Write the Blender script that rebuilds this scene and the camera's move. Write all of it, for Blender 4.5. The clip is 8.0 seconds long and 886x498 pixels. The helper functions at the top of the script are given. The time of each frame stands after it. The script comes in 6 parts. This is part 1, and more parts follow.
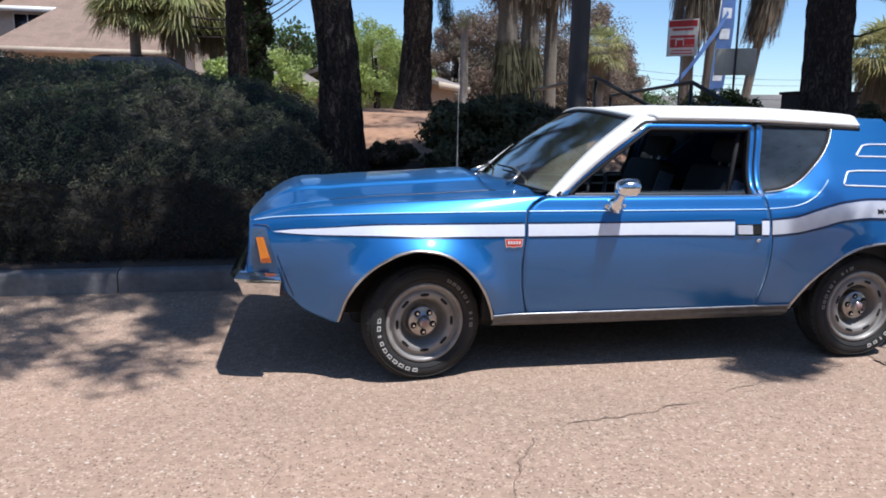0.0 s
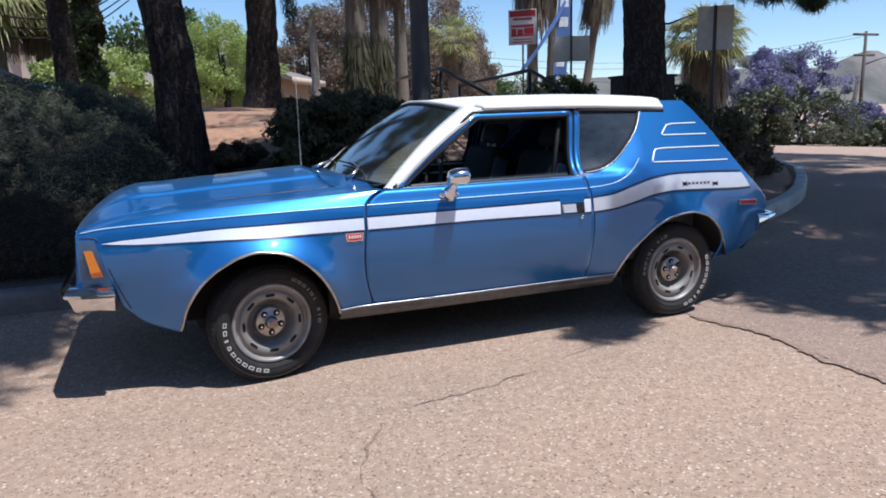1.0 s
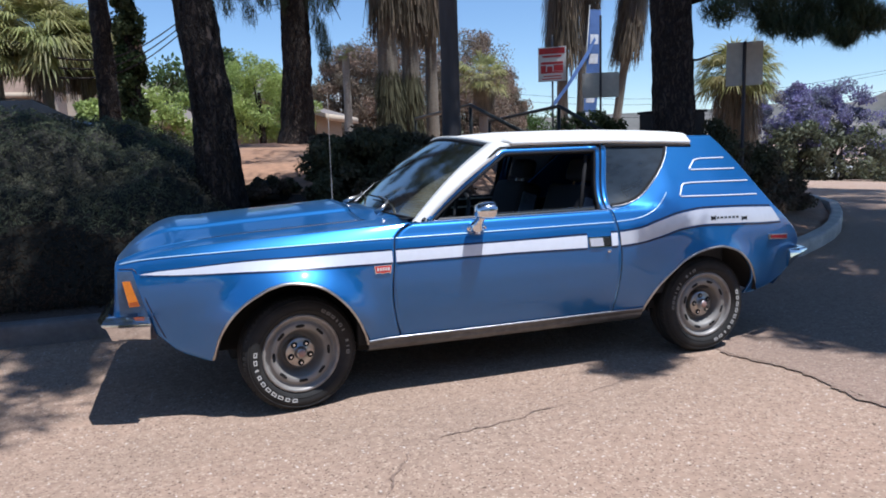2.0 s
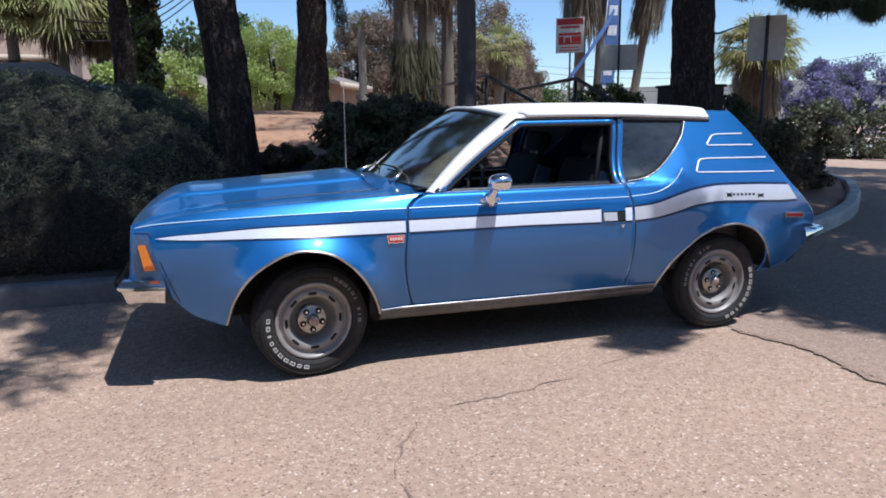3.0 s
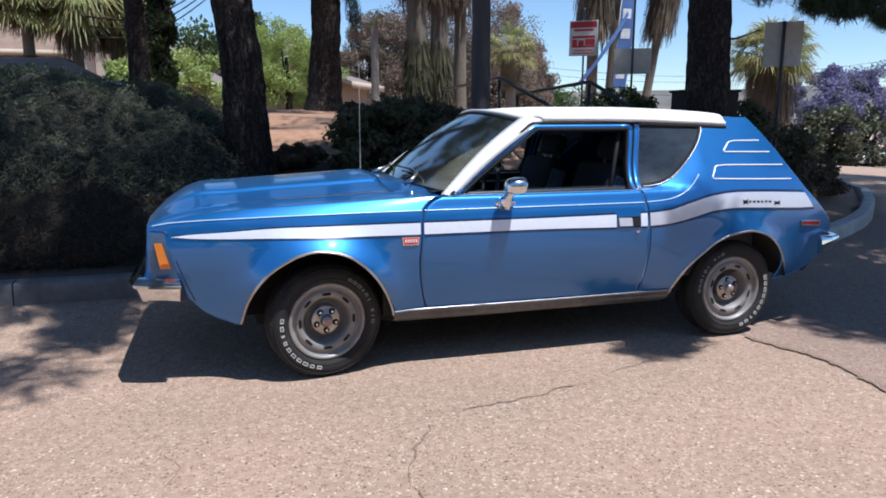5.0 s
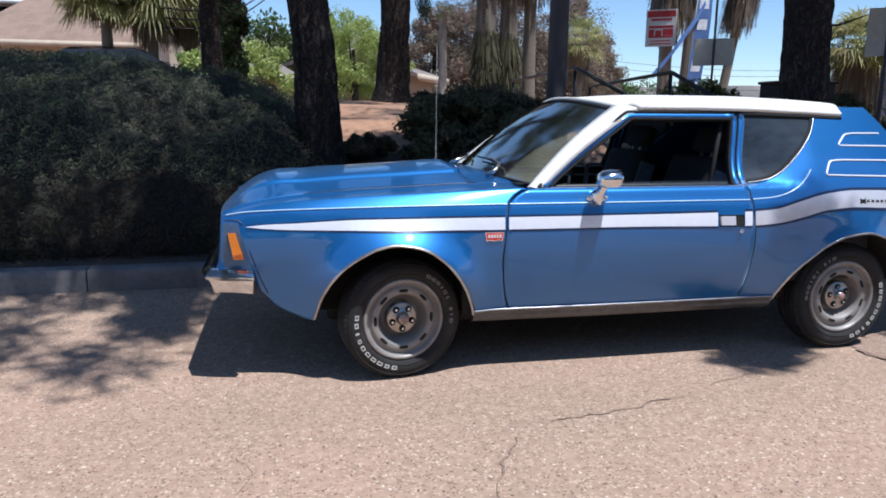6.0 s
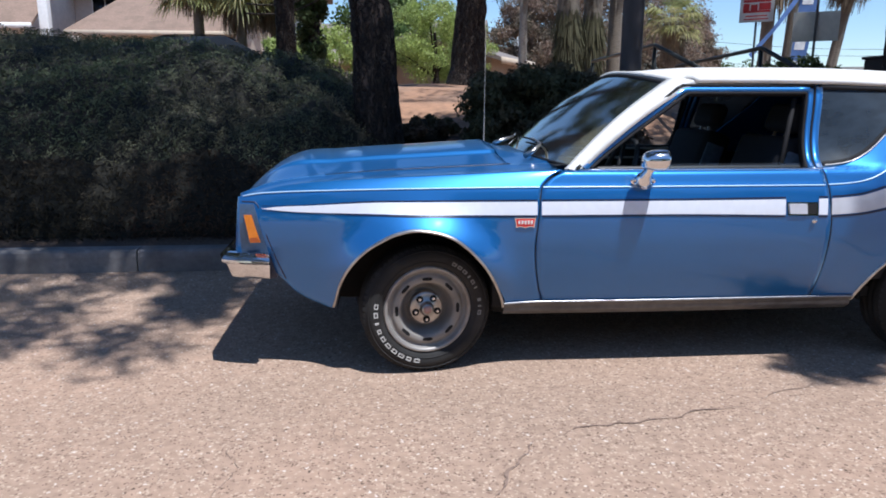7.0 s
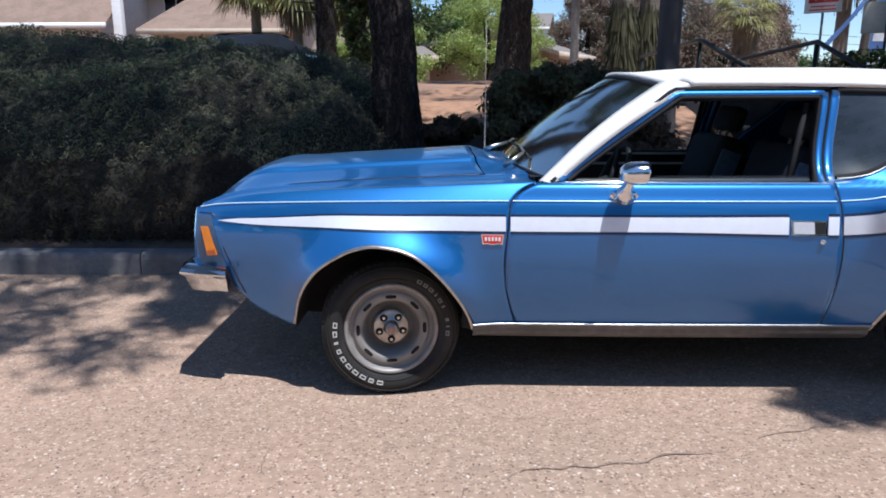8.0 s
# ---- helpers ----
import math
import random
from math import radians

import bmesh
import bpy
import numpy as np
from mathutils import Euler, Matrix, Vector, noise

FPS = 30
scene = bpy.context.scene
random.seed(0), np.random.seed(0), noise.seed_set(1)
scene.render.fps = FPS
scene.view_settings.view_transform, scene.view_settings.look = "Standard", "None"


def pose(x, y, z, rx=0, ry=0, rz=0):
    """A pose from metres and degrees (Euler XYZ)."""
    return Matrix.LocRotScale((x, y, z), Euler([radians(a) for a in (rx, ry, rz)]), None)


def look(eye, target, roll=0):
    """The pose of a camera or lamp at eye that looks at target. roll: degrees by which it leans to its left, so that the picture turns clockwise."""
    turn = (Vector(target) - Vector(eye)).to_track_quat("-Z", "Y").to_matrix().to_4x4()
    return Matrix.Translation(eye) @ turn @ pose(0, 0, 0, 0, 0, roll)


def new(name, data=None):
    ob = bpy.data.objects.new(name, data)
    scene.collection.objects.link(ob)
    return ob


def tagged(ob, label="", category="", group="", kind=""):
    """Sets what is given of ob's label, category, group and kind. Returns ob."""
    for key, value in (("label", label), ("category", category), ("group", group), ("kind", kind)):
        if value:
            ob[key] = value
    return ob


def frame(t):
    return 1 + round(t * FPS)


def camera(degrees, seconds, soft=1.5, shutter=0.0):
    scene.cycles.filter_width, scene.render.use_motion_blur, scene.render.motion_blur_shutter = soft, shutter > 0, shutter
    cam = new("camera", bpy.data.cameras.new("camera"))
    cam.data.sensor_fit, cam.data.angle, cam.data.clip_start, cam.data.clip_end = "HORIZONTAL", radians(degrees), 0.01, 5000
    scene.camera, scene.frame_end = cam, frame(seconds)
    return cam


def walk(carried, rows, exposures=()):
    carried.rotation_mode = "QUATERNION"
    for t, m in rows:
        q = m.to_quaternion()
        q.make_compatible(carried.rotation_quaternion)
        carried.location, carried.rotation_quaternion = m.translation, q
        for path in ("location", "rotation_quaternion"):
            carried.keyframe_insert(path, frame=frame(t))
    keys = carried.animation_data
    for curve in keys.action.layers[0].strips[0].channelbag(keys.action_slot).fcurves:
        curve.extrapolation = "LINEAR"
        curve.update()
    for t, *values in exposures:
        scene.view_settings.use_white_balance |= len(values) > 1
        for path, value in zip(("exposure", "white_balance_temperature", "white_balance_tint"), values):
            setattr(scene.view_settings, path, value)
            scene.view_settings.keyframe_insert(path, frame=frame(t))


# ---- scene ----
cam = camera(64.5, 8.0, soft=1.8)
PATH = [
    (0, (-0.532, -4.076, 1.286), (-0.168, -2.142, 0.929), 0.8),
    (0.2, (-0.466, -4.117, 1.297), (0.043, -2.222, 0.913), 0.4),
    (0.5, (-0.421, -4.167, 1.294), (0.254, -2.331, 0.876), -1.0),
    (1, (-0.407, -4.205, 1.308), (0.301, -2.374, 0.925), -1.8),
    (1.5, (-0.397, -4.25, 1.305), (0.334, -2.414, 1.0), -2.9),
    (2, (-0.408, -4.255, 1.306), (0.227, -2.38, 1.023), -1.9),
    (3.5, (-0.421, -4.255, 1.303), (0.173, -2.385, 0.915), -0.6),
    (4, (-0.435, -4.263, 1.308), (0.167, -2.393, 0.935), -0.1),
    (5.5, (-0.468, -4.182, 1.315), (0.055, -2.286, 0.956), 0.4),
    (6, (-0.506, -3.989, 1.278), (-0.089, -2.07, 0.901), 0.5),
    (6.5, (-0.422, -3.866, 1.244), (-0.099, -1.935, 0.835), -0.1),
    (7, (-0.182, -3.805, 1.233), (-0.019, -1.856, 0.817), 0.1),
    (7.5, (0.003, -3.74, 1.227), (-0.005, -1.786, 0.8), 0.5),
    (8, (0.262, -3.601, 1.28), (0.233, -1.649, 0.849), -0.1),
]
walk(cam, [(t, look(eye, target, roll)) for t, eye, target, roll in PATH],
     exposures=[(0, 0.41, 5980, 10.5), (1.2, 0.31, 5820, 10.5), (2.2, 0.31, 5820, 10.5), (3.5, 0.36, 5870, 10.5), (8, 0.38, 5900, 10.5)])

# ---- sky, sun, exposure ----
SUN = Vector((0.21, -0.33, 1.0)).normalized()
world = bpy.data.worlds.new("sky")
scene.world = world
world.use_nodes = True
wn = world.node_tree.nodes
sky = wn.new("ShaderNodeTexSky")
sky.sky_type, sky.sun_disc = "NISHITA", False
sky.sun_elevation = math.asin(SUN.z)
sky.sun_rotation = math.atan2(SUN.x, SUN.y)
sky.air_density, sky.dust_density, sky.ozone_density, sky.altitude = 1.0, 0.0, 5.0, 200
wn["Background"].inputs["Strength"].default_value = 0.112
world.node_tree.links.new(sky.outputs["Color"], wn["Background"].inputs["Color"])
sun_data = bpy.data.lights.new("sun", "SUN")
sun_data.energy, sun_data.angle, sun_data.color = 4.7, radians(0.53), (1.0, 0.965, 0.925)
sun_lamp = new("sun", sun_data)
sun_lamp.matrix_world = look(SUN * 60, (0, 0, 0))


# ---- materials ----
def mat(name, colour, rough=0.6, metal=0.0, spread=0.15, scale=8.0, bump=0.0, bump_scale=60.0,
        second=None, mix_scale=2.0, island=0.0, coat=0.0, spec=0.5, stretch=(1, 1, 1), object_random=0.0):
    """A surface with colour variation at two scales, grain relief and, where given, a second tone in patches."""
    m = bpy.data.materials.new(name)
    m.use_nodes = True
    n, l = m.node_tree.nodes, m.node_tree.links
    b = n["Principled BSDF"]
    b.inputs["Roughness"].default_value = rough
    b.inputs["Metallic"].default_value = metal
    b.inputs["Coat Weight"].default_value = coat
    b.inputs["Coat Roughness"].default_value = 0.06
    b.inputs["Specular IOR Level"].default_value = spec
    tc, mp = n.new("ShaderNodeTexCoord"), n.new("ShaderNodeMapping")
    mp.inputs["Scale"].default_value = stretch
    l.new(tc.outputs["Object"], mp.inputs["Vector"])
    fine, large = n.new("ShaderNodeTexNoise"), n.new("ShaderNodeTexNoise")
    for tex, sc in ((fine, scale), (large, mix_scale)):
        tex.inputs["Scale"].default_value, tex.inputs["Detail"].default_value = sc, 6.0
        l.new(mp.outputs["Vector"], tex.inputs["Vector"])
    base = n.new("ShaderNodeMix")
    base.data_type = "RGBA"
    base.inputs["A"].default_value = (*colour, 1)
    base.inputs["B"].default_value = (*(second or colour), 1)
    ramp = n.new("ShaderNodeMapRange")
    ramp.inputs["From Min"].default_value, ramp.inputs["From Max"].default_value = 0.42, 0.62
    l.new(large.outputs["Fac"], ramp.inputs["Value"])
    l.new(ramp.outputs["Result"], base.inputs["Factor"])
    value = n.new("ShaderNodeMapRange")
    value.inputs["From Min"].default_value, value.inputs["From Max"].default_value = 0.3, 0.7
    value.inputs["To Min"].default_value, value.inputs["To Max"].default_value = 1 - spread, 1 + spread
    l.new(fine.outputs["Fac"], value.inputs["Value"])
    out = value.outputs["Result"]
    for amount, node, socket in ((island, "ShaderNodeNewGeometry", "Random Per Island"), (object_random, "ShaderNodeObjectInfo", "Random")):
        if amount:
            g, r, mul = n.new(node), n.new("ShaderNodeMapRange"), n.new("ShaderNodeMath")
            r.inputs["To Min"].default_value, r.inputs["To Max"].default_value = 1 - amount, 1 + amount
            mul.operation = "MULTIPLY"
            l.new(g.outputs[socket], r.inputs["Value"])
            l.new(r.outputs["Result"], mul.inputs[0])
            l.new(out, mul.inputs[1])
            out = mul.outputs["Value"]
    hsv = n.new("ShaderNodeHueSaturation")
    l.new(base.outputs["Result"], hsv.inputs["Color"])
    l.new(out, hsv.inputs["Value"])
    l.new(hsv.outputs["Color"], b.inputs["Base Color"])
    if bump:
        t, bp = n.new("ShaderNodeTexNoise"), n.new("ShaderNodeBump")
        t.inputs["Scale"].default_value, t.inputs["Detail"].default_value = bump_scale, 4.0
        l.new(mp.outputs["Vector"], t.inputs["Vector"])
        bp.inputs["Strength"].default_value, bp.inputs["Distance"].default_value = bump, 0.01
        l.new(t.outputs["Fac"], bp.inputs["Height"])
        l.new(bp.outputs["Normal"], b.inputs["Normal"])
    return m


def leaf_mat(name, colour, second, island=0.45, through_light=0.3, rough=0.5, spec=0.3):
    """Foliage: gloss and diffuse on the face, some light let through, each leaf of its own tone."""
    m = mat(name, colour, rough, 0, 0.2, 3.0, second=second, mix_scale=0.9, island=island, spec=spec)
    n, l = m.node_tree.nodes, m.node_tree.links
    b, tr, mix = n["Principled BSDF"], n.new("ShaderNodeBsdfTranslucent"), n.new("ShaderNodeMixShader")
    l.new(b.inputs["Base Color"].links[0].from_socket, tr.inputs["Color"])
    mix.inputs["Fac"].default_value = through_light
    l.new(b.outputs["BSDF"], mix.inputs[1])
    l.new(tr.outputs["BSDF"], mix.inputs[2])
    l.new(mix.outputs["Shader"], n["Material Output"].inputs["Surface"])
    return m


def bark_mat(name, plate, groove, scale):
    """Plated bark: long uneven plates with dark grooves between, on top of the noise grain."""
    m = mat(name, plate, 0.95, 0, 0.5, 20.0, bump=0.8, bump_scale=34.0, second=tuple(0.6 * c for c in plate), mix_scale=5.0, stretch=(1, 1, 0.35))
    n, l = m.node_tree.nodes, m.node_tree.links
    b = n["Principled BSDF"]
    under = b.inputs["Base Color"].links[0].from_socket
    grain = b.inputs["Normal"].links[0].from_node
    tc, mp, v = n.new("ShaderNodeTexCoord"), n.new("ShaderNodeMapping"), n.new("ShaderNodeTexVoronoi")
    wob, add = n.new("ShaderNodeTexNoise"), n.new("ShaderNodeVectorMath")
    wob.inputs["Scale"].default_value, wob.inputs["Detail"].default_value = 14.0, 5.0
    add.operation = "MULTIPLY_ADD"
    add.inputs[1].default_value = (0.12, 0.12, 0.12)
    l.new(tc.outputs["Object"], wob.inputs["Vector"])
    l.new(wob.outputs["Color"], add.inputs[0])
    l.new(tc.outputs["Object"], add.inputs[2])
    mp.inputs["Scale"].default_value = (1, 1, 0.20)
    l.new(add.outputs["Vector"], mp.inputs["Vector"])
    v.feature = "DISTANCE_TO_EDGE"
    v.inputs["Scale"].default_value = scale
    l.new(mp.outputs["Vector"], v.inputs["Vector"])
    r, mix = n.new("ShaderNodeMapRange"), n.new("ShaderNodeMix")
    r.inputs["From Max"].default_value = 0.30
    mix.data_type = "RGBA"
    mix.inputs["A"].default_value = (*groove, 1)
    l.new(v.outputs["Distance"], r.inputs["Value"])
    l.new(r.outputs["Result"], mix.inputs["Factor"])
    l.new(under, mix.inputs["B"])
    l.new(mix.outputs["Result"], b.inputs["Base Color"])
    bp = n.new("ShaderNodeBump")
    bp.inputs["Strength"].default_value, bp.inputs["Distance"].default_value = 1.0, 0.05
    l.new(r.outputs["Result"], bp.inputs["Height"])
    l.new(grain.outputs["Normal"], bp.inputs["Normal"])
    l.new(bp.outputs["Normal"], b.inputs["Normal"])
    return m


def asphalt_mat(name, tone, chips, stain, few=1.0):
    """Old sun-bleached asphalt: binder, pale and dark chips, stains."""
    m = mat(name, tone, 0.88, 0, 0.16, 26.0, bump=0.5, bump_scale=220.0, second=stain, mix_scale=0.42, spec=0.25)
    n, l = m.node_tree.nodes, m.node_tree.links
    b = n["Principled BSDF"]
    under = b.inputs["Base Color"].links[0].from_socket
    tc, wob, add = n.new("ShaderNodeTexCoord"), n.new("ShaderNodeTexNoise"), n.new("ShaderNodeVectorMath")
    wob.inputs["Scale"].default_value, wob.inputs["Detail"].default_value = 70.0, 3.0
    add.operation = "MULTIPLY_ADD"
    add.inputs[1].default_value = (0.028, 0.028, 0.0)
    l.new(tc.outputs["Object"], wob.inputs["Vector"])
    l.new(wob.outputs["Color"], add.inputs[0])
    l.new(tc.outputs["Object"], add.inputs[2])
    last = under
    for scale, limit, colour, keep in ((74.0, 0.40, chips, 0.62), (92.0, 0.38, (0.205, 0.135, 0.10), 0.64), (52.0, 0.26, (0.115, 0.078, 0.058), 1 - 0.11 * few), (58.0, 0.27, (0.66, 0.57, 0.49), 1 - 0.115 * few)):
        v = n.new("ShaderNodeTexVoronoi")
        v.inputs["Scale"].default_value = scale
        l.new(add.outputs["Vector"], v.inputs["Vector"])
        near, sep, pick, both, mix = n.new("ShaderNodeMath"), n.new("ShaderNodeSeparateColor"), n.new("ShaderNodeMath"), n.new("ShaderNodeMath"), n.new("ShaderNodeMix")
        near.operation, near.inputs[1].default_value = "LESS_THAN", limit
        pick.operation, pick.inputs[1].default_value = "GREATER_THAN", keep
        both.operation, mix.data_type = "MULTIPLY", "RGBA"
        l.new(v.outputs["Distance"], near.inputs[0])
        l.new(v.outputs["Color"], sep.inputs["Color"])
        l.new(sep.outputs["Red"], pick.inputs[0])
        l.new(near.outputs["Value"], both.inputs[0])
        l.new(pick.outputs["Value"], both.inputs[1])
        l.new(both.outputs["Value"], mix.inputs["Factor"])
        l.new(last, mix.inputs["A"])
        mix.inputs["B"].default_value = (*colour, 1)
        last = mix.outputs["Result"]
    l.new(last, b.inputs["Base Color"])
    return m


def glass_mat(name, tint, rough, clear, dust_tone=(0.30, 0.31, 0.32), ior=1.42):
    """Thin car glass: a clear sheet tinted, with mirror gloss from Fresnel."""
    m = bpy.data.materials.new(name)
    m.use_nodes = True
    n, l = m.node_tree.nodes, m.node_tree.links
    n.remove(n["Principled BSDF"])
    tr, gl, df, fr = n.new("ShaderNodeBsdfTransparent"), n.new("ShaderNodeBsdfGlossy"), n.new("ShaderNodeBsdfDiffuse"), n.new("ShaderNodeFresnel")
    tr.inputs["Color"].default_value = (*tint, 1)
    gl.inputs["Roughness"].default_value = rough
    gl.inputs["Color"].default_value = (0.74, 0.72, 0.65, 1)
    df.inputs["Color"].default_value = (*dust_tone, 1)
    fr.inputs["IOR"].default_value = ior
    dust, mix = n.new("ShaderNodeMixShader"), n.new("ShaderNodeMixShader")
    grime = n.new("ShaderNodeTexNoise")
    grime.inputs["Scale"].default_value = 5.0
    gr = n.new("ShaderNodeMapRange")
    gr.inputs["To Min"].default_value, gr.inputs["To Max"].default_value = 0.4 * (1 - clear), 1.5 * (1 - clear)
    l.new(grime.outputs["Fac"], gr.inputs["Value"])
    l.new(gr.outputs["Result"], dust.inputs["Fac"])
    l.new(tr.outputs["BSDF"], dust.inputs[1])
    l.new(df.outputs["BSDF"], dust.inputs[2])
    l.new(fr.outputs["Fac"], mix.inputs["Fac"])
    l.new(dust.outputs["Shader"], mix.inputs[1])
    l.new(gl.outputs["BSDF"], mix.inputs[2])
    l.new(mix.outputs["Shader"], n["Material Output"].inputs["Surface"])
    return m


BLUE = mat("blue_metallic_paint", (0.013, 0.140, 0.405), 0.43, 0.60, 0.06, 900.0, second=(0.014, 0.146, 0.42), mix_scale=3.0, coat=1.0)
# bluish sheen on the paint: dust film plus sky reflection added at grazing view
paint = BLUE.node_tree.nodes["Principled BSDF"]
paint.inputs["Sheen Weight"].default_value, paint.inputs["Sheen Roughness"].default_value = 0.55, 0.25
paint.inputs["Coat IOR"].default_value, paint.inputs["Coat Roughness"].default_value = 1.62, 0.07
paint.inputs["Sheen Tint"].default_value = (0.45, 0.72, 1.0, 1)
WHITE_VINYL = mat("white_vinyl", (0.72, 0.71, 0.68), 0.55, 0, 0.04, 20.0, bump=0.25, bump_scale=500.0, second=(0.65, 0.64, 0.61), mix_scale=3.0)
WHITE_TAPE = mat("white_stripe_tape", (0.78, 0.82, 0.90), 0.32, 0.15, 0.03, 30.0, coat=0.5)
# greyer copy of the white tape: the rear quarter's dimmer look put into colour
GREYED_TAPE = mat("greyed_stripe_tape", (0.60, 0.615, 0.67), 0.36, 0.25, 0.04, 30.0, coat=0.4)
PALE_TAPE = mat("pale_blue_pinstripe", (0.44, 0.64, 0.84), 0.35, 0.2, 0.03, 30.0)
BLACK_LINE = mat("dark_blue_pinstripe_and_shade", (0.012, 0.02, 0.05), 0.4)
CHROME = mat("chrome", (0.78, 0.79, 0.80), 0.09, 1.0, 0.05, 14.0, second=(0.66, 0.66, 0.66), mix_scale=6.0)
DULL_CHROME = mat("dull_trim_metal", (0.58, 0.56, 0.53), 0.34, 1.0, 0.12, 30.0, second=(0.45, 0.43, 0.41), mix_scale=9.0)
RUBBER = mat("tyre_rubber", (0.014, 0.0135, 0.013), 0.8, 0, 0.25, 18.0, bump=0.15, bump_scale=120.0, second=(0.026, 0.023, 0.021), mix_scale=5.0)
LETTER_WHITE = mat("raised_white_rubber", (0.50, 0.49, 0.465), 0.7, 0, 0.2, 60.0)
LETTER_FADED = mat("faded_white_rubber", (0.22, 0.212, 0.20), 0.7, 0, 0.2, 60.0)
RIM = mat("argent_wheel_paint", (0.28, 0.265, 0.245), 0.55, 0.12, 0.14, 20.0, second=(0.21, 0.19, 0.17), mix_scale=10.0)
CAP_RED = mat("faded_red_cap_centre", (0.36, 0.23, 0.20), 0.45, 0.3, 0.15, 40.0)
TRIM_RING = mat("worn_trim_ring", (0.32, 0.305, 0.285), 0.5, 0.35, 0.15, 30.0, second=(0.24, 0.215, 0.195), mix_scale=8.0)
CAP_METAL = mat("dull_cap_chrome", (0.46, 0.44, 0.42), 0.32, 1.0, 0.15, 30.0, second=(0.33, 0.30, 0.28), mix_scale=20.0)
# flat black for openings: their inner shade put into the colour
HOLE = mat("shadowed_black", (0.008, 0.008, 0.008), 0.9)
UNDER = mat("underbody_black", (0.014, 0.013, 0.013), 0.85, 0, 0.3, 10.0)
TRIM_BLACK = mat("black_rubber_trim", (0.014, 0.014, 0.016), 0.75, 0, 0.2, 20.0, spec=0.2)
DARK_CHROME = mat("weathered_window_trim", (0.34, 0.35, 0.37), 0.35, 0.9, 0.12, 30.0)
AMBER = mat("amber_lens", (0.80, 0.24, 0.012), 0.22, 0, 0.1, 90.0, coat=0.6)
AMBER_DEEP = mat("deep_amber_lens", (0.55, 0.11, 0.008), 0.3, 0, 0.1, 90.0, coat=0.6)
DULL_BLUE = mat("weathered_blue_grey_moulding", (0.055, 0.115, 0.22), 0.5, 0.3, 0.12, 40.0, second=(0.07, 0.115, 0.19), mix_scale=9.0)
RED_LENS = mat("red_lens", (0.24, 0.012, 0.02), 0.2, 0, 0.1, 90.0, coat=0.6)
BADGE_RED = mat("red_badge_enamel", (0.60, 0.02, 0.025), 0.3, 0, 0.05, 50.0)
SEAT_DARK = mat("dark_navy_upholstery", (0.009, 0.011, 0.018), 0.75, 0, 0.2, 60.0, bump=0.2, bump_scale=300.0)
SEAT_LIGHT = mat("light_blue_upholstery", (0.16, 0.21, 0.30), 0.8, 0, 0.2, 60.0, bump=0.2, bump_scale=300.0)
DASH = mat("dark_dashboard_vinyl", (0.014, 0.015, 0.019), 0.5, 0, 0.2, 40.0)
LINER = mat("dark_headliner", (0.05, 0.05, 0.055), 0.9, 0, 0.15, 50.0)
WINDSCREEN = glass_mat("windshield_glass", (0.66, 0.72, 0.62), 0.10, 0.55, (0.27, 0.265, 0.195), 1.11)
SMOKED = glass_mat("smoked_quarter_glass", (0.20, 0.23, 0.25), 0.30, 0.50, (0.062, 0.086, 0.118), 1.20)
CLEAR = glass_mat("clear_side_glass", (0.88, 0.92, 0.90), 0.0, 0.95)
ASPHALT = asphalt_mat("bleached_asphalt", (0.396, 0.270, 0.196), (0.515, 0.39, 0.292), (0.352, 0.250, 0.184))
PATCH = asphalt_mat("smooth_asphalt_patch", (0.335, 0.232, 0.176), (0.42, 0.32, 0.245), (0.29, 0.205, 0.157), 0.5)
SEAM = asphalt_mat("broken_seam_asphalt", (0.30, 0.208, 0.158), (0.38, 0.288, 0.218), (0.24, 0.17, 0.13))
CRACK = mat("crack_filler", (0.215, 0.148, 0.112), 0.9, 0, 0.3, 40.0)
# one kerb concrete in two tones: shade painted in, then dappled sun
CONCRETE = mat("weathered_shaded_kerb_concrete", (0.195, 0.187, 0.185), 0.9, 0, 0.18, 24.0, bump=0.3, bump_scale=160.0, second=(0.145, 0.138, 0.135), mix_scale=3.0)
SUNLIT_CONCRETE = mat("sunlit_kerb_concrete", (0.57, 0.53, 0.48), 0.9, 0, 0.14, 24.0, bump=0.3, bump_scale=160.0, second=(0.45, 0.415, 0.375), mix_scale=3.0)
SOIL = mat("dry_reddish_soil", (0.335, 0.19, 0.115), 0.95, 0, 0.2, 14.0, bump=0.6, bump_scale=40.0, second=(0.26, 0.16, 0.105), mix_scale=1.3)
MULCH = mat("leaf_litter", (0.10, 0.066, 0.048), 0.95, 0, 0.35, 60.0, bump=0.6, bump_scale=90.0, second=(0.06, 0.042, 0.034), mix_scale=4.0)
BARK = bark_mat("dark_pine_bark", (0.088, 0.062, 0.049), (0.016, 0.011, 0.009), 24.0)
BARK_PALM = mat("grey_palm_trunk", (0.18, 0.155, 0.125), 0.95, 0, 0.25, 20.0, bump=0.6, bump_scale=30.0, stretch=(1, 1, 3))
PALE_TRUNK = mat("pale_grey_trunk", (0.36, 0.325, 0.29), 0.95, 0, 0.25, 20.0, bump=0.6, bump_scale=30.0, stretch=(1, 1, 3))
SHRUB = leaf_mat("dusty_green_shrub_leaf", (0.112, 0.134, 0.080), (0.122, 0.118, 0.080), 0.16, 0.3, 0.85, 0.1)
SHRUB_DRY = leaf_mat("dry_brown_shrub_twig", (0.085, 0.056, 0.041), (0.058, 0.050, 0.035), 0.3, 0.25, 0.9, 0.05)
SKIRT_BROWN = leaf_mat("brown_dead_frond", (0.235, 0.18, 0.135), (0.15, 0.13, 0.095), 0.45, 0.25, 0.8, 0.1)
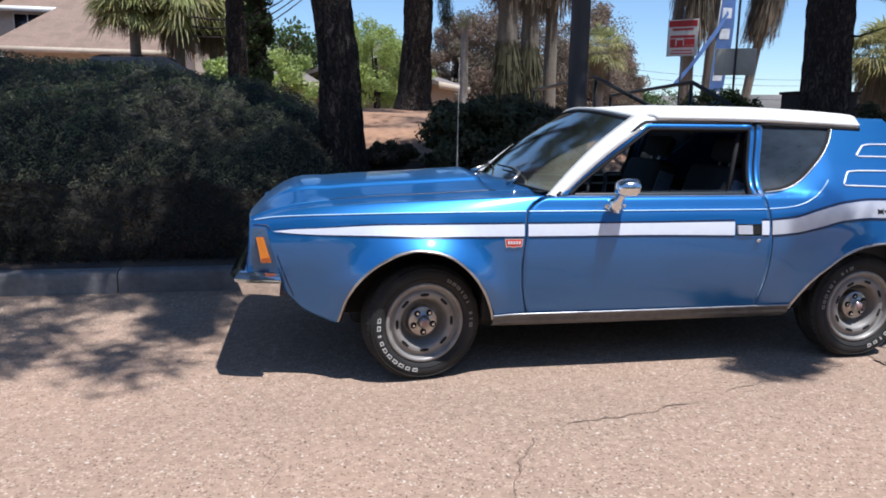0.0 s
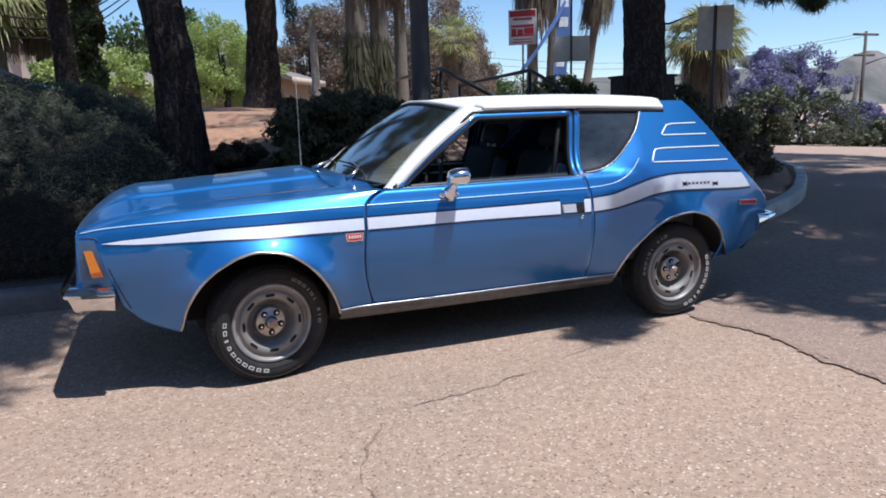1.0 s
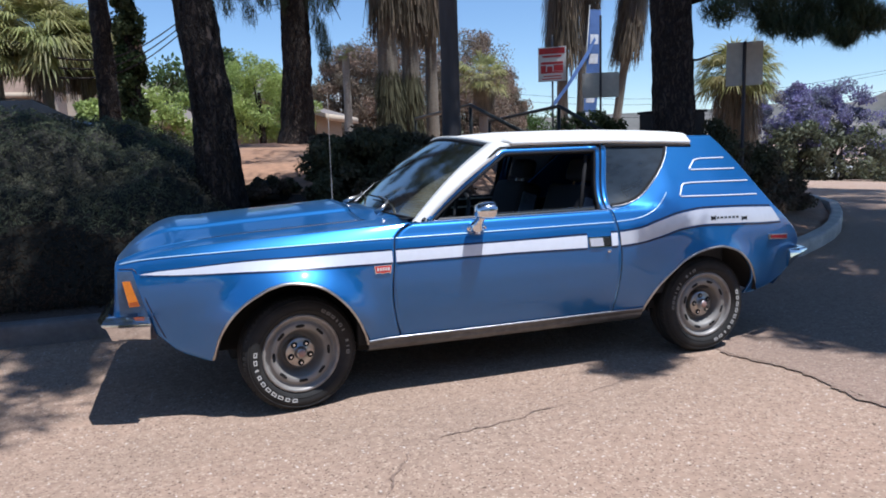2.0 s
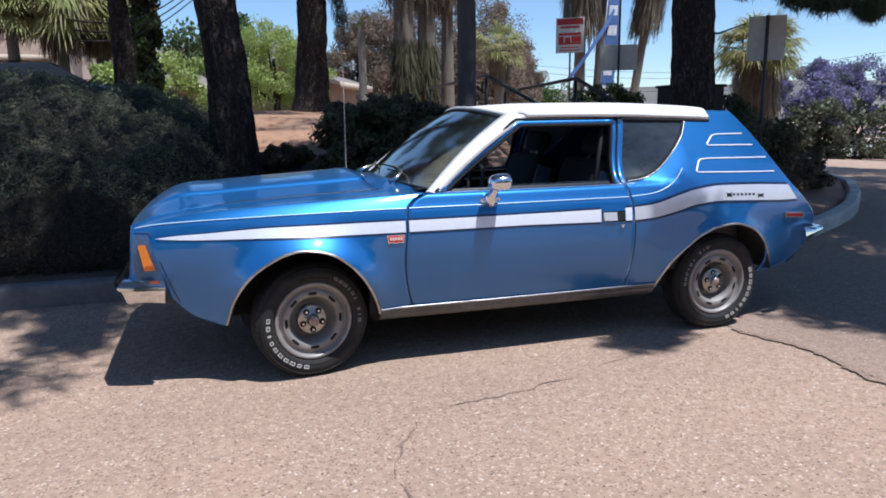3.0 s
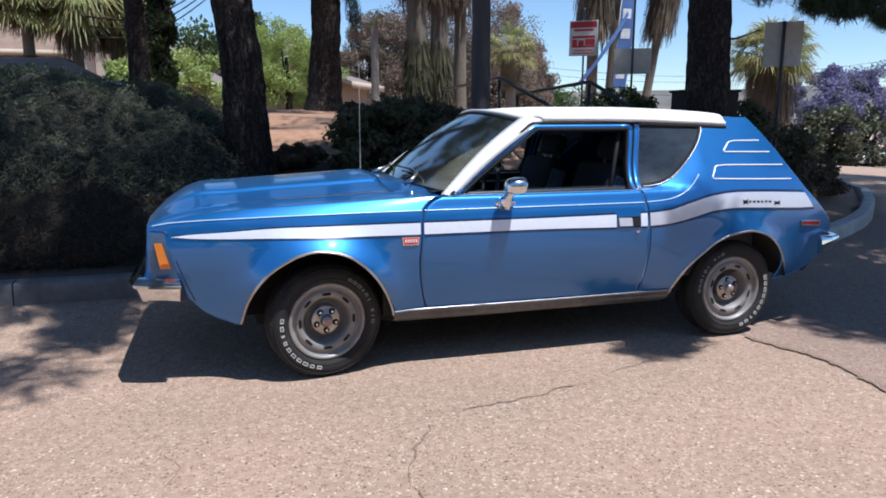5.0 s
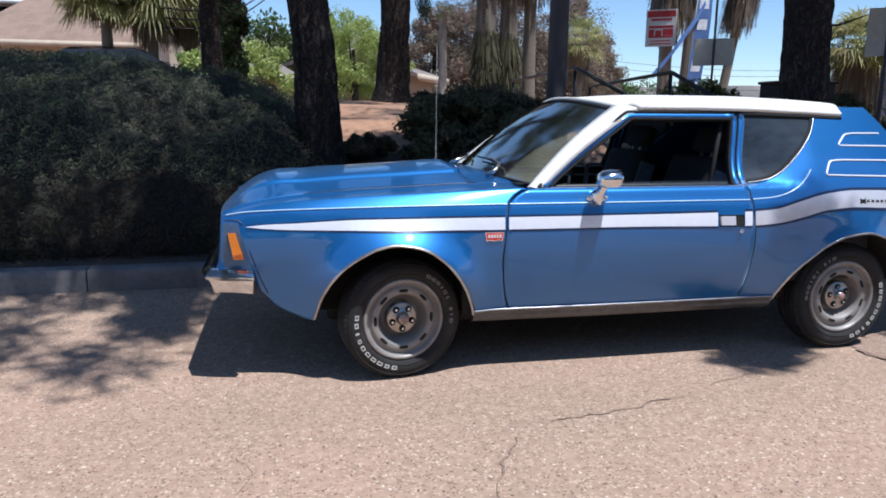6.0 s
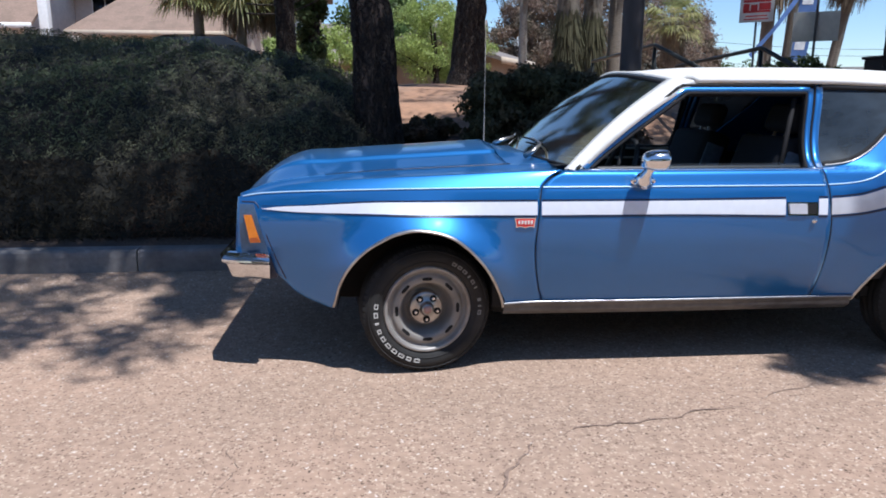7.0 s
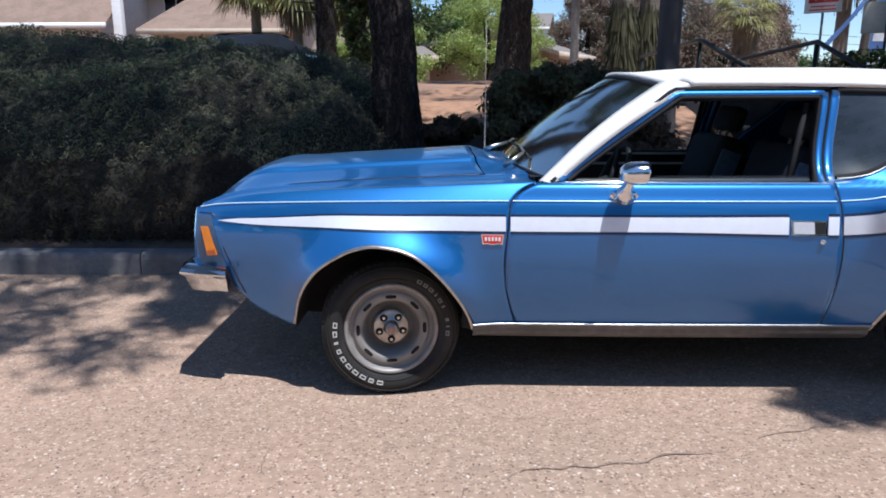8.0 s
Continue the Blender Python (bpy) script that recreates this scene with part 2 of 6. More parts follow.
SKIRT_DARK = leaf_mat("mossy_dead_frond", (0.105, 0.100, 0.062), (0.085, 0.085, 0.050), 0.25, 0.2, 0.8, 0.1)
ROCKER = mat("dull_ribbed_aluminium", (0.14, 0.134, 0.13), 0.5, 0.5, 0.14, 30.0, second=(0.105, 0.10, 0.096), mix_scale=9.0)
# near-black core under the leaves: the shade between them put into colour
SHRUB_CORE = mat("shrub_inner_shade", (0.018, 0.017, 0.012), 0.95, 0, 0.3, 20.0)
BUSH = leaf_mat("dark_bush_leaf", (0.108, 0.112, 0.066), (0.155, 0.110, 0.080), 0.35, 0.4, 0.7, 0.15)
PINE = leaf_mat("pine_needles", (0.040, 0.062, 0.030), (0.055, 0.070, 0.032), 0.35, 0.2)
LIME = leaf_mat("bright_spring_leaf", (0.370, 0.440, 0.140), (0.290, 0.370, 0.120), 0.25, 0.45)
GREEN = leaf_mat("mid_green_leaf", (0.080, 0.135, 0.040), (0.095, 0.115, 0.045), 0.45, 0.35)
GREY_GREEN = leaf_mat("greyish_green_leaf", (0.125, 0.140, 0.078), (0.105, 0.105, 0.068), 0.4, 0.35)
BROWNISH = leaf_mat("brownish_eucalyptus_leaf", (0.280, 0.200, 0.155), (0.190, 0.165, 0.120), 0.3, 0.35, 0.8, 0.1)
LILAC = leaf_mat("lilac_blossom", (0.25, 0.225, 0.40), (0.16, 0.17, 0.19), 0.3, 0.4, 0.8, 0.1)
PALM_LEAF = leaf_mat("fan_palm_leaf", (0.30, 0.32, 0.12), (0.32, 0.28, 0.13), 0.4, 0.45)
SKIRT = leaf_mat("dead_palm_skirt", (0.190, 0.145, 0.098), (0.120, 0.098, 0.068), 0.4, 0.2)
STUCCO = mat("cream_stucco", (0.52, 0.43, 0.33), 0.9, 0, 0.08, 6.0, second=(0.46, 0.38, 0.29))
STUCCO_DIM = mat("shaded_brown_stucco", (0.33, 0.265, 0.21), 0.9, 0, 0.08, 6.0)
IVY = leaf_mat("ivy_leaf", (0.070, 0.098, 0.040), (0.085, 0.095, 0.045), 0.3, 0.35, 0.7, 0.15)
STUCCO_PALE = mat("pale_stucco", (0.58, 0.53, 0.47), 0.9, 0, 0.08, 6.0)
ROOF_TAN = mat("tan_shingle", (0.25, 0.170, 0.125), 0.9, 0, 0.12, 12.0, bump=0.3, bump_scale=14.0, second=(0.205, 0.142, 0.103))
ROOF_GREY = mat("grey_shingle", (0.20, 0.17, 0.15), 0.9, 0, 0.15, 12.0)
WHITE_PAINT = mat("white_paint", (0.74, 0.73, 0.70), 0.5, 0, 0.06, 8.0)
WINDOW_DARK = mat("dark_window_pane", (0.02, 0.024, 0.03), 0.12, 0, 0.1, 4.0)
RAIL = mat("dark_painted_steel", (0.028, 0.032, 0.030), 0.45, 0.4, 0.2, 20.0)
POST_GREY = mat("weathered_grey_post", (0.070, 0.064, 0.066), 0.85, 0, 0.2, 14.0, stretch=(1, 1, 0.2), bump=0.3, bump_scale=40.0)
SIGN_WHITE = mat("white_sign_sheet", (0.72, 0.72, 0.70), 0.45, 0, 0.05, 20.0)
SIGN_RED = mat("red_sign_ink", (0.50, 0.03, 0.035), 0.5, 0, 0.1, 40.0)
SIGN_BACK = mat("bare_aluminium_sign_back", (0.58, 0.56, 0.49), 0.6, 0.1, 0.08, 14.0)
GALVANISED = mat("galvanised_post", (0.20, 0.21, 0.21), 0.5, 0.6, 0.15, 30.0)
BANNER_BLUE = mat("blue_banner_cloth", (0.075, 0.15, 0.36), 0.8, 0, 0.12, 5.0)
BANNER_WHITE = mat("white_banner_print", (0.62, 0.66, 0.70), 0.8)
BOX_BROWN = mat("dark_brown_cabinet", (0.028, 0.022, 0.020), 0.8, 0, 0.15, 9.0)
POLE_WOOD = mat("tarred_pole_wood", (0.10, 0.08, 0.065), 0.9, 0, 0.2, 9.0)
HILL = mat("dry_chaparral_hill", (0.155, 0.137, 0.122), 1.0, 0, 0.3, 0.06, second=(0.10, 0.10, 0.088), mix_scale=0.02)
HILL_NEAR = mat("dry_grass_slope", (0.26, 0.205, 0.14), 1.0, 0, 0.25, 0.6, second=(0.13, 0.13, 0.075), mix_scale=0.25)
EARTH = mat("dry_ground", (0.30, 0.22, 0.155), 1.0, 0, 0.2, 1.5, second=(0.18, 0.16, 0.09), mix_scale=0.3)
CAR_WHITE = mat("white_car_paint", (0.70, 0.71, 0.72), 0.3, 0, 0.04, 8.0, coat=0.6)
CAR_BLUE = mat("far_blue_car_paint", (0.09, 0.14, 0.24), 0.3, 0.4, 0.04, 8.0, coat=0.6)


# ---- mesh helpers ----
def mesh_of(name, verts, faces, material=None, smooth=True):
    me = bpy.data.meshes.new(name)
    me.from_pydata([tuple(v) for v in verts], [], [tuple(f) for f in faces])
    if smooth:
        me.polygons.foreach_set("use_smooth", [True] * len(me.polygons))
    if material:
        me.materials.append(material)
    me.update()
    return me


def part(name, data, material, parent, label="", smooth=True):
    """Links a bmesh, or (vertices, faces), as one mesh object, under a thing or a part if one is given."""
    if isinstance(data, tuple):
        me = mesh_of(name, *data, material, smooth)
    else:
        me = bpy.data.meshes.new(name)
        bmesh.ops.recalc_face_normals(data, faces=data.faces)
        data.to_mesh(me)
        data.free()
        if smooth:
            me.polygons.foreach_set("use_smooth", [True] * len(me.polygons))
        me.materials.append(material)
    ob = new(name, me)
    if parent:
        ob.parent = parent
    if label:
        ob["label"] = label
    return ob


def empty(name, at, label, category, group="", kind="", turn=0.0):
    ob = new(name)
    ob.empty_display_size = 0.1
    ob.matrix_basis = pose(*at, 0, 0, turn)
    return tagged(ob, label, category, group, kind)


def merged(*pieces):
    verts, faces = [], []
    for v, f in pieces:
        k = len(verts)
        verts += [tuple(p) for p in v]
        faces += [tuple(i + k for i in q) for q in f]
    return verts, faces


def grid(rows, flip=False, closed=False):
    """Quads over rows of points."""
    n = len(rows[0])
    verts = [p for r in rows for p in r]
    faces = []
    for i in range(len(rows) - 1):
        for j in range(n if closed else n - 1):
            k = (j + 1) % n
            q = (i * n + j, i * n + k, (i + 1) * n + k, (i + 1) * n + j)
            faces.append(q[::-1] if flip else q)
    return verts, faces


def mirrored(data):
    v, f = data
    return [(x, -y, z) for x, y, z in v], [tuple(reversed(q)) for q in f]


def box(x0, x1, y0, y1, z0, z1, bevel=0.0, segments=2):
    bm = bmesh.new()
    bmesh.ops.create_cube(bm, size=1, matrix=Matrix.Translation(((x0 + x1) / 2, (y0 + y1) / 2, (z0 + z1) / 2)) @ Matrix.Diagonal((x1 - x0, y1 - y0, z1 - z0, 1)))
    if bevel:
        bmesh.ops.bevel(bm, geom=bm.edges[:], offset=bevel, segments=segments, profile=0.6, affect="EDGES")
    return bm


def data_of(bm):
    bm.verts.index_update()
    out = [tuple(v.co) for v in bm.verts], [tuple(v.index for v in f.verts) for f in bm.faces]
    bm.free()
    return out


def tube(points, radii, sides=10, cap=True):
    """A round bar along points."""
    pts = [Vector(p) for p in points]
    if not isinstance(radii, (list, tuple)):
        radii = [radii] * len(pts)
    rings, side = [], None
    for i, p in enumerate(pts):
        d = (pts[min(i + 1, len(pts) - 1)] - pts[max(i - 1, 0)]).normalized()
        if side is None:
            side = d.orthogonal().normalized()
        side = (side - d * side.dot(d)).normalized()
        up = d.cross(side)
        rings.append([tuple(p + radii[i] * (math.cos(a) * side + math.sin(a) * up)) for a in (2 * math.pi * k / sides for k in range(sides))])
    v, f = grid(rings, closed=True)
    if cap:
        f += [tuple(reversed(range(sides))), tuple(len(v) - sides + k for k in range(sides))]
    return v, f


def lathe(profile, sides=48, flip=False):
    """Turns (radius, y) about the y axis."""
    rows = [[(r * math.cos(a), y, r * math.sin(a)) for a in (2 * math.pi * k / sides for k in range(sides))] for r, y in profile]
    return grid(rows, closed=True, flip=flip)


def plate(outline, thick, axis="y"):
    """A flat sheet with thickness from an outline of (a, b): in x and z for axis y, x and y for axis z."""
    n = len(outline)
    if axis == "y":
        v = [(a, -thick / 2, b) for a, b in outline] + [(a, thick / 2, b) for a, b in outline]
    else:
        v = [(a, b, thick / 2) for a, b in outline] + [(a, b, -thick / 2) for a, b in outline]
    f = [tuple(range(n)), tuple(reversed(range(n, 2 * n)))] + [(i, i + n, (i + 1) % n + n, (i + 1) % n) for i in range(n)]
    return v, f


def curve_at(pts):
    """A smooth monotone curve through (x, y) points."""
    xs, ys = np.array([p[0] for p in pts], float), np.array([p[1] for p in pts], float)
    h, d = np.diff(xs), np.diff(ys) / np.diff(xs)
    m = np.zeros(len(xs))
    m[0], m[-1] = d[0], d[-1]
    for i in range(1, len(xs) - 1):
        if d[i - 1] * d[i] > 0:
            w1, w2 = 2 * h[i] + h[i - 1], h[i] + 2 * h[i - 1]
            m[i] = (w1 + w2) / (w1 / d[i - 1] + w2 / d[i])

    def at(x):
        x = min(max(x, xs[0]), xs[-1])
        i = min(int(np.searchsorted(xs, x, side="right")) - 1, len(xs) - 2)
        t = (x - xs[i]) / h[i]
        return float((2 * t**3 - 3 * t**2 + 1) * ys[i] + (t**3 - 2 * t**2 + t) * h[i] * m[i] + (-2 * t**3 + 3 * t**2) * ys[i + 1] + (t**3 - t**2) * h[i] * m[i + 1])
    return at


def smoothstep(a, b, x):
    t = min(1.0, max(0.0, (x - a) / (b - a)))
    return t * t * (3 - 2 * t)


def leaf_cloud(name, points, normals, length, width, material, parent, label="", seed=1, droop=0.0, loose=0.8):
    """Small folded leaves, one at each point, turned at random about its normal."""
    rng = np.random.default_rng(seed)
    p, nrm = np.asarray(points, float), np.asarray(normals, float)
    n = len(p)
    nrm = nrm + rng.normal(0, loose, (n, 3))
    nrm /= np.linalg.norm(nrm, axis=1, keepdims=True) + 1e-9
    along = rng.normal(0, 1, (n, 3)) - np.array((0, 0, droop))
    along -= nrm * (along * nrm).sum(1, keepdims=True)
    along /= np.linalg.norm(along, axis=1, keepdims=True) + 1e-9
    across = np.cross(nrm, along)
    size = rng.uniform(0.6, 1.35, (n, 1))
    a, w = along * length * size, across * width * size
    v = np.stack([p - a * 0.5, p + w * 0.5 - nrm * width * 0.12, p + a * 0.5, p - w * 0.5 - nrm * width * 0.12], 1).reshape(-1, 3)
    me = bpy.data.meshes.new(name)
    me.vertices.add(4 * n)
    me.vertices.foreach_set("co", v.astype(np.float32).ravel())
    me.loops.add(4 * n)
    me.loops.foreach_set("vertex_index", np.arange(4 * n, dtype=np.int32))
    me.polygons.add(n)
    me.polygons.foreach_set("loop_start", np.arange(0, 4 * n, 4, dtype=np.int32))
    me.materials.append(material)
    me.update(calc_edges=True)
    ob = new(name, me)
    if parent:
        ob.parent = parent
    if label:
        ob["label"] = label
    return ob


def clump_points(rng, centres, radii, per, flat=0.8):
    """Points and outward normals over many small uneven clumps."""
    pts, nor = [], []
    for c, r in zip(centres, radii):
        d = rng.normal(0, 1, (per, 3))
        d /= np.linalg.norm(d, axis=1, keepdims=True)
        k = r * rng.uniform(0.45, 1.08, (per, 1))
        pts.append(np.asarray(c) + d * k * np.array((1, 1, flat)))
        nor.append(d)
    return np.concatenate(pts), np.concatenate(nor)


# ---- ground, road, kerb, bank ----
KERB_LINE = [(-60, 1.04), (4.0, 1.04), (4.8, 1.15), (5.46, 1.385), (6.03, 1.70), (6.7, 2.12), (7.32, 2.58), (8.5, 3.6), (9.6, 4.66), (10.5, 6.0), (11.1, 8.0), (11.4, 12), (11.6, 40)]


def road_z(x, y):
    across = 0.055 * smoothstep(-0.8, -1.6, y) + 0.014 * min(3.5, max(0.0, -1.6 - y)) + 0.055 * smoothstep(0.6, 1.04, y)
    fall = 0.058 * max(0.0, x - 12.0) if x < 60 else 0.058 * 48
    return 0.016 + across - fall * smoothstep(8, 24, x)


def kerb_distance(x, y):
    """Metres behind the kerb's face; minus on the road."""
    best, sign = 1e9, 1.0
    for (ax, ay), (bx, by) in zip(KERB_LINE, KERB_LINE[1:]):
        dx, dy = bx - ax, by - ay
        t = min(1.0, max(0.0, ((x - ax) * dx + (y - ay) * dy) / (dx * dx + dy * dy)))
        d = math.hypot(x - ax - t * dx, y - ay - t * dy)
        if d < best:
            best, sign = d, 1.0 if dx * (y - ay) - dy * (x - ax) > 0 else -1.0
    return best * sign


BANK = curve_at([(0, 0.185), (0.3, 0.20), (0.6, 0.30), (1.5, 0.66), (2.0, 0.84), (3.0, 1.15), (4.5, 1.33), (7, 1.47), (10, 1.40), (20, 1.15), (60, 0.8), (200, 0.5)])


def bank_z(x, y):
    d = kerb_distance(x, y)
    if d < 0.12:
        return -0.25 + min(0.0, road_z(x, 0))
    low = 1 - 0.80 * smoothstep(4.6, 8.0, x)
    lumps = 0.05 * noise.noise(Vector((x * 0.9, y * 0.9, 0))) * smoothstep(0.3, 1.2, d)
    return 0.185 + (BANK(d) - 0.185) * low + lumps + min(0.0, road_z(x, 0))


def steps(*spans):
    out = []
    for a, b, s in spans:
        k = max(1, round((b - a) / s))
        out += [a + (b - a) * i / k for i in range(k)]
    return out + [spans[-1][1]]


gx = steps((-2500, -60, 400), (-60, -12, 8), (-12, 12, 0.5), (12, 64, 2), (64, 2500, 400))
gy = steps((-2500, -60, 400), (-60, -6, 6), (-6, 2, 0.1), (2, 12, 1), (12, 64, 4), (64, 2500, 400))
ground = part("road", grid([[(x, y, road_z(x, y)) for x in gx] for y in gy]), ASPHALT, None)
tagged(ground, "sun-bleached tan asphalt road, worn and cracked", "road", kind="structure")

bx = steps((-80, -14, 6), (-14, 12.4, 0.2))
by = steps((1.0, 9.0, 0.2), (9, 15, 0.5), (15, 90, 5))
bank = part("ground_bank", grid([[(x, y, bank_z(x, y)) for x in bx] for y in by]), SOIL, None)
tagged(bank, "dry reddish bare soil bank rising behind the kerb", "ground", kind="structure")

# a strip of leaf litter lies along the back of the kerb
lit_rows = []
for i in range(60):
    x = -14 + i * 0.3
    lit_rows.append([(x, y, bank_z(x, y) + 0.012) for y in (1.205, 1.35, 1.5, 1.7, 1.95, 2.3, 2.7, 3.1)])
litter = part("leaf_litter", grid(lit_rows, flip=True), MULCH, None)
tagged(litter, "dark dry leaf litter under the hedge", "ground", kind="structure")


def resampled(line, step):
    pts, rest = [Vector(line[0])], 0.0
    for a, b in zip(line, line[1:]):
        a, b = Vector(a), Vector(b)
        d = (b - a).length
        s = step - rest
        while s < d:
            pts.append(a.lerp(b, s / d))
            s += step
        rest = d - (s - step)
    return pts


# kerb stones, each cast length a piece with a joint between
kerb = empty("kerb", (0, 0, 0), "weathered grey concrete kerb edging the road", "kerb", kind="structure")
section = [(0.0, -0.12), (0.004, 0.105), (0.012, 0.138), (0.03, 0.152), (0.13, 0.158), (0.155, 0.15), (0.16, -0.12)]
corner = [Vector(p) for p in KERB_LINE[1:]]
lengths = [[Vector((-1.885 - 3.05 * k - 3.04, 1.04)), Vector((-1.885 - 3.05 * k, 1.04))] for k in range(5, -1, -1)]
lengths += [[Vector((-1.875, 1.04)), Vector((1.165, 1.04))], [Vector((1.175, 1.04)), Vector((3.99, 1.04))]]
fine = resampled([(4.0, 1.04)] + [tuple(p) for p in corner[1:11]], 0.25)
for k in range(0, len(fine) - 1, 10):
    seg = fine[k:k + 11]
    seg = [p.copy() for p in seg]
    if len(seg) > 1:
        seg[-1] = seg[-1] - (seg[-1] - seg[-2]).normalized() * 0.01
        lengths.append(seg)
for seg in lengths:
    # stones round the bend take the tone with sun painted in
    cast = SUNLIT_CONCRETE if seg[0].x > 3.9 else CONCRETE
    rows = []
    for i, p in enumerate(seg):
        d = (seg[min(i + 1, len(seg) - 1)] - seg[max(i - 1, 0)]).normalized()
        nrm = Vector((-d.y, d.x))
        zz = road_z(p.x, 1.04)
        rows.append([(p.x + nrm.x * a, p.y + nrm.y * a, zz + b) for a, b in section])
    v, f = grid(rows)
    n = len(section)
    f += [tuple(range(n)), tuple(reversed(range(len(v) - n, len(v))))]
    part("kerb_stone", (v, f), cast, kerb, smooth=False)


# the smoother patch past the seam, and the cracks
def ribbon(points, width, lift, seed):
    rng = random.Random(seed)
    pts = resampled(points, 0.018)
    rows = []
    for i, p in enumerate(pts):
        d = (pts[min(i + 1, len(pts) - 1)] - pts[max(i - 1, 0)]).normalized()
        nrm = Vector((-d.y, d.x))
        w = width * rng.uniform(0.35, 1.2) * (0.5 + 0.8 * abs(noise.noise(Vector((i * 0.09, seed, 0)))))
        w *= max(0.16, min(1.0, 0.7 + 2.0 * noise.noise(Vector((i * 0.06, seed * 1.7, 4))))) if lift < 0.005 else 1.0
        c = p + nrm * (0.005 * rng.uniform(-1, 1)) + nrm * 0.016 * noise.noise(Vector((i * 0.18, seed * 3.1, 0))) * 2
        rows.append([(*(c + nrm * w), road_z(*(c + nrm * w)) + lift), (*(c - nrm * w), road_z(*(c - nrm * w)) + lift)])
    return grid(rows, flip=True)


seam = [(2.52, -0.85), (2.535, -1.25), (2.49, -1.68), (2.45, -1.94), (2.44, -2.2), (2.40, -3.0), (2.36, -5.0)]
patch_rows = []
for k in range(150):
    y = 6.05 - 0.075 * k
    edge = curve_at([(-p[1], p[0]) for p in seam])(-y) + 0.01 * noise.noise(Vector((y * 4, 0, 5)))
    patch_rows.append([(x, y, road_z(x, y) + 0.004 - 0.004 * (u > 0.98)) for u, x in ((u, edge + 0.02 + (11.6 - edge) * u) for u in (0, 0.02, 0.1, 0.3, 0.6, 1))])
tagged(part("road_patch", grid(patch_rows, flip=True), PATCH, None), "smoother pale asphalt patch beyond a seam", "road", kind="structure")
for name, pts, w in (("road_seam", seam, 0.04),
                     ("road_crack", [(2.24, -0.93), (1.69, -1.10), (1.42, -1.2), (1.22, -1.337), (0.97, -1.406), (0.718, -1.462), (0.49, -1.496), (0.297, -1.63), (0.20, -1.80), (0.173, -1.873), (0.10, -2.0), (0.12, -2.151), (0.16, -2.5)], 0.009),
                     ("road_crack", [(-0.36, -1.30), (-0.385, -1.423), (-0.36, -1.55)], 0.0016),
                     ("road_crack", [(-0.72, -1.50), (-0.733, -1.563), (-0.66, -1.7), (-0.691, -1.875), (-0.66, -2.0)], 0.0018)):
    tagged(part(name, ribbon(pts, w, 0.009 if name == "road_seam" else 0.004, len(pts)), SEAM if name == "road_seam" else CRACK, None), "dark weathered crack in the asphalt", "road crack", kind="structure")


# ---- the parked car: surface curves ----
HALF = curve_at([(-0.95, 0.62), (-0.85, 0.695), (-0.7, 0.752), (-0.4, 0.815), (0, 0.85), (0.5, 0.872), (1.2, 0.885), (2.0, 0.885), (2.5, 0.87), (2.9, 0.82), (3.2, 0.73), (3.3, 0.69)])
FALL_DOOR = curve_at([(0.2, -0.16), (0.28, -0.125), (0.4, -0.075), (0.55, -0.028), (0.66, -0.004), (0.72, 0), (0.77, -0.004), (0.82, -0.013), (0.858, -0.023), (0.866, -0.026), (0.872, -0.030), (0.9, -0.041), (0.931, -0.057), (0.942, -0.092), (1.284, -0.245), (1.4, -0.3)])
FALL_REAR = curve_at([(0.2, -0.16), (0.28, -0.125), (0.4, -0.075), (0.55, -0.03), (0.68, -0.006), (0.75, 0), (0.82, -0.005), (0.87, -0.015), (0.935, -0.036), (0.98, -0.055), (1.1, -0.12), (1.284, -0.235), (1.4, -0.31)])
CREASE = curve_at([(-0.95, 0.79), (-0.82, 0.815), (-0.7, 0.836), (-0.4, 0.852), (0, 0.861), (0.5, 0.866), (3.3, 0.866)])
ARCH_F = curve_at([(-0.82, 0.57), (-0.70, 0.50), (-0.645, 0.442), (-0.599, 0.388), (-0.5, 0.335), (-0.425, 0.312), (-0.410, 0.345), (-0.384, 0.435), (-0.335, 0.530), (-0.266, 0.606), (-0.203, 0.648), (-0.135, 0.680), (-0.052, 0.696), (0.025, 0.688), (0.093, 0.667), (0.164, 0.619), (0.230, 0.548), (0.275, 0.480), (0.313, 0.405), (0.338, 0.338), (0.346, 0.302), (0.352, 0.30), (0.6, 0.30)])
ARCH_R = curve_at([(1.7, 0.295), (1.995, 0.295), (2.002, 0.321), (2.034, 0.405), (2.078, 0.485), (2.146, 0.560), (2.225, 0.622), (2.345, 0.667), (2.463, 0.679), (2.595, 0.646), (2.715, 0.562), (2.80, 0.468), (2.845, 0.395), (2.86, 0.345), (2.95, 0.345), (3.095, 0.366), (3.195, 0.44), (3.25, 0.54)])
DOOR_FRONT = curve_at([(0.28, 0.53), (0.355, 0.517), (0.406, 0.50), (0.518, 0.477), (0.625, 0.469), (0.752, 0.479), (0.86, 0.490), (0.897, 0.525), (0.935, 0.60)])
DOOR_REAR = curve_at([(0.28, 1.785), (0.375, 1.797), (0.425, 1.800), (0.526, 1.803), (0.662, 1.796), (0.765, 1.786), (0.856, 1.776), (0.90, 1.768), (0.935, 1.762)])
TAIL = curve_at([(0.34, 3.05), (0.366, 3.095), (0.465, 3.195), (0.56, 3.228), (0.635, 3.24), (0.685, 3.212), (0.774, 3.105), (0.906, 2.935), (1.028, 2.835), (1.157, 2.75), (1.274, 2.665), (1.343, 2.60), (1.4, 2.52)])
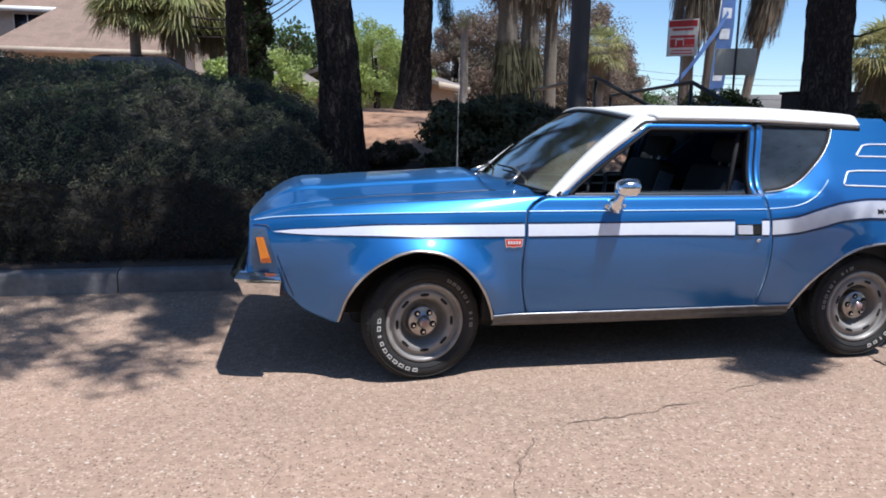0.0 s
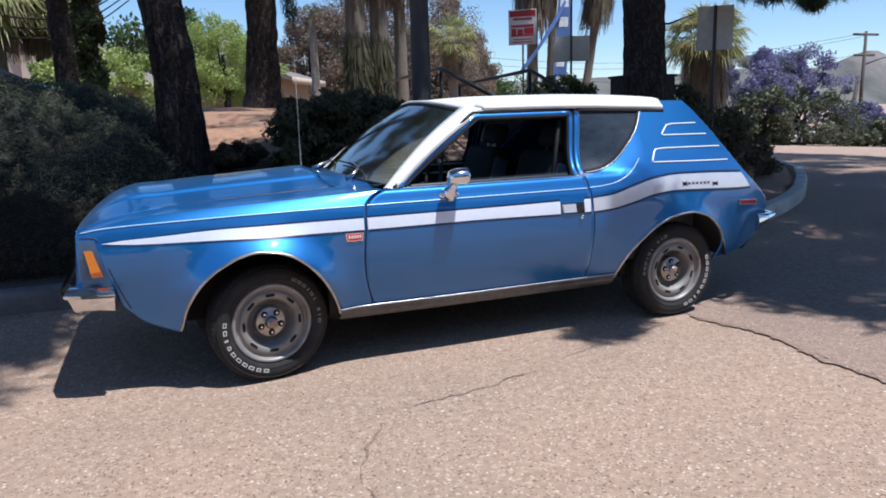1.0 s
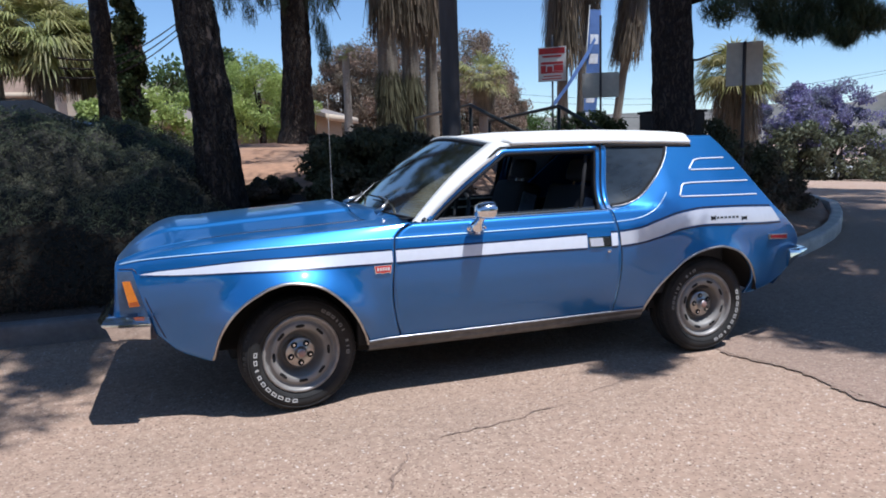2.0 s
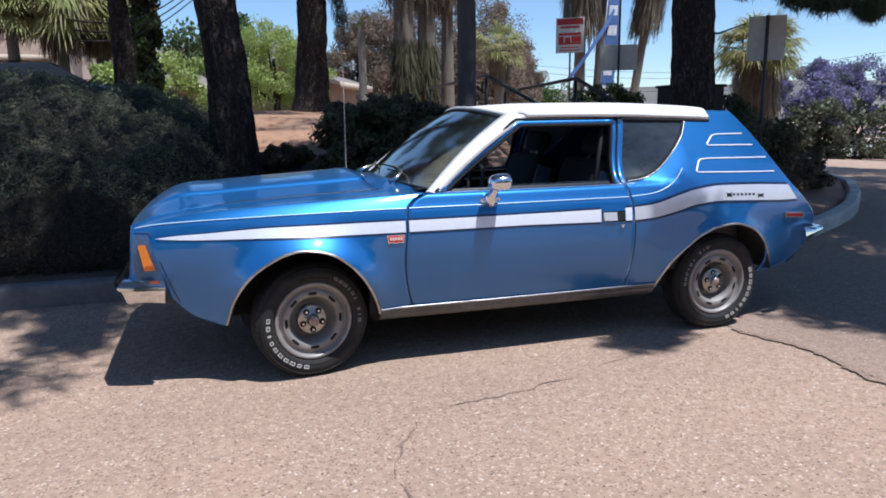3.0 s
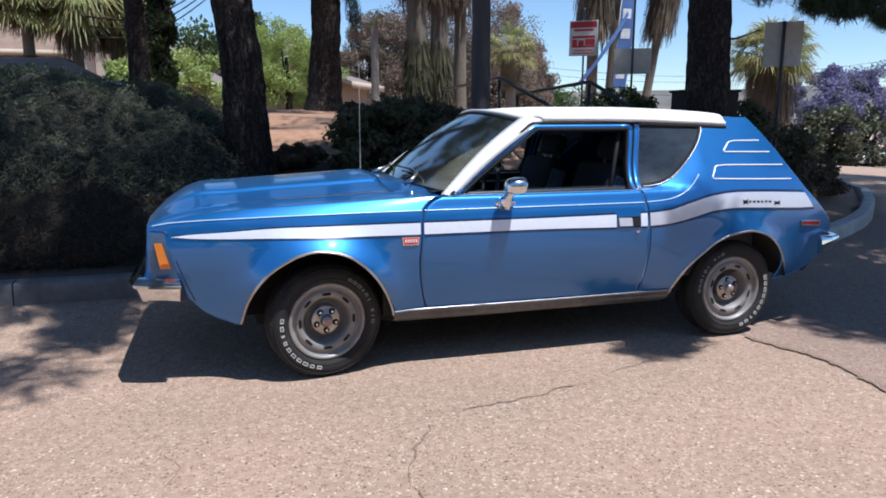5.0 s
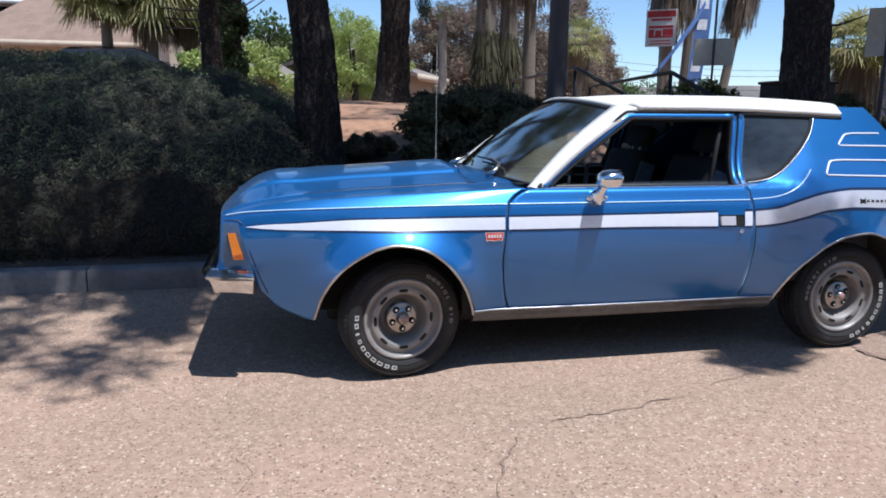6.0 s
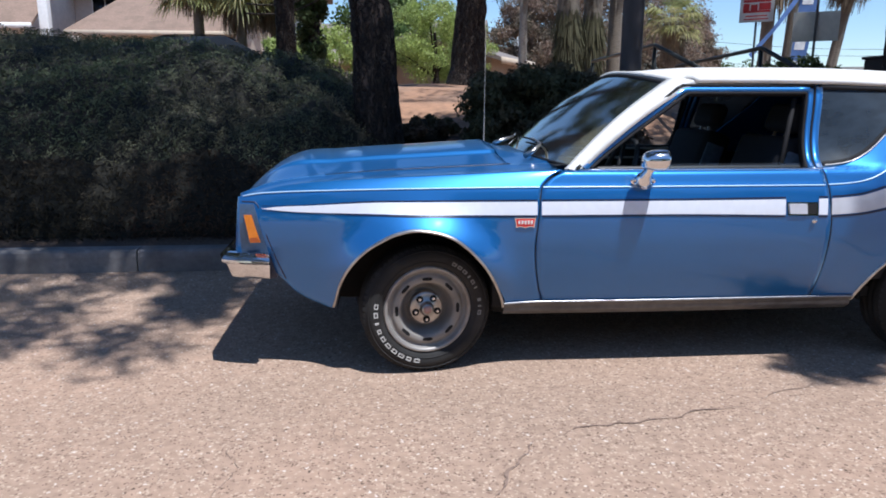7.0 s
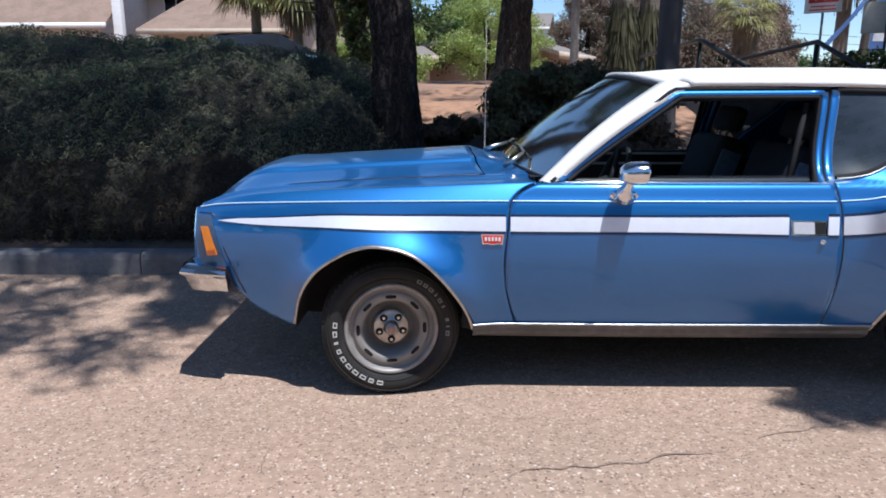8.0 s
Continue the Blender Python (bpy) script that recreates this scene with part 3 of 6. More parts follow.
HOOD_EDGE = curve_at([(-0.95, 0.76), (-0.82, 0.822), (-0.7, 0.862), (-0.55, 0.888), (-0.25, 0.912), (0.1, 0.928), (0.42, 0.942), (0.7, 0.952)])
SEAM_Y = 0.575


def side_y(x, z):
    """Half width of the body side at a place along it and a height."""
    k = smoothstep(1.8, 2.2, x)
    zs = z + (0.866 - CREASE(x)) * smoothstep(0.62, 0.8, z)
    y = HALF(x) + FALL_DOOR(zs) * (1 - k) + FALL_REAR(zs) * k
    for cx, cz, r0, push in ((-0.03, 0.30, 0.345, 0.094), (2.44, 0.28, 0.335, 0.040)):
        r = math.hypot(x - cx, z - cz)
        if z > 0.28:
            y += push * math.exp(-((r - r0) / 0.098) ** 2) * (0.35 + 0.65 * smoothstep(0.15, 0.8, (z - cz) / max(r, 0.01)))
    return y


def side_point(x, z, out=0.0):
    return (x, -side_y(x, z) - out, z)


def side_panel(front, rear, low, high, columns, rows, bunch=None):
    """A body panel between two edge curves, from its lower edge to its upper one."""
    mid = 0.7
    out = []
    us = bunch or [i / columns for i in range(columns + 1)]
    for j in range(rows + 1):
        row = []
        for u in us:
            xn = front(mid) + u * (rear(mid) - front(mid))
            zl, zt = low(xn), high(xn)
            z = zl + (zt - zl) * j / rows
            x = front(z) + u * (rear(z) - front(z))
            row.append(side_point(x, z))
        out.append(row)
    return out


def both_sides(name, data, material, parent, label="", thick=0.0):
    obs = []
    for k in (0, 1):
        ob = part(name, data if k == 0 else mirrored(data), material, parent, label)
        if thick:
            s = ob.modifiers.new("sheet", "SOLIDIFY")
            s.thickness, s.offset = thick, -1
        obs.append(ob)
    return obs


def side_strip(path, half_width, out, parent_name, material, parent, label="", both=True, height=0.004):
    """A raised moulding that follows the body side along (x, z)."""
    rows = []
    for i, (x, z) in enumerate(path):
        a, b = path[max(i - 1, 0)], path[min(i + 1, len(path) - 1)]
        d = Vector((b[0] - a[0], b[1] - a[1])).normalized()
        n = Vector((-d.y, d.x)) * half_width
        rows.append([side_point(x + n.x * s, z + n.y * s, out + (height if abs(s) < 0.9 else -0.003)) for s in (-1, -0.6, 0.6, 1)])
    data = grid(rows)
    if both:
        return both_sides(parent_name, data, material, parent, label)
    return [part(parent_name, data, material, parent, label)]


def sampled(curve, a, b, n):
    return [(a + (b - a) * i / n, curve(a + (b - a) * i / n)) for i in range(n + 1)]


car = empty("parked_car", (0, 0, 0), "metallic blue 1970s coupe with white side stripe, white vinyl roof", "car")

# front fenders: side, ridge and top up to the hood seam
NF = 110
fender_rows = []
cols = [i / NF for i in range(NF + 1)]
front_edge = curve_at([(0.3, -0.70), (0.45, -0.79), (0.57, -0.848), (0.65, -0.838), (0.74, -0.828), (0.80, -0.824), (0.95, -0.80)])
door_gap = lambda z: DOOR_FRONT(z) - 0.0017
for j in range(41):
    row = []
    for u in cols:
        xn = -0.815 + u * (0.475 + 0.815)
        zl, zt = ARCH_F(xn), CREASE(xn)
        z = zl + (zt - zl) * j / 40
        x = xn + (front_edge(z) + 0.815) * (1 - u) ** 10 + (door_gap(z) - 0.475) * u ** 10
        row.append(side_point(x, z))
    fender_rows.append(row)
for j in range(1, 33):
    s = j / 32
    row = []
    for u in cols:
        xf = -0.822 - 0.01 * s
        end = door_gap(0.866 + 0.064 * (s / 0.42)) if s < 0.42 else 0.587 + 0.03 * (s - 0.42) / 0.58
        x = xf + u * (end - xf)
        zc, zh = CREASE(x), HOOD_EDGE(x)
        yc = side_y(x, zc)
        ridge_y, ridge_z = yc - 0.050, zh - 0.012
        if s < 0.42:
            t = s / 0.42
            y = yc + (ridge_y - yc) * t
            z = zc + (ridge_z - zc) * (1 - (1 - t) ** 1.15)
        else:
            t = (s - 0.42) / 0.58
            y = ridge_y + (SEAM_Y + 0.004 - ridge_y) * t
            z = ridge_z + (zh - ridge_z) * t - 0.010 * math.sin(math.pi * t)
        row.append((x, -y, z))
    fender_rows.append(row)
both_sides("front_fender", grid(fender_rows), BLUE, car, thick=0.012)

# dark gaps beside the hood
for sgn in (-1, 1):
    part("hood_gap", tube([(x, sgn * SEAM_Y, HOOD_EDGE(x) + 0.0005) for x in (-0.45 + 0.05 * i for i in range(18))], [0.0015 + 0.0025 * min(1, i / 8) for i in range(18)], 6), BLACK_LINE, car)

# doors
door_high = lambda x: 0.934
door_rows = side_panel(lambda z: DOOR_FRONT(z) + 0.0017, lambda z: DOOR_REAR(z) - 0.0017, lambda x: 0.318, door_high, 50, 56)
doors = both_sides("door", grid(door_rows), BLUE, car, thick=0.014)
door = doors[0]

# rear quarters: below the window, then the full sail panel behind it
QUARTER_SILL = curve_at([(1.70, 0.938), (1.80, 0.944), (1.86, 0.950), (1.918, 0.962), (1.993, 1.000), (2.083, 1.078), (2.164, 1.156), (2.215, 1.215), (2.249, 1.272), (2.26, 1.292)])
quarter_rows = []
ncol = 120
for j in range(61):
    row = []
    for i in range(ncol + 1):
        u = i / ncol
        xn = 1.79 + u * (3.23 - 1.79)
        zl = ARCH_R(xn)
        zt = QUARTER_SILL(xn) if xn < 2.26 else 1.290 + 0.045 * smoothstep(2.67, 2.71, xn)
        z = zl + (zt - zl) * j / 60
        xr = TAIL(z)
        f = DOOR_REAR(z) + 0.0017
        if xn < 2.26:
            x = f + (2.26 - f) * (xn - 1.79) / (2.26 - 1.79)
        else:
            x = 2.26 + (xr - 2.26) * (xn - 2.26) / (3.23 - 2.26)
        z = min(z, 1.40)
        row.append(side_point(x, z))
    quarter_rows.append(row)
both_sides("quarter_panel", grid(quarter_rows), BLUE, car, thick=0.012)


# hood with its raised centre and rounded nose
def hood_z(x, y):
    a = abs(y) / SEAM_Y
    full = HOOD_EDGE(max(x, -0.45)) + 0.057 * (1 - a ** 2.2) * smoothstep(-1.0, -0.5, x) + 0.016 * smoothstep(0.365, 0.335, abs(y)) * smoothstep(-0.86, -0.55, x) + 0.010 * smoothstep(-0.2, 0.4, x) * (1 - a)
    xf = -0.868 + 0.046 * a ** 2
    nose = 1 - (1 - min(1.0, max(0.0, x - xf) / 0.32)) ** 3
    centre = 0.785 + (full - 0.785) * nose
    return centre + (HOOD_EDGE(x) - centre) * a ** 5


hood_rows = []
for i in range(121):
    y = -SEAM_Y + 0.003 + (2 * SEAM_Y - 0.006) * i / 120
    a = abs(y) / SEAM_Y
    x0, x1 = -0.868 + 0.046 * a ** 2, 0.40 - 0.06 * (1 - a ** 2)
    row = []
    for k in range(61):
        t = k / 60
        x = x0 + (x1 - x0) * (t ** 1.6)
        row.append((x, y, hood_z(x, y)))
    hood_rows.append(row)
hood = part("hood", grid(hood_rows, flip=True), BLUE, car)
hood.modifiers.new("sheet", "SOLIDIFY").thickness = -0.012

# cowl between hood and windshield
cowl_rows = []
for i in range(41):
    y = -0.79 + 1.58 * i / 40
    a = abs(y) / 0.79
    xa = 0.405 - 0.06 * (1 - (min(abs(y), SEAM_Y) / SEAM_Y) ** 2) + 0.004
    xb = 0.50 + 0.14 * a ** 2
    zf, zb = hood_z(0.40, min(abs(y), 0.57)) - 0.006, 0.958 + 0.018 * (1 - a ** 2) - 0.03 * smoothstep(0.7, 1.0, a)
    if abs(y) > SEAM_Y:
        xa = 0.50
        zf = HOOD_EDGE(0.5) - 0.022
    cowl_rows.append([(xa + (xb + 0.05 - xa) * t, y, zf + (zb - zf) * t - 0.012 * math.sin(math.pi * t)) for t in (0, 0.15, 0.4, 0.7, 1)])
part("cowl", grid(cowl_rows, flip=True), BLUE, car)


# windshield and its trim
def ws_bottom(y):
    a = abs(y) / 0.755
    return Vector((0.515 + 0.135 * a ** 2, y, 0.968 - 0.028 * a ** 2))


def ws_top(y):
    a = abs(y) / 0.755
    return Vector((1.045 + 0.085 * a ** 2, y * 0.745, 1.362 - 0.052 * a ** 2))


ws_rows = []
for j in range(17):
    t = j / 16
    ws_rows.append([tuple(ws_bottom(y).lerp(ws_top(y), t) + Vector((-0.018, 0, 0.022)) * math.sin(math.pi * t)) for y in (-0.745 + 1.49 * i / 30 for i in range(31))])
glass = part("windshield", grid(ws_rows), WINDSCREEN, car, "curved clear windshield glass")
glass.visible_shadow = False
for data in (tube([ws_bottom(-0.75 + 0.05 * i) + Vector((-0.006, 0, 0.002)) for i in range(31)], 0.009, 6), tube([ws_top(-0.75 + 0.05 * i) + Vector((-0.004, 0, -0.004)) for i in range(31)], 0.011, 6)):
    part("windshield_trim", data, TRIM_BLACK, car)


# white vinyl roof
ROOF_SIDE = curve_at([(1.0, 1.318), (1.2, 1.319), (1.5, 1.320), (1.85, 1.316), (2.1, 1.307), (2.42, 1.294), (2.7, 1.27)])
ROOF_MID = curve_at([(1.0, 1.345), (1.08, 1.362), (1.2, 1.375), (1.4, 1.386), (1.9, 1.388), (2.2, 1.380), (2.45, 1.366), (2.62, 1.350), (2.75, 1.32)])
ROOF_HALF = curve_at([(1.0, 0.60), (1.2, 0.632), (1.8, 0.645), (2.45, 0.650), (2.7, 0.62)])


def roof_point(x, s, drop=0.0):
    """s runs from -1 to 1 across the roof."""
    a = abs(s)
    w, ze, zm = ROOF_HALF(x), ROOF_SIDE(x), ROOF_MID(x)
    ya = w * (1 - (1 - a) ** 1.0)
    shape = (1 - a ** 2.6) * 0.48 + 0.52 * (1 - smoothstep(0.90, 1.0, a))
    return (x, math.copysign(ya, s), ze + (zm - ze) * shape - drop)


roof_s = [-1, -0.995, -0.985, -0.97, -0.95, -0.92, -0.88, -0.82, -0.74, -0.62, -0.48, -0.32, -0.16, 0]
roof_s = roof_s + [-s for s in roof_s[-2::-1]]
roof_rows = []
for i in range(49):
    t = i / 48
    row = []
    for s in roof_s:
        back = 0.085 * min(1, abs(s) / 0.85) ** 2 + 0.10 * smoothstep(0.85, 1.0, abs(s))
        p = roof_point(1.05 + back + (2.425 - 1.05 - back) * t, s)
        brow = ws_top(p[1] / 0.745).z + 0.010
        row.append((p[0], p[1], brow + (p[2] - brow) * smoothstep(0, 0.13, t) if abs(s) < 0.93 else p[2]))
    roof_rows.append(row)
roof = part("roof", grid(roof_rows), WHITE_VINYL, car, "white padded vinyl roof covering")
rs = roof.modifiers.new("sheet", "SOLIDIFY")
rs.thickness, rs.offset = 0.022, 0
part("headliner", grid([[roof_point(x, s, 0.035) for s in (-0.95, -0.8, -0.5, 0, 0.5, 0.8, 0.95)] for x in (1.15, 1.5, 2.0, 2.4)]), LINER, car)
# blue header behind the vinyl, hatch and tail close the rear
hat = []
for i in range(13):
    x = 2.425 + 0.205 * i / 12
    hat.append([(x, s * (side_y(x, 1.333) - 0.002), 1.333 + (ROOF_MID(x) - 0.012 - 1.333) * (1 - abs(s) ** 3)) for s in roof_s])
part("roof_rear", grid(hat), BLUE, car)
tail_rows = []
for i in range(25):
    s = -1 + i / 12
    tail_rows.append([(TAIL(z) - 0.012 + 0.05 * (1 - s * s), s * (side_y(TAIL(z), z) - 0.004), z) for z in (0.36, 0.45, 0.55, 0.63, 0.68, 0.75, 0.83, 0.9, 1.0, 1.1, 1.2, 1.28, 1.335)])
part("tailgate", grid(tail_rows), BLUE, car)

# white windshield pillars run into the roof edge
for sgn in (-1, 1):
    rows = []
    for i in range(25):
        t = i / 24
        a = Vector((0.606, -0.766, 0.934)).lerp(Vector((1.130, -0.550, 1.328)), t) + Vector((-0.010, 0, 0.020)) * math.sin(math.pi * t)
        b = Vector((0.672, -0.792, 0.922)).lerp(Vector((1.240, -0.634, 1.310)), t) + Vector((-0.010, 0, 0.020)) * math.sin(math.pi * t)
        mid = (a + b) / 2 + Vector((-0.006, -0.009, 0.007))
        inner = (a + b) / 2 + Vector((0.02, 0.05, -0.03))
        rows.append([(p.x, p.y * -sgn, p.z) for p in (a, a.lerp(mid, 0.6) + Vector((-0.004, -0.003, 0.004)), mid, b.lerp(mid, 0.6) + Vector((0, -0.006, 0.002)), b, inner)])
    for tuck in ((0.05, -0.002, 0.003), (0.10, 0.002, -0.002), (0.135, 0.03, -0.02)):
        rows.append([(x + tuck[0], y + sgn * -tuck[1], z + tuck[2]) for x, y, z in rows[24]])
    part("windshield_pillar", grid(rows, closed=True, flip=sgn > 0), WHITE_VINYL, car, "white vinyl-covered pillar")


# window frames of the doors, the centre pillars
def upper_point(x, z, out=0.0):
    return Vector((x, -side_y(x, z) - out, z))


def frame_bar(path, half, depth, out=0.004):
    """A flat bar along points on the glass line."""
    rows = []
    pts = [upper_point(x, z, out) for x, z in path]
    for i, p in enumerate(pts):
        d = (pts[min(i + 1, len(pts) - 1)] - pts[max(i - 1, 0)]).normalized()
        n = Vector((0, -1, 0.35)).normalized()
        w = d.cross(n).normalized() * half
        rows.append([tuple(p + w - n * 0.004), tuple(p + w * 0.7 + n * 0.003), tuple(p - w * 0.7 + n * 0.003), tuple(p - w - n * 0.004), tuple(p - w - n * depth), tuple(p + w - n * depth)])
    v, f = grid(rows, closed=True)
    f += [tuple(range(6)), tuple(reversed(range(len(v) - 6, len(v))))]
    return v, f


def line_pts(a, b, n=10):
    return [(a[0] + (b[0] - a[0]) * i / n, a[1] + (b[1] - a[1]) * i / n) for i in range(n + 1)]


for d in doors:
    flipy = d is doors[1]
    for name, path, half, m in (("window_frame", line_pts((0.690, 0.940), (1.168, 1.273)) + line_pts((1.19, 1.280), (1.775, 1.282)), 0.0125, BLUE),
                                ("window_frame", line_pts((1.722, 0.937), (1.782, 1.285)), 0.0145, BLUE),
                                ("window_seal", line_pts((0.722, 0.942), (1.187, 1.259)) + line_pts((1.20, 1.264), (1.75, 1.266)) + line_pts((1.757, 1.26), (1.703, 0.94)), 0.007, TRIM_BLACK),
                                ("window_seal", line_pts((0.655, 0.938), (1.15, 1.287)) + line_pts((1.175, 1.299), (1.80, 1.301)), 0.008, TRIM_BLACK)):
        data = frame_bar(path, half, 0.03)
        part(name, mirrored(data) if flipy else data, m, d)
for data, m, nm in ((frame_bar(line_pts((1.759, 0.937), (1.823, 1.292)), 0.0185, 0.03), BLUE, "centre_pillar"),
                    (frame_bar(line_pts((1.7385, 0.94), (1.800, 1.29)), 0.0042, 0.02, 0.006), TRIM_BLACK, "pillar_seal"),
                    (frame_bar(line_pts((1.83, 1.295), (2.43, 1.276)), 0.009, 0.03), TRIM_BLACK, "roof_seal")):
    both_sides(nm, data, m, car)

# bright moulding on the door sill, lowered door glass standing just above it
for d in doors:
    flipy = d is doors[1]
    data = frame_bar(line_pts((0.66, 0.936), (1.77, 0.936), 20), 0.0045, 0.01, 0.003)
    part("sill_moulding", mirrored(data) if flipy else data, CHROME, d)
    g = []
    for i in range(21):
        x = 1.02 + 0.67 * i / 20
        top = 0.944 + 0.012 * smoothstep(1.02, 1.10, x)
        g.append([tuple(upper_point(x, 0.90, -0.06)), tuple(upper_point(x, top, -0.022))])
    wg = part("door_glass", mirrored(grid(g)) if flipy else grid(g), CLEAR, d, "lowered door glass with a little edge showing")

# quarter windows
qg = []
for i in range(41):
    x = 1.772 + (2.252 - 1.772) * i / 40
    lo = QUARTER_SILL(x) + 0.004
    qg.append([tuple(upper_point(x + (1 - i / 40) * (z - 0.935) * 0.185, z, -0.008)) for z in (lo + (1.286 - lo) * j / 10 for j in range(11))])
both_sides("quarter_glass", grid(qg), SMOKED, car, "dusty smoked fixed quarter window")
rim_path = [(1.790, 0.947), (1.815, 0.950)] + [(x, QUARTER_SILL(x) + 0.004) for x in (1.84, 1.88, 1.92, 1.96, 2.0, 2.04, 2.083, 2.12, 2.164, 2.20, 2.225, 2.249)]
for out, half, m, nm in ((0.003, 0.0028, DARK_CHROME, "quarter_window_trim"), (-0.001, 0.008, TRIM_BLACK, "quarter_window_seal")):
    rows = []
    for i, (x, z) in enumerate(rim_path):
        a, b = rim_path[max(i - 1, 0)], rim_path[min(i + 1, len(rim_path) - 1)]
        dd = Vector((b[0] - a[0], b[1] - a[1])).normalized()
        n2 = Vector((-dd.y, dd.x)) * half
        rows.append([tuple(upper_point(x + n2.x * s + (0.007 * (m is TRIM_BLACK)) * -dd.y, z + n2.y * s + (0.007 * (m is TRIM_BLACK)) * dd.x, out + 0.004 * (abs(s) < 1))) for s in (-1, -0.5, 0.5, 1)])
    both_sides(nm, grid(rows), m, car)

# mouldings: wheel lips, rocker, crease line
side_strip(sampled(ARCH_F, -0.420, 0.342, 120), 0.0065, 0.004, "wheel_arch_trim", DULL_CHROME, car)
side_strip([(x, z) for x, z in sampled(ARCH_R, 2.0, 2.853, 120)], 0.0065, 0.004, "wheel_arch_trim", DULL_CHROME, car)
rocker = [[side_point(x, z, o) for z, o in ((0.336, -0.004), (0.331, 0.007), (0.318, 0.008), (0.314, 0.003), (0.304, 0.003), (0.300, 0.007), (0.288, 0.007), (0.283, 0.002), (0.275, 0.001), (0.264, -0.012), (0.25, -0.06))] for x in (0.345 + 1.655 * i / 40 for i in range(41))]
both_sides("rocker_panel", grid(rocker, flip=True), ROCKER, car, "dull ribbed metal rocker moulding")
both_sides("rocker_edge", grid([[side_point(x, z, o) for z, o in ((0.340, 0.002), (0.338, 0.011), (0.331, 0.012), (0.329, 0.006))] for x in (0.345 + 1.655 * i / 40 for i in range(41))], flip=True), DARK_CHROME, car)

# pale pinstripe along the crease, sweeping up round the quarter window
for path in (sampled(lambda x: CREASE(x) + 0.001, -0.80, 0.482, 60), sampled(lambda x: 0.867, 0.497, 1.76, 60),
             sampled(curve_at([(1.778, 0.869), (1.86, 0.873), (1.92, 0.880), (1.97, 0.892), (2.03, 0.918), (2.084, 0.952), (2.12, 0.988), (2.14, 1.012)]), 1.778, 2.14, 40)):
    side_strip(path, 0.0026, 0.0034, "crease_pinstripe", PALE_TAPE, car, "thin pale blue pinstripe", height=0.0006)

# flush dark strips added over the door gaps, hiding their sunlit edges
for k, panel in enumerate(doors):
    for curve, z0 in ((DOOR_FRONT, 0.925), (DOOR_REAR, 0.93)):
        gap_path = [(curve(z), z) for z in (0.322 + (z0 - 0.322) * i / 60 for i in range(61))]
        rows = [[side_point(x + d, z, 0.0012) for d in (-0.0021, 0, 0.0021)] for x, z in gap_path]
        part("door_gap_strip", grid(rows, flip=True) if k == 0 else mirrored(grid(rows, flip=True)), TRIM_BLACK, panel)

# white side stripe with dark pinstripes, laid in lengths on each panel
STRIPE_TOP = curve_at([(-0.714, 0.7705), (-0.62, 0.782), (-0.531, 0.787), (-0.142, 0.805), (0.481, 0.806), (1.014, 0.806), (1.76, 0.809), (1.904, 0.818), (2.057, 0.856), (2.217, 0.892), (2.379, 0.905), (2.547, 0.902), (2.99, 0.880)])
STRIPE_LOW = curve_at([(-0.714, 0.7695), (-0.62, 0.763), (-0.533, 0.760), (-0.145, 0.756), (0.479, 0.749), (1.013, 0.749), (1.76, 0.738), (1.905, 0.745), (2.055, 0.772), (2.21, 0.807), (2.369, 0.818), (2.536, 0.812), (2.99, 0.789)])


def stripe_piece(a, b, parents, tape=WHITE_TAPE):
    n = max(6, int((b - a) / 0.02))
    for nm, m, out, lo, hi in (("stripe", tape, 0.0030, 0.0, 1.0), ("pinstripe", BLACK_LINE, 0.0028, -0.16, -0.05), ("pinstripe", BLACK_LINE, 0.0028, 1.05, 1.16)):
        rows = []
        for i in range(n + 1):
            x = a + (b - a) * i / n
            z0, z1 = STRIPE_LOW(x), STRIPE_TOP(x)
            h = max(z1 - z0, 0.02)
            ks = (lo, lo + (hi - lo) / 3, lo + (hi - lo) * 2 / 3, hi)
            rows.append([side_point(x + (0.075 * (0.885 - (z0 + (z1 - z0) * k)) / 0.09 if x > 2.85 else 0) * smoothstep(2.85, 2.915, x), (z0 + z1) / 2 + (k - 0.5) * (h if not (0 <= lo <= 1 and 0 <= hi <= 1) else z1 - z0), out) for k in ks])
        for k, par in enumerate(parents):
            d = grid(rows)
            part(nm, d if k == 0 else mirrored(d), m, par, "white tape stripe" if nm == "stripe" else "")


fenders = [o for o in car.children if o.name.startswith("front_fender")]
quarters = [o for o in car.children if o.name.startswith("quarter_panel")]
stripe_piece(-0.714, 0.470, fenders)
stripe_piece(0.489, 1.575, doors)
stripe_piece(1.728, 1.770, doors)
# the rear quarter's stripe takes the greyed copy of the white tape
stripe_piece(1.788, 2.915, quarters, GREYED_TAPE)

# outlined louvre trims on the sail panels
LOUVRES = ([(2.815, 0.968), (2.5, 0.976), (2.235, 0.984), (2.226, 0.992), (2.26, 1.045), (2.275, 1.055), (2.337, 1.059), (2.55, 1.056), (2.775, 1.052)],
           [(2.70, 1.128), (2.5, 1.131), (2.362, 1.133), (2.356, 1.14), (2.405, 1.183), (2.418, 1.19), (2.463, 1.196), (2.648, 1.196)])
for path in LOUVRES:
    dense = []
    for a, b in zip(path, path[1:]):
        dense += line_pts(a, b, 6)[:-1]
    side_strip(dense + [path[-1]], 0.0042, 0.002, "louvre_trim", WHITE_TAPE, car, "white outlined louvre trim", height=0.003)

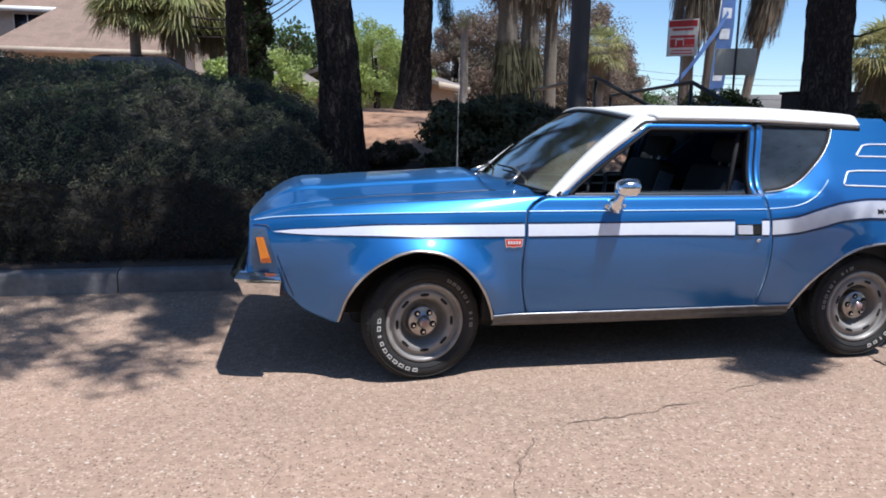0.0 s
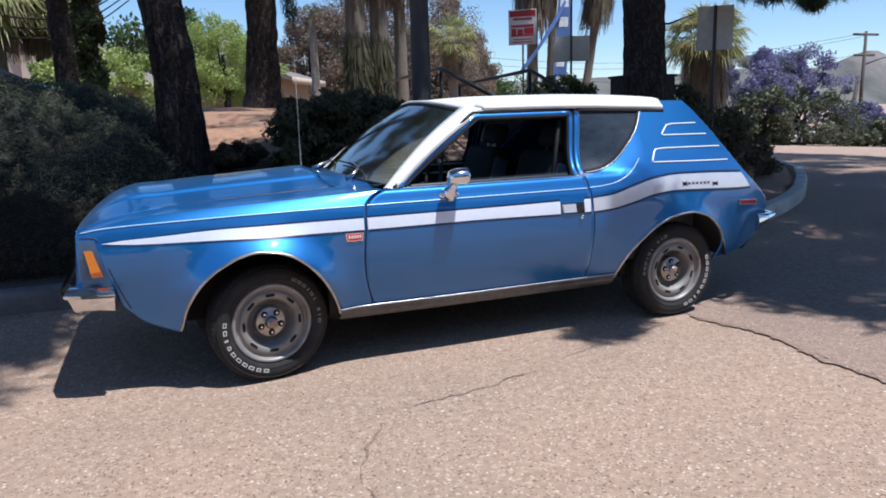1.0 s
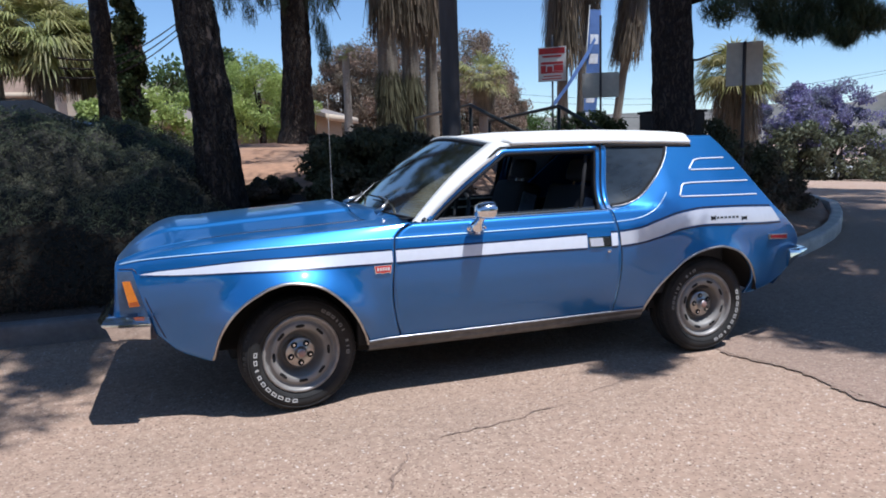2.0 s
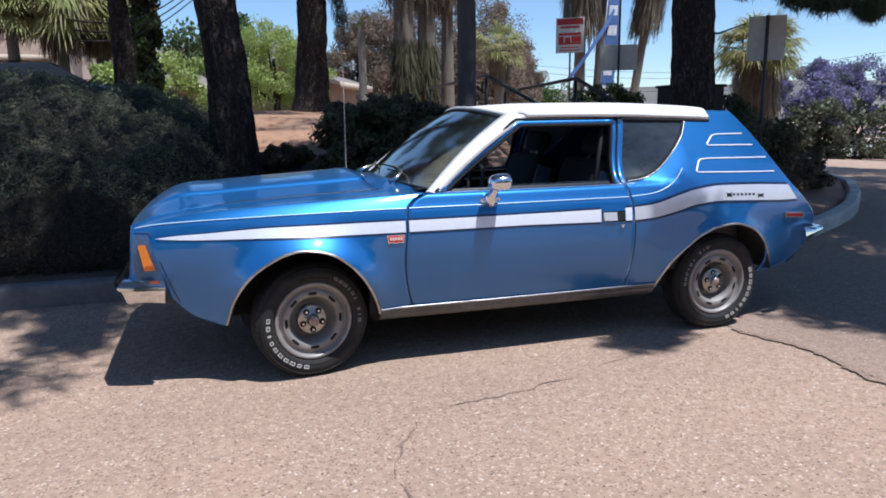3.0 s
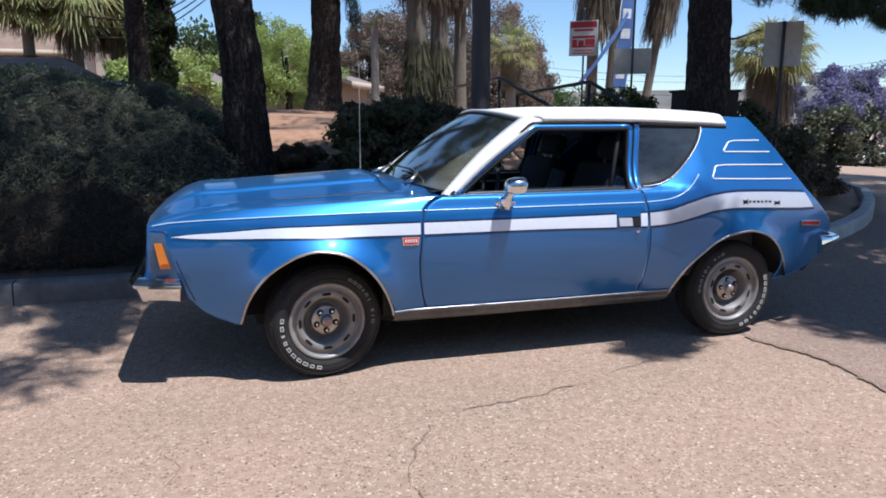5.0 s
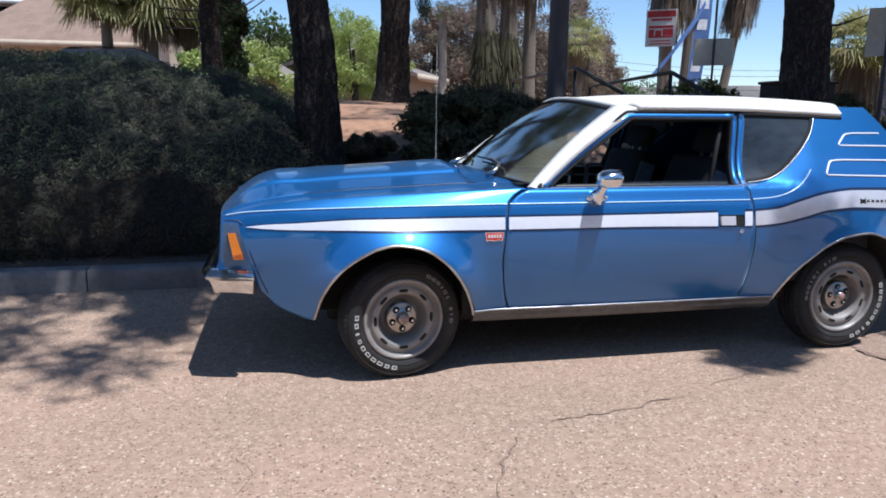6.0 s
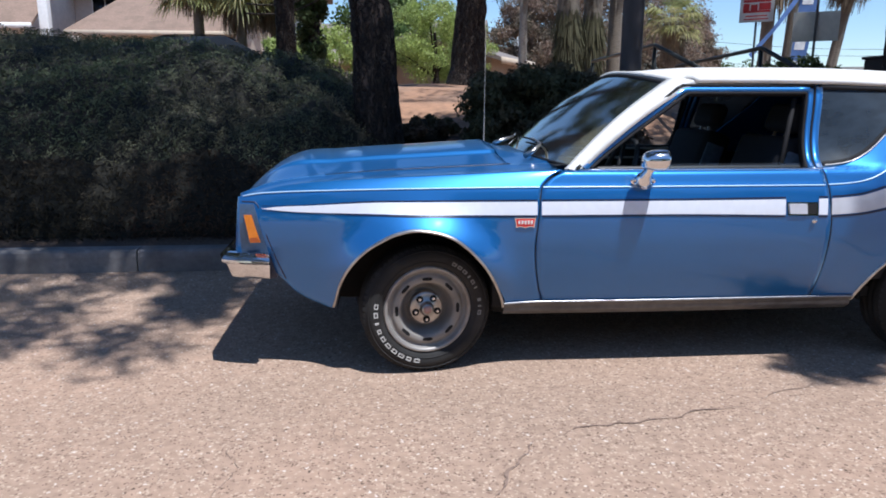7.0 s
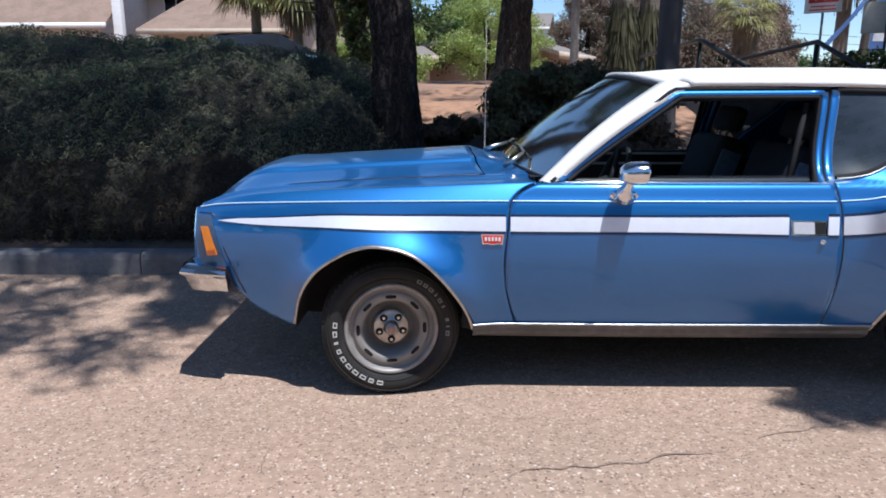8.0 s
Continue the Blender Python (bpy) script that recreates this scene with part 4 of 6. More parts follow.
# badges, lamps, handles
for x0, w, h, hgt in [(2.405, 0.036, 0.036, 0.866)] + [(2.447 + 0.030 * k, 0.018, 0.020, 0.860) for k in range(6)] + [(2.640, 0.045, 0.030, 0.856)]:
    dz = -0.008 * (x0 - 2.4) / 0.25
    outline = [(x0, hgt - h + dz), (x0 + 0.3 * w, hgt - h + dz), (x0 + w, hgt + dz), (x0 + 0.7 * w, hgt + dz)]
    rows = [[side_point(x0 + w * t + 0.006, hgt - h / 2 + dz + s * h / 2 * (0.55 if 0.2 < t < 0.8 else 0.95), 0.004) for s in (-1, 0, 1)] for t in (0, 0.25, 0.5, 0.75, 1)]
    part("badge_bar", grid(rows), TRIM_BLACK, quarters[0])


def side_plate(name, outline, out, thick, material, parent, label=""):
    """A small plate with thickness on the body side, from an outline in (x, z)."""
    n = len(outline)
    v = [side_point(x, z, out) for x, z in outline] + [side_point(x, z, out + thick) for x, z in outline]
    f = [tuple(range(n, 2 * n)), tuple(reversed(range(n)))] + [(i, (i + 1) % n, (i + 1) % n + n, i + n) for i in range(n)]
    return part(name, (v, f), material, parent, label, smooth=False)



def side_patch(name, tl, tr, br, bl, out, material, parent, label="", n=8):
    """A thin raised panel that follows the body side between four corners in (x, z)."""
    rows = []
    for j in range(-1, n + 2):
        v = min(max(j / n, 0.0), 1.0)
        row = []
        for i in range(-1, n + 2):
            u = min(max(i / n, 0.0), 1.0)
            x = (tl[0] * (1 - u) + tr[0] * u) * (1 - v) + (bl[0] * (1 - u) + br[0] * u) * v
            z = (tl[1] * (1 - u) + tr[1] * u) * (1 - v) + (bl[1] * (1 - u) + br[1] * u) * v
            edge = i in (-1, n + 1) or j in (-1, n + 1)
            row.append(side_point(x, z, -0.004 if edge else out))
        rows.append(row)
    return part(name, grid(rows, flip=True), material, parent, label, smooth=False)


side_plate("fender_badge", [(0.372, 0.737), (0.463, 0.737), (0.457, 0.695), (0.44, 0.699), (0.418, 0.694), (0.396, 0.699), (0.379, 0.695)], 0.001, 0.004, CHROME, fenders[0], "small red and white enamel badge")
side_plate("badge_face", [(0.377, 0.733), (0.458, 0.733), (0.453, 0.700), (0.438, 0.703), (0.418, 0.698), (0.398, 0.703), (0.383, 0.700)], 0.004, 0.003, BADGE_RED, fenders[0])
for k in range(5):
    side_plate("badge_bar", [(0.387 + 0.0135 * k, 0.727), (0.3955 + 0.0135 * k, 0.727), (0.3955 + 0.0135 * k, 0.711), (0.387 + 0.0135 * k, 0.711)], 0.006, 0.0025, SIGN_WHITE, fenders[0])
bezel = side_patch("lamp_bezel", (-0.815, 0.786), (-0.748, 0.787), (-0.694, 0.572), (-0.820, 0.572), 0.0035, DULL_BLUE, car, "greyish blue corner panel round the lamp")
side_patch("lamp_surround", (-0.802, 0.752), (-0.752, 0.754), (-0.717, 0.615), (-0.781, 0.610), 0.0065, DULL_BLUE, bezel)
lamp = side_plate("side_lamp", [(-0.793, 0.742), (-0.759, 0.744), (-0.726, 0.624), (-0.772, 0.619)], 0.010, 0.009, AMBER, car, "amber front side lamp")
side_plate("lamp_foot", [(-0.770, 0.642), (-0.734, 0.646), (-0.728, 0.628), (-0.769, 0.624)], 0.0175, 0.003, AMBER_DEEP, lamp)
side_plate("side_marker", [(2.885, 0.717), (3.075, 0.702), (3.08, 0.668), (2.892, 0.685)], 0.001, 0.010, DULL_CHROME, car, "chrome-framed red rear side marker")
side_plate("marker_lens", [(2.90, 0.711), (3.065, 0.698), (3.068, 0.674), (2.905, 0.690)], 0.008, 0.007, RED_LENS, car, "red lens")
# front corner panel line around the lamp
for path in ([(-0.805, 0.797), (-0.745, 0.797), (-0.732, 0.785), (-0.695, 0.643), (-0.676, 0.582)], [(-0.672, 0.570), (-0.648, 0.50), (-0.628, 0.450)]):
    side_strip(path, 0.0035, 0.001, "corner_seam", BLACK_LINE, car, height=0.002)
# dark plate: painted shadow between the bumper end and the fender
side_plate("bumper_gap_shadow", [(-0.735, 0.568), (-0.690, 0.567), (-0.662, 0.452), (-0.70, 0.448)], 0.006, 0.004, BLACK_LINE, car)
# handle: recess, flap, push button and lock
side_plate("handle_recess", [(1.580, 0.796), (1.722, 0.794), (1.724, 0.735), (1.586, 0.738)], 0.001, 0.005, CHROME, door, "chrome framed flush door handle")
side_plate("handle_flap", [(1.588, 0.789), (1.668, 0.788), (1.672, 0.743), (1.592, 0.745)], 0.005, 0.007, GREYED_TAPE, door)
# flat black plate paints the shade inside the handle's well
side_plate("handle_well", [(1.674, 0.788), (1.715, 0.788), (1.717, 0.742), (1.677, 0.743)], 0.004, 0.003, HOLE, door)
lock_v, lock_f = lathe([(0.0, -0.012), (0.007, -0.012), (0.0115, -0.008), (0.012, 0.0)], 16)
lx = side_point(1.71, 0.712)
part("door_lock", ([(x + lx[0], y + lx[1], z + lx[2]) for x, y, z in lock_v], lock_f), CHROME, door)

# door mirror: foot, stem, shell
foot = [[(0.932 + r * 0.056 * math.cos(a), -0.858 - 0.016 * (1 - r), 0.890 + r * 0.022 * math.sin(a) + 0.014 * (1 - r)) for a in (2 * math.pi * k / 20 for k in range(20))] for r in (1.0, 0.92, 0.7, 0.35, 0.05)]
mirror = part("door_mirror", grid(foot, closed=True), CHROME, car, "round-backed chrome door mirror on a flared foot")
part("mirror_stem", tube([(0.932, -0.858, 0.892), (0.932, -0.872, 0.905), (0.934, -0.890, 0.922), (0.936, -0.915, 0.945), (0.938, -0.935, 0.965)], [0.046, 0.032, 0.023, 0.020, 0.022], 16), CHROME, mirror)
shell = []
for r, d in ((0.02, -0.056), (0.35, -0.054), (0.62, -0.047), (0.82, -0.034), (0.93, -0.016), (0.985, 0.012), (1.0, 0.038), (0.99, 0.046), (0.93, 0.047)):
    shell.append([(0.944 + d + 0.004 * r * math.sin(a), -0.945 + r * 0.058 * math.cos(a), 0.988 + r * 0.046 * math.sin(a)) for a in (2 * math.pi * k / 28 for k in range(28))])
part("mirror_shell", grid(shell, closed=True), CHROME, mirror)
part("mirror_glass", ([p for p in shell[-1]], [tuple(range(28))]), mat("mirror_glass", (0.85, 0.86, 0.87), 0.02, 1.0, 0.01), mirror, smooth=False)
# hood seams and ridges show as their own edges; wipers and aerial
def on_glass(y, t):
    return ws_bottom(y).lerp(ws_top(y), t) + Vector((-0.022, 0, 0.024))


for pivot, knee, y0, y1, y2 in (((0.49, -0.46, 0.968), (0.525, -0.49, 0.996), -0.40, -0.22, -0.02), ((0.43, 0.13, 0.992), (0.46, 0.10, 1.012), 0.20, 0.38, 0.58)):
    wiper = part("wiper", tube([pivot, knee, on_glass(y0, 0.10), on_glass(y1, 0.135)], [0.013, 0.011, 0.007, 0.004], 8), DULL_CHROME, car, "metal windshield wiper")
    part("wiper_blade", tube([on_glass(y1 - 0.2, 0.10), on_glass(y1, 0.12), on_glass(y2, 0.12)], 0.005, 6), TRIM_BLACK, wiper)
aerial = part("aerial", tube([(0.45, 0.666, 0.935), (0.45, 0.666, 0.975), (0.452, 0.668, 1.2), (0.455, 0.67, 1.71)], [0.012, 0.005, 0.0020, 0.0014], 8), TRIM_RING, car, "thin metal aerial mast")

# front end: grille panel, lamp bezels closed behind the bumper
nose_rows = []
for i in range(31):
    s = -1 + i / 15
    w = 0.70
    nose_rows.append([(-0.745 - 0.085 * (1 - s * s) - dx, s * w, z) for z, dx in ((0.40, -0.20), (0.46, -0.10), (0.57, 0.0), (0.66, 0.004), (0.74, 0.008), (0.80, 0.012))])
part("grille", grid(nose_rows, flip=True), TRIM_BLACK, car)
# filler and pan are added to stop sun leaking through the car's shadow
part("bumper_filler", box(-0.885, -0.70, -0.69, 0.69, 0.548, 0.560, 0.004), BLUE, car)
part("splash_pan", box(-0.80, -0.38, -0.66, 0.66, 0.470, 0.50, 0.006), UNDER, car)


# bumpers: chrome bars with a rolled top and turned-in ends
def bumper(path, profile, name, label):
    rows = []
    for (x, y, nx, ny) in path:
        rows.append([(x + nx * a, y + ny * a, b) for a, b in profile])
    v, f = grid(rows, closed=True)
    n = len(profile)
    f += [tuple(range(n)), tuple(reversed(range(len(v) - n, len(v))))]
    ob = part(name, (v, f), CHROME, car, label)
    ob.data.polygons.foreach_set("use_smooth", [False] * len(ob.data.polygons))
    return ob


fb = []
for i in range(33):
    s = -1 + i / 16
    a = abs(s)
    x = -0.898 + 0.006 * a ** 2
    fb.append((x, s * 0.66, -1, 0))
fb = [(-0.690, -0.760, 0.2, -1), (-0.76, -0.742, -0.1, -1), (-0.815, -0.728, -0.25, -0.97), (-0.876, -0.702, -0.6, -0.8)] + fb[1:-1] + [(-0.876, 0.702, -0.6, 0.8), (-0.815, 0.728, -0.25, 0.97), (-0.76, 0.742, -0.1, 1), (-0.690, 0.760, 0.2, 1)]
bump_prof = [(-0.012, 0.576), (0.006, 0.573), (0.026, 0.560), (0.038, 0.546), (0.039, 0.538), (0.030, 0.530), (0.014, 0.523), (0.008, 0.512), (-0.014, 0.464), (-0.022, 0.456), (-0.04, 0.46), (-0.03, 0.565)]
bumper(fb[::-1], bump_prof, "front_bumper", "chrome front bumper wrapping the corners")
rb = [(3.07, -0.80, -0.2, -1), (3.16, -0.785, 0.2, -1), (3.235, -0.755, 0.7, -0.7), (3.26, -0.68, 1, -0.2), (3.285, -0.4, 1, 0), (3.29, 0, 1, 0), (3.285, 0.4, 1, 0), (3.26, 0.68, 1, 0.2), (3.235, 0.755, 0.7, 0.7), (3.16, 0.785, 0.2, 1), (3.07, 0.80, -0.2, 1)]
rows = []
for x, y, nx, ny in rb:
    low = 0.490 + 0.075 * smoothstep(3.05, 3.22, x)
    rows.append([(x + nx * a, y + ny * a, low + (0.604 - low) * b) for a, b in ((-0.02, 1), (0.008, 0.98), (0.020, 0.80), (0.024, 0.55), (0.012, 0.45), (0.0, 0.0), (-0.02, 0.0))])
v, f = grid(rows, closed=True)
f += [tuple(range(7)), tuple(reversed(range(len(v) - 7, len(v))))]
part("rear_bumper", (v, f), CHROME, car, "chrome rear bumper with slanted ends", smooth=False)

# underside and wheel housings; low parts are added to block light under the car
under = box(0.32, 2.05, -0.52, 0.52, 0.20, 0.36, 0.04)
part("underbody", under, UNDER, car)
part("oil_pan", box(-0.34, 0.30, -0.30, 0.30, 0.17, 0.34, 0.05), UNDER, car)
part("fuel_tank", box(2.62, 3.02, -0.42, 0.42, 0.25, 0.50, 0.05), UNDER, car)
part("front_crossmember", box(-0.10, 0.06, -0.60, 0.60, 0.20, 0.30, 0.03), UNDER, car)
part("rear_axle", tube([(2.438, -0.62, 0.31), (2.438, -0.12, 0.31), (2.438, -0.08, 0.31), (2.438, 0.08, 0.31), (2.438, 0.12, 0.31), (2.438, 0.62, 0.31)], [0.045, 0.05, 0.12, 0.12, 0.05, 0.045], 14), UNDER, car)
part("exhaust_pipe", tube([(0.5, 0.2, 0.19), (1.9, 0.24, 0.19), (2.3, 0.30, 0.30), (3.0, 0.36, 0.28), (3.2, 0.36, 0.27)], 0.026, 10), DULL_CHROME, car)
for cx, r in ((0.0, 0.40), (2.43, 0.40)):
    rows = []
    for yy in (-0.80, -0.55, -0.54):
        k = 1.0 if yy < -0.545 else 0.02
        rows.append([(cx + r * k * math.cos(a), yy, 0.30 + r * k * math.sin(a)) for a in (0.16 + (math.pi - 0.2) * q / 26 for q in range(27))])
    both_sides("wheel_housing", grid(rows), UNDER, car)
for sgn in (-1, 1):
    pv, pf = plate([(-0.39, 0.33), (-0.39, 0.80), (-0.72, 0.78), (-0.74, 0.58), (-0.60, 0.43), (-0.46, 0.345)], 0.02)
    part("splash_shield", ([(a, b + sgn * 0.52, c) for a, b, c in pv], pf), UNDER, car, smooth=False)
part("engine_bay", box(-0.40, 0.36, -0.53, 0.53, 0.30, 0.84, 0.02), UNDER, car)
part("rear_floor", box(2.0, 2.9, -0.53, 0.53, 0.29, 0.62, 0.02), UNDER, car)
part("firewall", box(0.30, 0.36, -0.74, 0.74, 0.30, 0.90, 0.01), UNDER, car)
part("floor_pan", box(0.30, 2.75, -0.70, 0.70, 0.30, 0.36, 0.01), UNDER, car)


# wheels
def wheel_at(x, y, turn, spin, flip):
    w = new("wheel")
    w.parent = car
    w.matrix_basis = pose(x, y, 0.31, 0, 0, turn + (180 if flip else 0))
    tyre = lathe([(0.190, -0.052), (0.197, -0.060), (0.206, -0.070), (0.222, -0.080), (0.240, -0.084), (0.256, -0.082), (0.270, -0.074), (0.281, -0.062), (0.287, -0.056), (0.291, -0.045), (0.293, 0.0), (0.291, 0.06), (0.281, 0.095), (0.24, 0.11), (0.19, 0.10)], 72)
    part("tyre", tyre, RUBBER, w, "black tyre with raised white lettering")
    for k in range(3):
        part("tread_rib", lathe([(0.2915, -0.040 + 0.035 * k), (0.295, -0.036 + 0.035 * k), (0.295, -0.016 + 0.035 * k), (0.2915, -0.012 + 0.035 * k)], 72), RUBBER, w)
    for k in range(2):
        part("sidewall_rib", lathe([(0.221 + 0.048 * k, -0.0785 + 0.003 * k), (0.2225 + 0.048 * k, -0.083 + 0.004 * k), (0.2245 + 0.048 * k, -0.0835 + 0.004 * k), (0.226 + 0.048 * k, -0.080 + 0.003 * k)], 72), RUBBER, w)
    rim = lathe([(0.184, -0.060), (0.177, -0.052), (0.171, -0.047), (0.1665, -0.0465), (0.162, -0.050), (0.158, -0.0565), (0.153, -0.0600), (0.146, -0.0612), (0.134, -0.0606), (0.127, -0.0580), (0.121, -0.050), (0.116, -0.034), (0.109, -0.008), (0.101, 0.012), (0.090, 0.020), (0.078, 0.020), (0.070, 0.0), (0.0, -0.004)], 64)
    part("rim", rim, RIM, w, "dull silver slotted steel rally wheel")
    part("trim_ring", lathe([(0.178, -0.054), (0.181, -0.066), (0.186, -0.0715), (0.193, -0.0735), (0.1985, -0.071), (0.2015, -0.062)], 64), TRIM_RING, w, "worn bright trim ring")
    # notched shoulder of the tread
    lug_v, lug_f = [], []
    for k in range(64):
        a0, a1 = 2 * math.pi * k / 64, 2 * math.pi * (k + 0.62) / 64
        q = len(lug_v)
        for rr, yy in ((0.2800, -0.0650), (0.2905, -0.0575), (0.2955, -0.0470), (0.2955, -0.0420)):
            lug_v += [(rr * math.cos(aa), yy, rr * math.sin(aa)) for aa in (a0, a1)]
        lug_f += [(q + 2 * j, q + 2 * j + 1, q + 2 * j + 3, q + 2 * j + 2) for j in range(3)]
        lug_f += [(q, q + 2, q + 4, q + 6), (q + 7, q + 5, q + 3, q + 1)]
    part("tread_shoulder", (lug_v, lug_f), RUBBER, w, "notched tread shoulder", smooth=False)
    # slots are flat black plates, their shaded openings painted on the rim
    for k in range(8):
        a = radians(spin + 45 * k)
        c, s = math.cos(a), math.sin(a)
        slot = []
        for q in range(16):
            b = 2 * math.pi * q / 16
            u = 0.0235 * math.copysign(abs(math.cos(b)) ** 0.6, math.cos(b))
            rr = 0.1405 + 0.0078 * math.copysign(abs(math.sin(b)) ** 0.7, math.sin(b))
            slot.append((rr * c - u * s, -0.0622, rr * s + u * c))
        part("slot", (slot, [tuple(range(16))]), HOLE, w, smooth=False)
    cap = part("hub_cap", lathe([(0.074, 0.018), (0.0775, -0.030), (0.074, -0.037), (0.066, -0.039), (0.034, -0.040), (0.030, -0.046), (0.0265, -0.062), (0.022, -0.068), (0.0, -0.069)], 40), CAP_METAL, w, "dull chrome centre cap with lug nuts")
    part("cap_centre", lathe([(0.0, -0.0718), (0.015, -0.0712), (0.0195, -0.068), (0.0195, -0.061)], 24), CAP_RED, cap)
    for k in range(5):
        a = radians(spin + 126 + 72 * k)
        nv, nf = lathe([(0.0, -0.050), (0.006, -0.050), (0.0085, -0.046), (0.0095, -0.030)], 6)
        part("lug_nut", ([(x0 + 0.053 * math.cos(a), y0, z0 + 0.053 * math.sin(a)) for x0, y0, z0 in nv], nf), CHROME, w, smooth=False)
        # black disc paints the shaded recess round each nut
        hv, hf = lathe([(0.0, -0.0412), (0.0165, -0.0412)], 14)
        part("lug_recess", ([(x0 + 0.053 * math.cos(a), y0, z0 + 0.053 * math.sin(a)) for x0, y0, z0 in hv], hf), HOLE, w, smooth=False)

    def stroke(a0, a1, r0, r1, material):
        """One raised bar of the lettering, bent to the sidewall."""
        vv = [(rr * math.cos(aa), yy, rr * math.sin(aa)) for yy in (-0.0825, -0.0856) for aa, rr in ((a0, r0), (a1, r0), (a1, r1), (a0, r1))]
        return vv, [(4, 5, 6, 7)] + [(m, (m + 1) % 4, 4 + (m + 1) % 4, 4 + m) for m in range(4)]

    def glyph(a, half, height, material, hollow):
        """A plain block of the lettering: a solid bar, or an open one made of four strokes."""
        r0, r1, t, ta = 0.2375 - height, 0.2375 + height, 0.0044, 0.0044 / 0.2375
        if hollow:
            data = merged(stroke(a - half, a - half + ta, r0, r1, material), stroke(a + half - ta, a + half, r0, r1, material),
                          stroke(a - half + ta, a + half - ta, r0, r0 + t, material), stroke(a - half + ta, a + half - ta, r1 - t, r1, material))
        else:
            data = stroke(a - half, a + half, r0, r1, material)
        part("tyre_letter_bar", data, material, w, smooth=False)

    for k in range(10):
        wide = (2.9, 3.0, 1.2, 2.4, 3.0, 3.2, 3.2, 3.4, 2.8, 3.2)[k]
        glyph(radians(spin + 172 + 9.4 * k), radians(wide), 0.0088, LETTER_WHITE, wide > 2.2)
    for k in range(10):
        if k != 6:
            wide = (2.6, 2.4, 2.6, 0.8, 2.4, 0.8, 0, 1.6, 0.8, 2.6)[k]
            glyph(radians(spin + 60 - 7.3 * k), radians(wide), 0.0078, LETTER_FADED, wide > 2.2)
    return w


wheel_at(-0.008, -0.716, 9.0, 0, False)
wheel_at(2.438, -0.722, 0, 118, False)
wheel_at(0.0, 0.712, 9.0, 0, True)
wheel_at(2.438, 0.722, 0, 40, True)

# ---- the parked car: interior ----
def seat(x, y, w, lean, height, wide_stripe=True):
    s = new("seat")
    s.parent = car
    s.matrix_basis = pose(x, y, 0.36)
    part("seat_cushion", box(-0.28, 0.26, -w / 2, w / 2, 0.02, 0.22, 0.05, 3), SEAT_DARK, s)
    back = box(-0.07, 0.09, -w / 2, w / 2, 0.0, height, 0.05, 3)
    bmesh.ops.transform(back, matrix=Matrix.Translation((0.27, 0, 0.14)) @ Euler((0, radians(lean), 0)).to_matrix().to_4x4(), verts=back.verts)
    part("seat_back", back, SEAT_DARK, s)
    if wide_stripe:
        rest = box(-0.03, 0.06, -0.13, 0.13, height + 0.03, height + 0.17, 0.04, 3)
        bmesh.ops.transform(rest, matrix=Matrix.Translation((0.27, 0, 0.14)) @ Euler((0, radians(lean), 0)).to_matrix().to_4x4(), verts=rest.verts)
        head = part("headrest", rest, SEAT_DARK, s)
        for yy in (-0.05, 0.05):
            rod = data_of(box(0.005, 0.017, yy - 0.006, yy + 0.006, height - 0.02, height + 0.05))
            part("headrest_rod", ([tuple(Matrix.Translation((0.27, 0, 0.14)) @ Euler((0, radians(lean), 0)).to_matrix().to_4x4() @ Vector(p)) for p in rod[0]], rod[1]), DULL_CHROME, head, smooth=False)
    if wide_stripe:
        for yy in (-w / 2 - 0.002, w / 2 - 0.028):
            st = box(-0.05, 0.06, yy, yy + 0.03, 0.06, height - 0.07, 0.01, 2)
            bmesh.ops.transform(st, matrix=Matrix.Translation((0.27, 0, 0.14)) @ Euler((0, radians(lean), 0)).to_matrix().to_4x4(), verts=st.verts)
            part("seat_piping", st, SEAT_LIGHT, s, "light blue side bolster")
    return s


seat(1.34, -0.38, 0.48, 18, 0.58)
seat(1.30, 0.38, 0.48, 18, 0.58)
seat(2.08, 0.0, 1.16, 22, 0.55, False)
dash_rows = []
for i in range(21):
    y = -0.72 + 1.44 * i / 20
    dash_rows.append([(0.58, y, 0.945), (0.66, y, 0.955), (0.74, y, 0.945), (0.79, y, 0.91), (0.80, y, 0.84), (0.76, y, 0.72), (0.66, y, 0.66)])
part("dashboard", grid(dash_rows, flip=True), DASH, car)
ring = [(0.98 + 0.19 * 0.38 * math.cos(a), -0.36 + 0.19 * math.sin(a), 0.87 + 0.19 * 0.92 * math.cos(a)) for a in (2 * math.pi * k / 32 for k in range(33))]
sw = part("steering_wheel", tube(ring, 0.013, 8, False), DASH, car)
part("steering_column", tube([(0.72, -0.36, 0.80), (0.98, -0.36, 0.87)], [0.035, 0.045], 12), DASH, sw)
for a in (0.5, 2.64):
    part("spoke", tube([(0.98, -0.36, 0.87), (0.98 + 0.19 * 0.38 * math.cos(a), -0.36 + 0.19 * math.sin(a), 0.87 + 0.19 * 0.92 * math.cos(a))], 0.012, 6), DASH, sw)
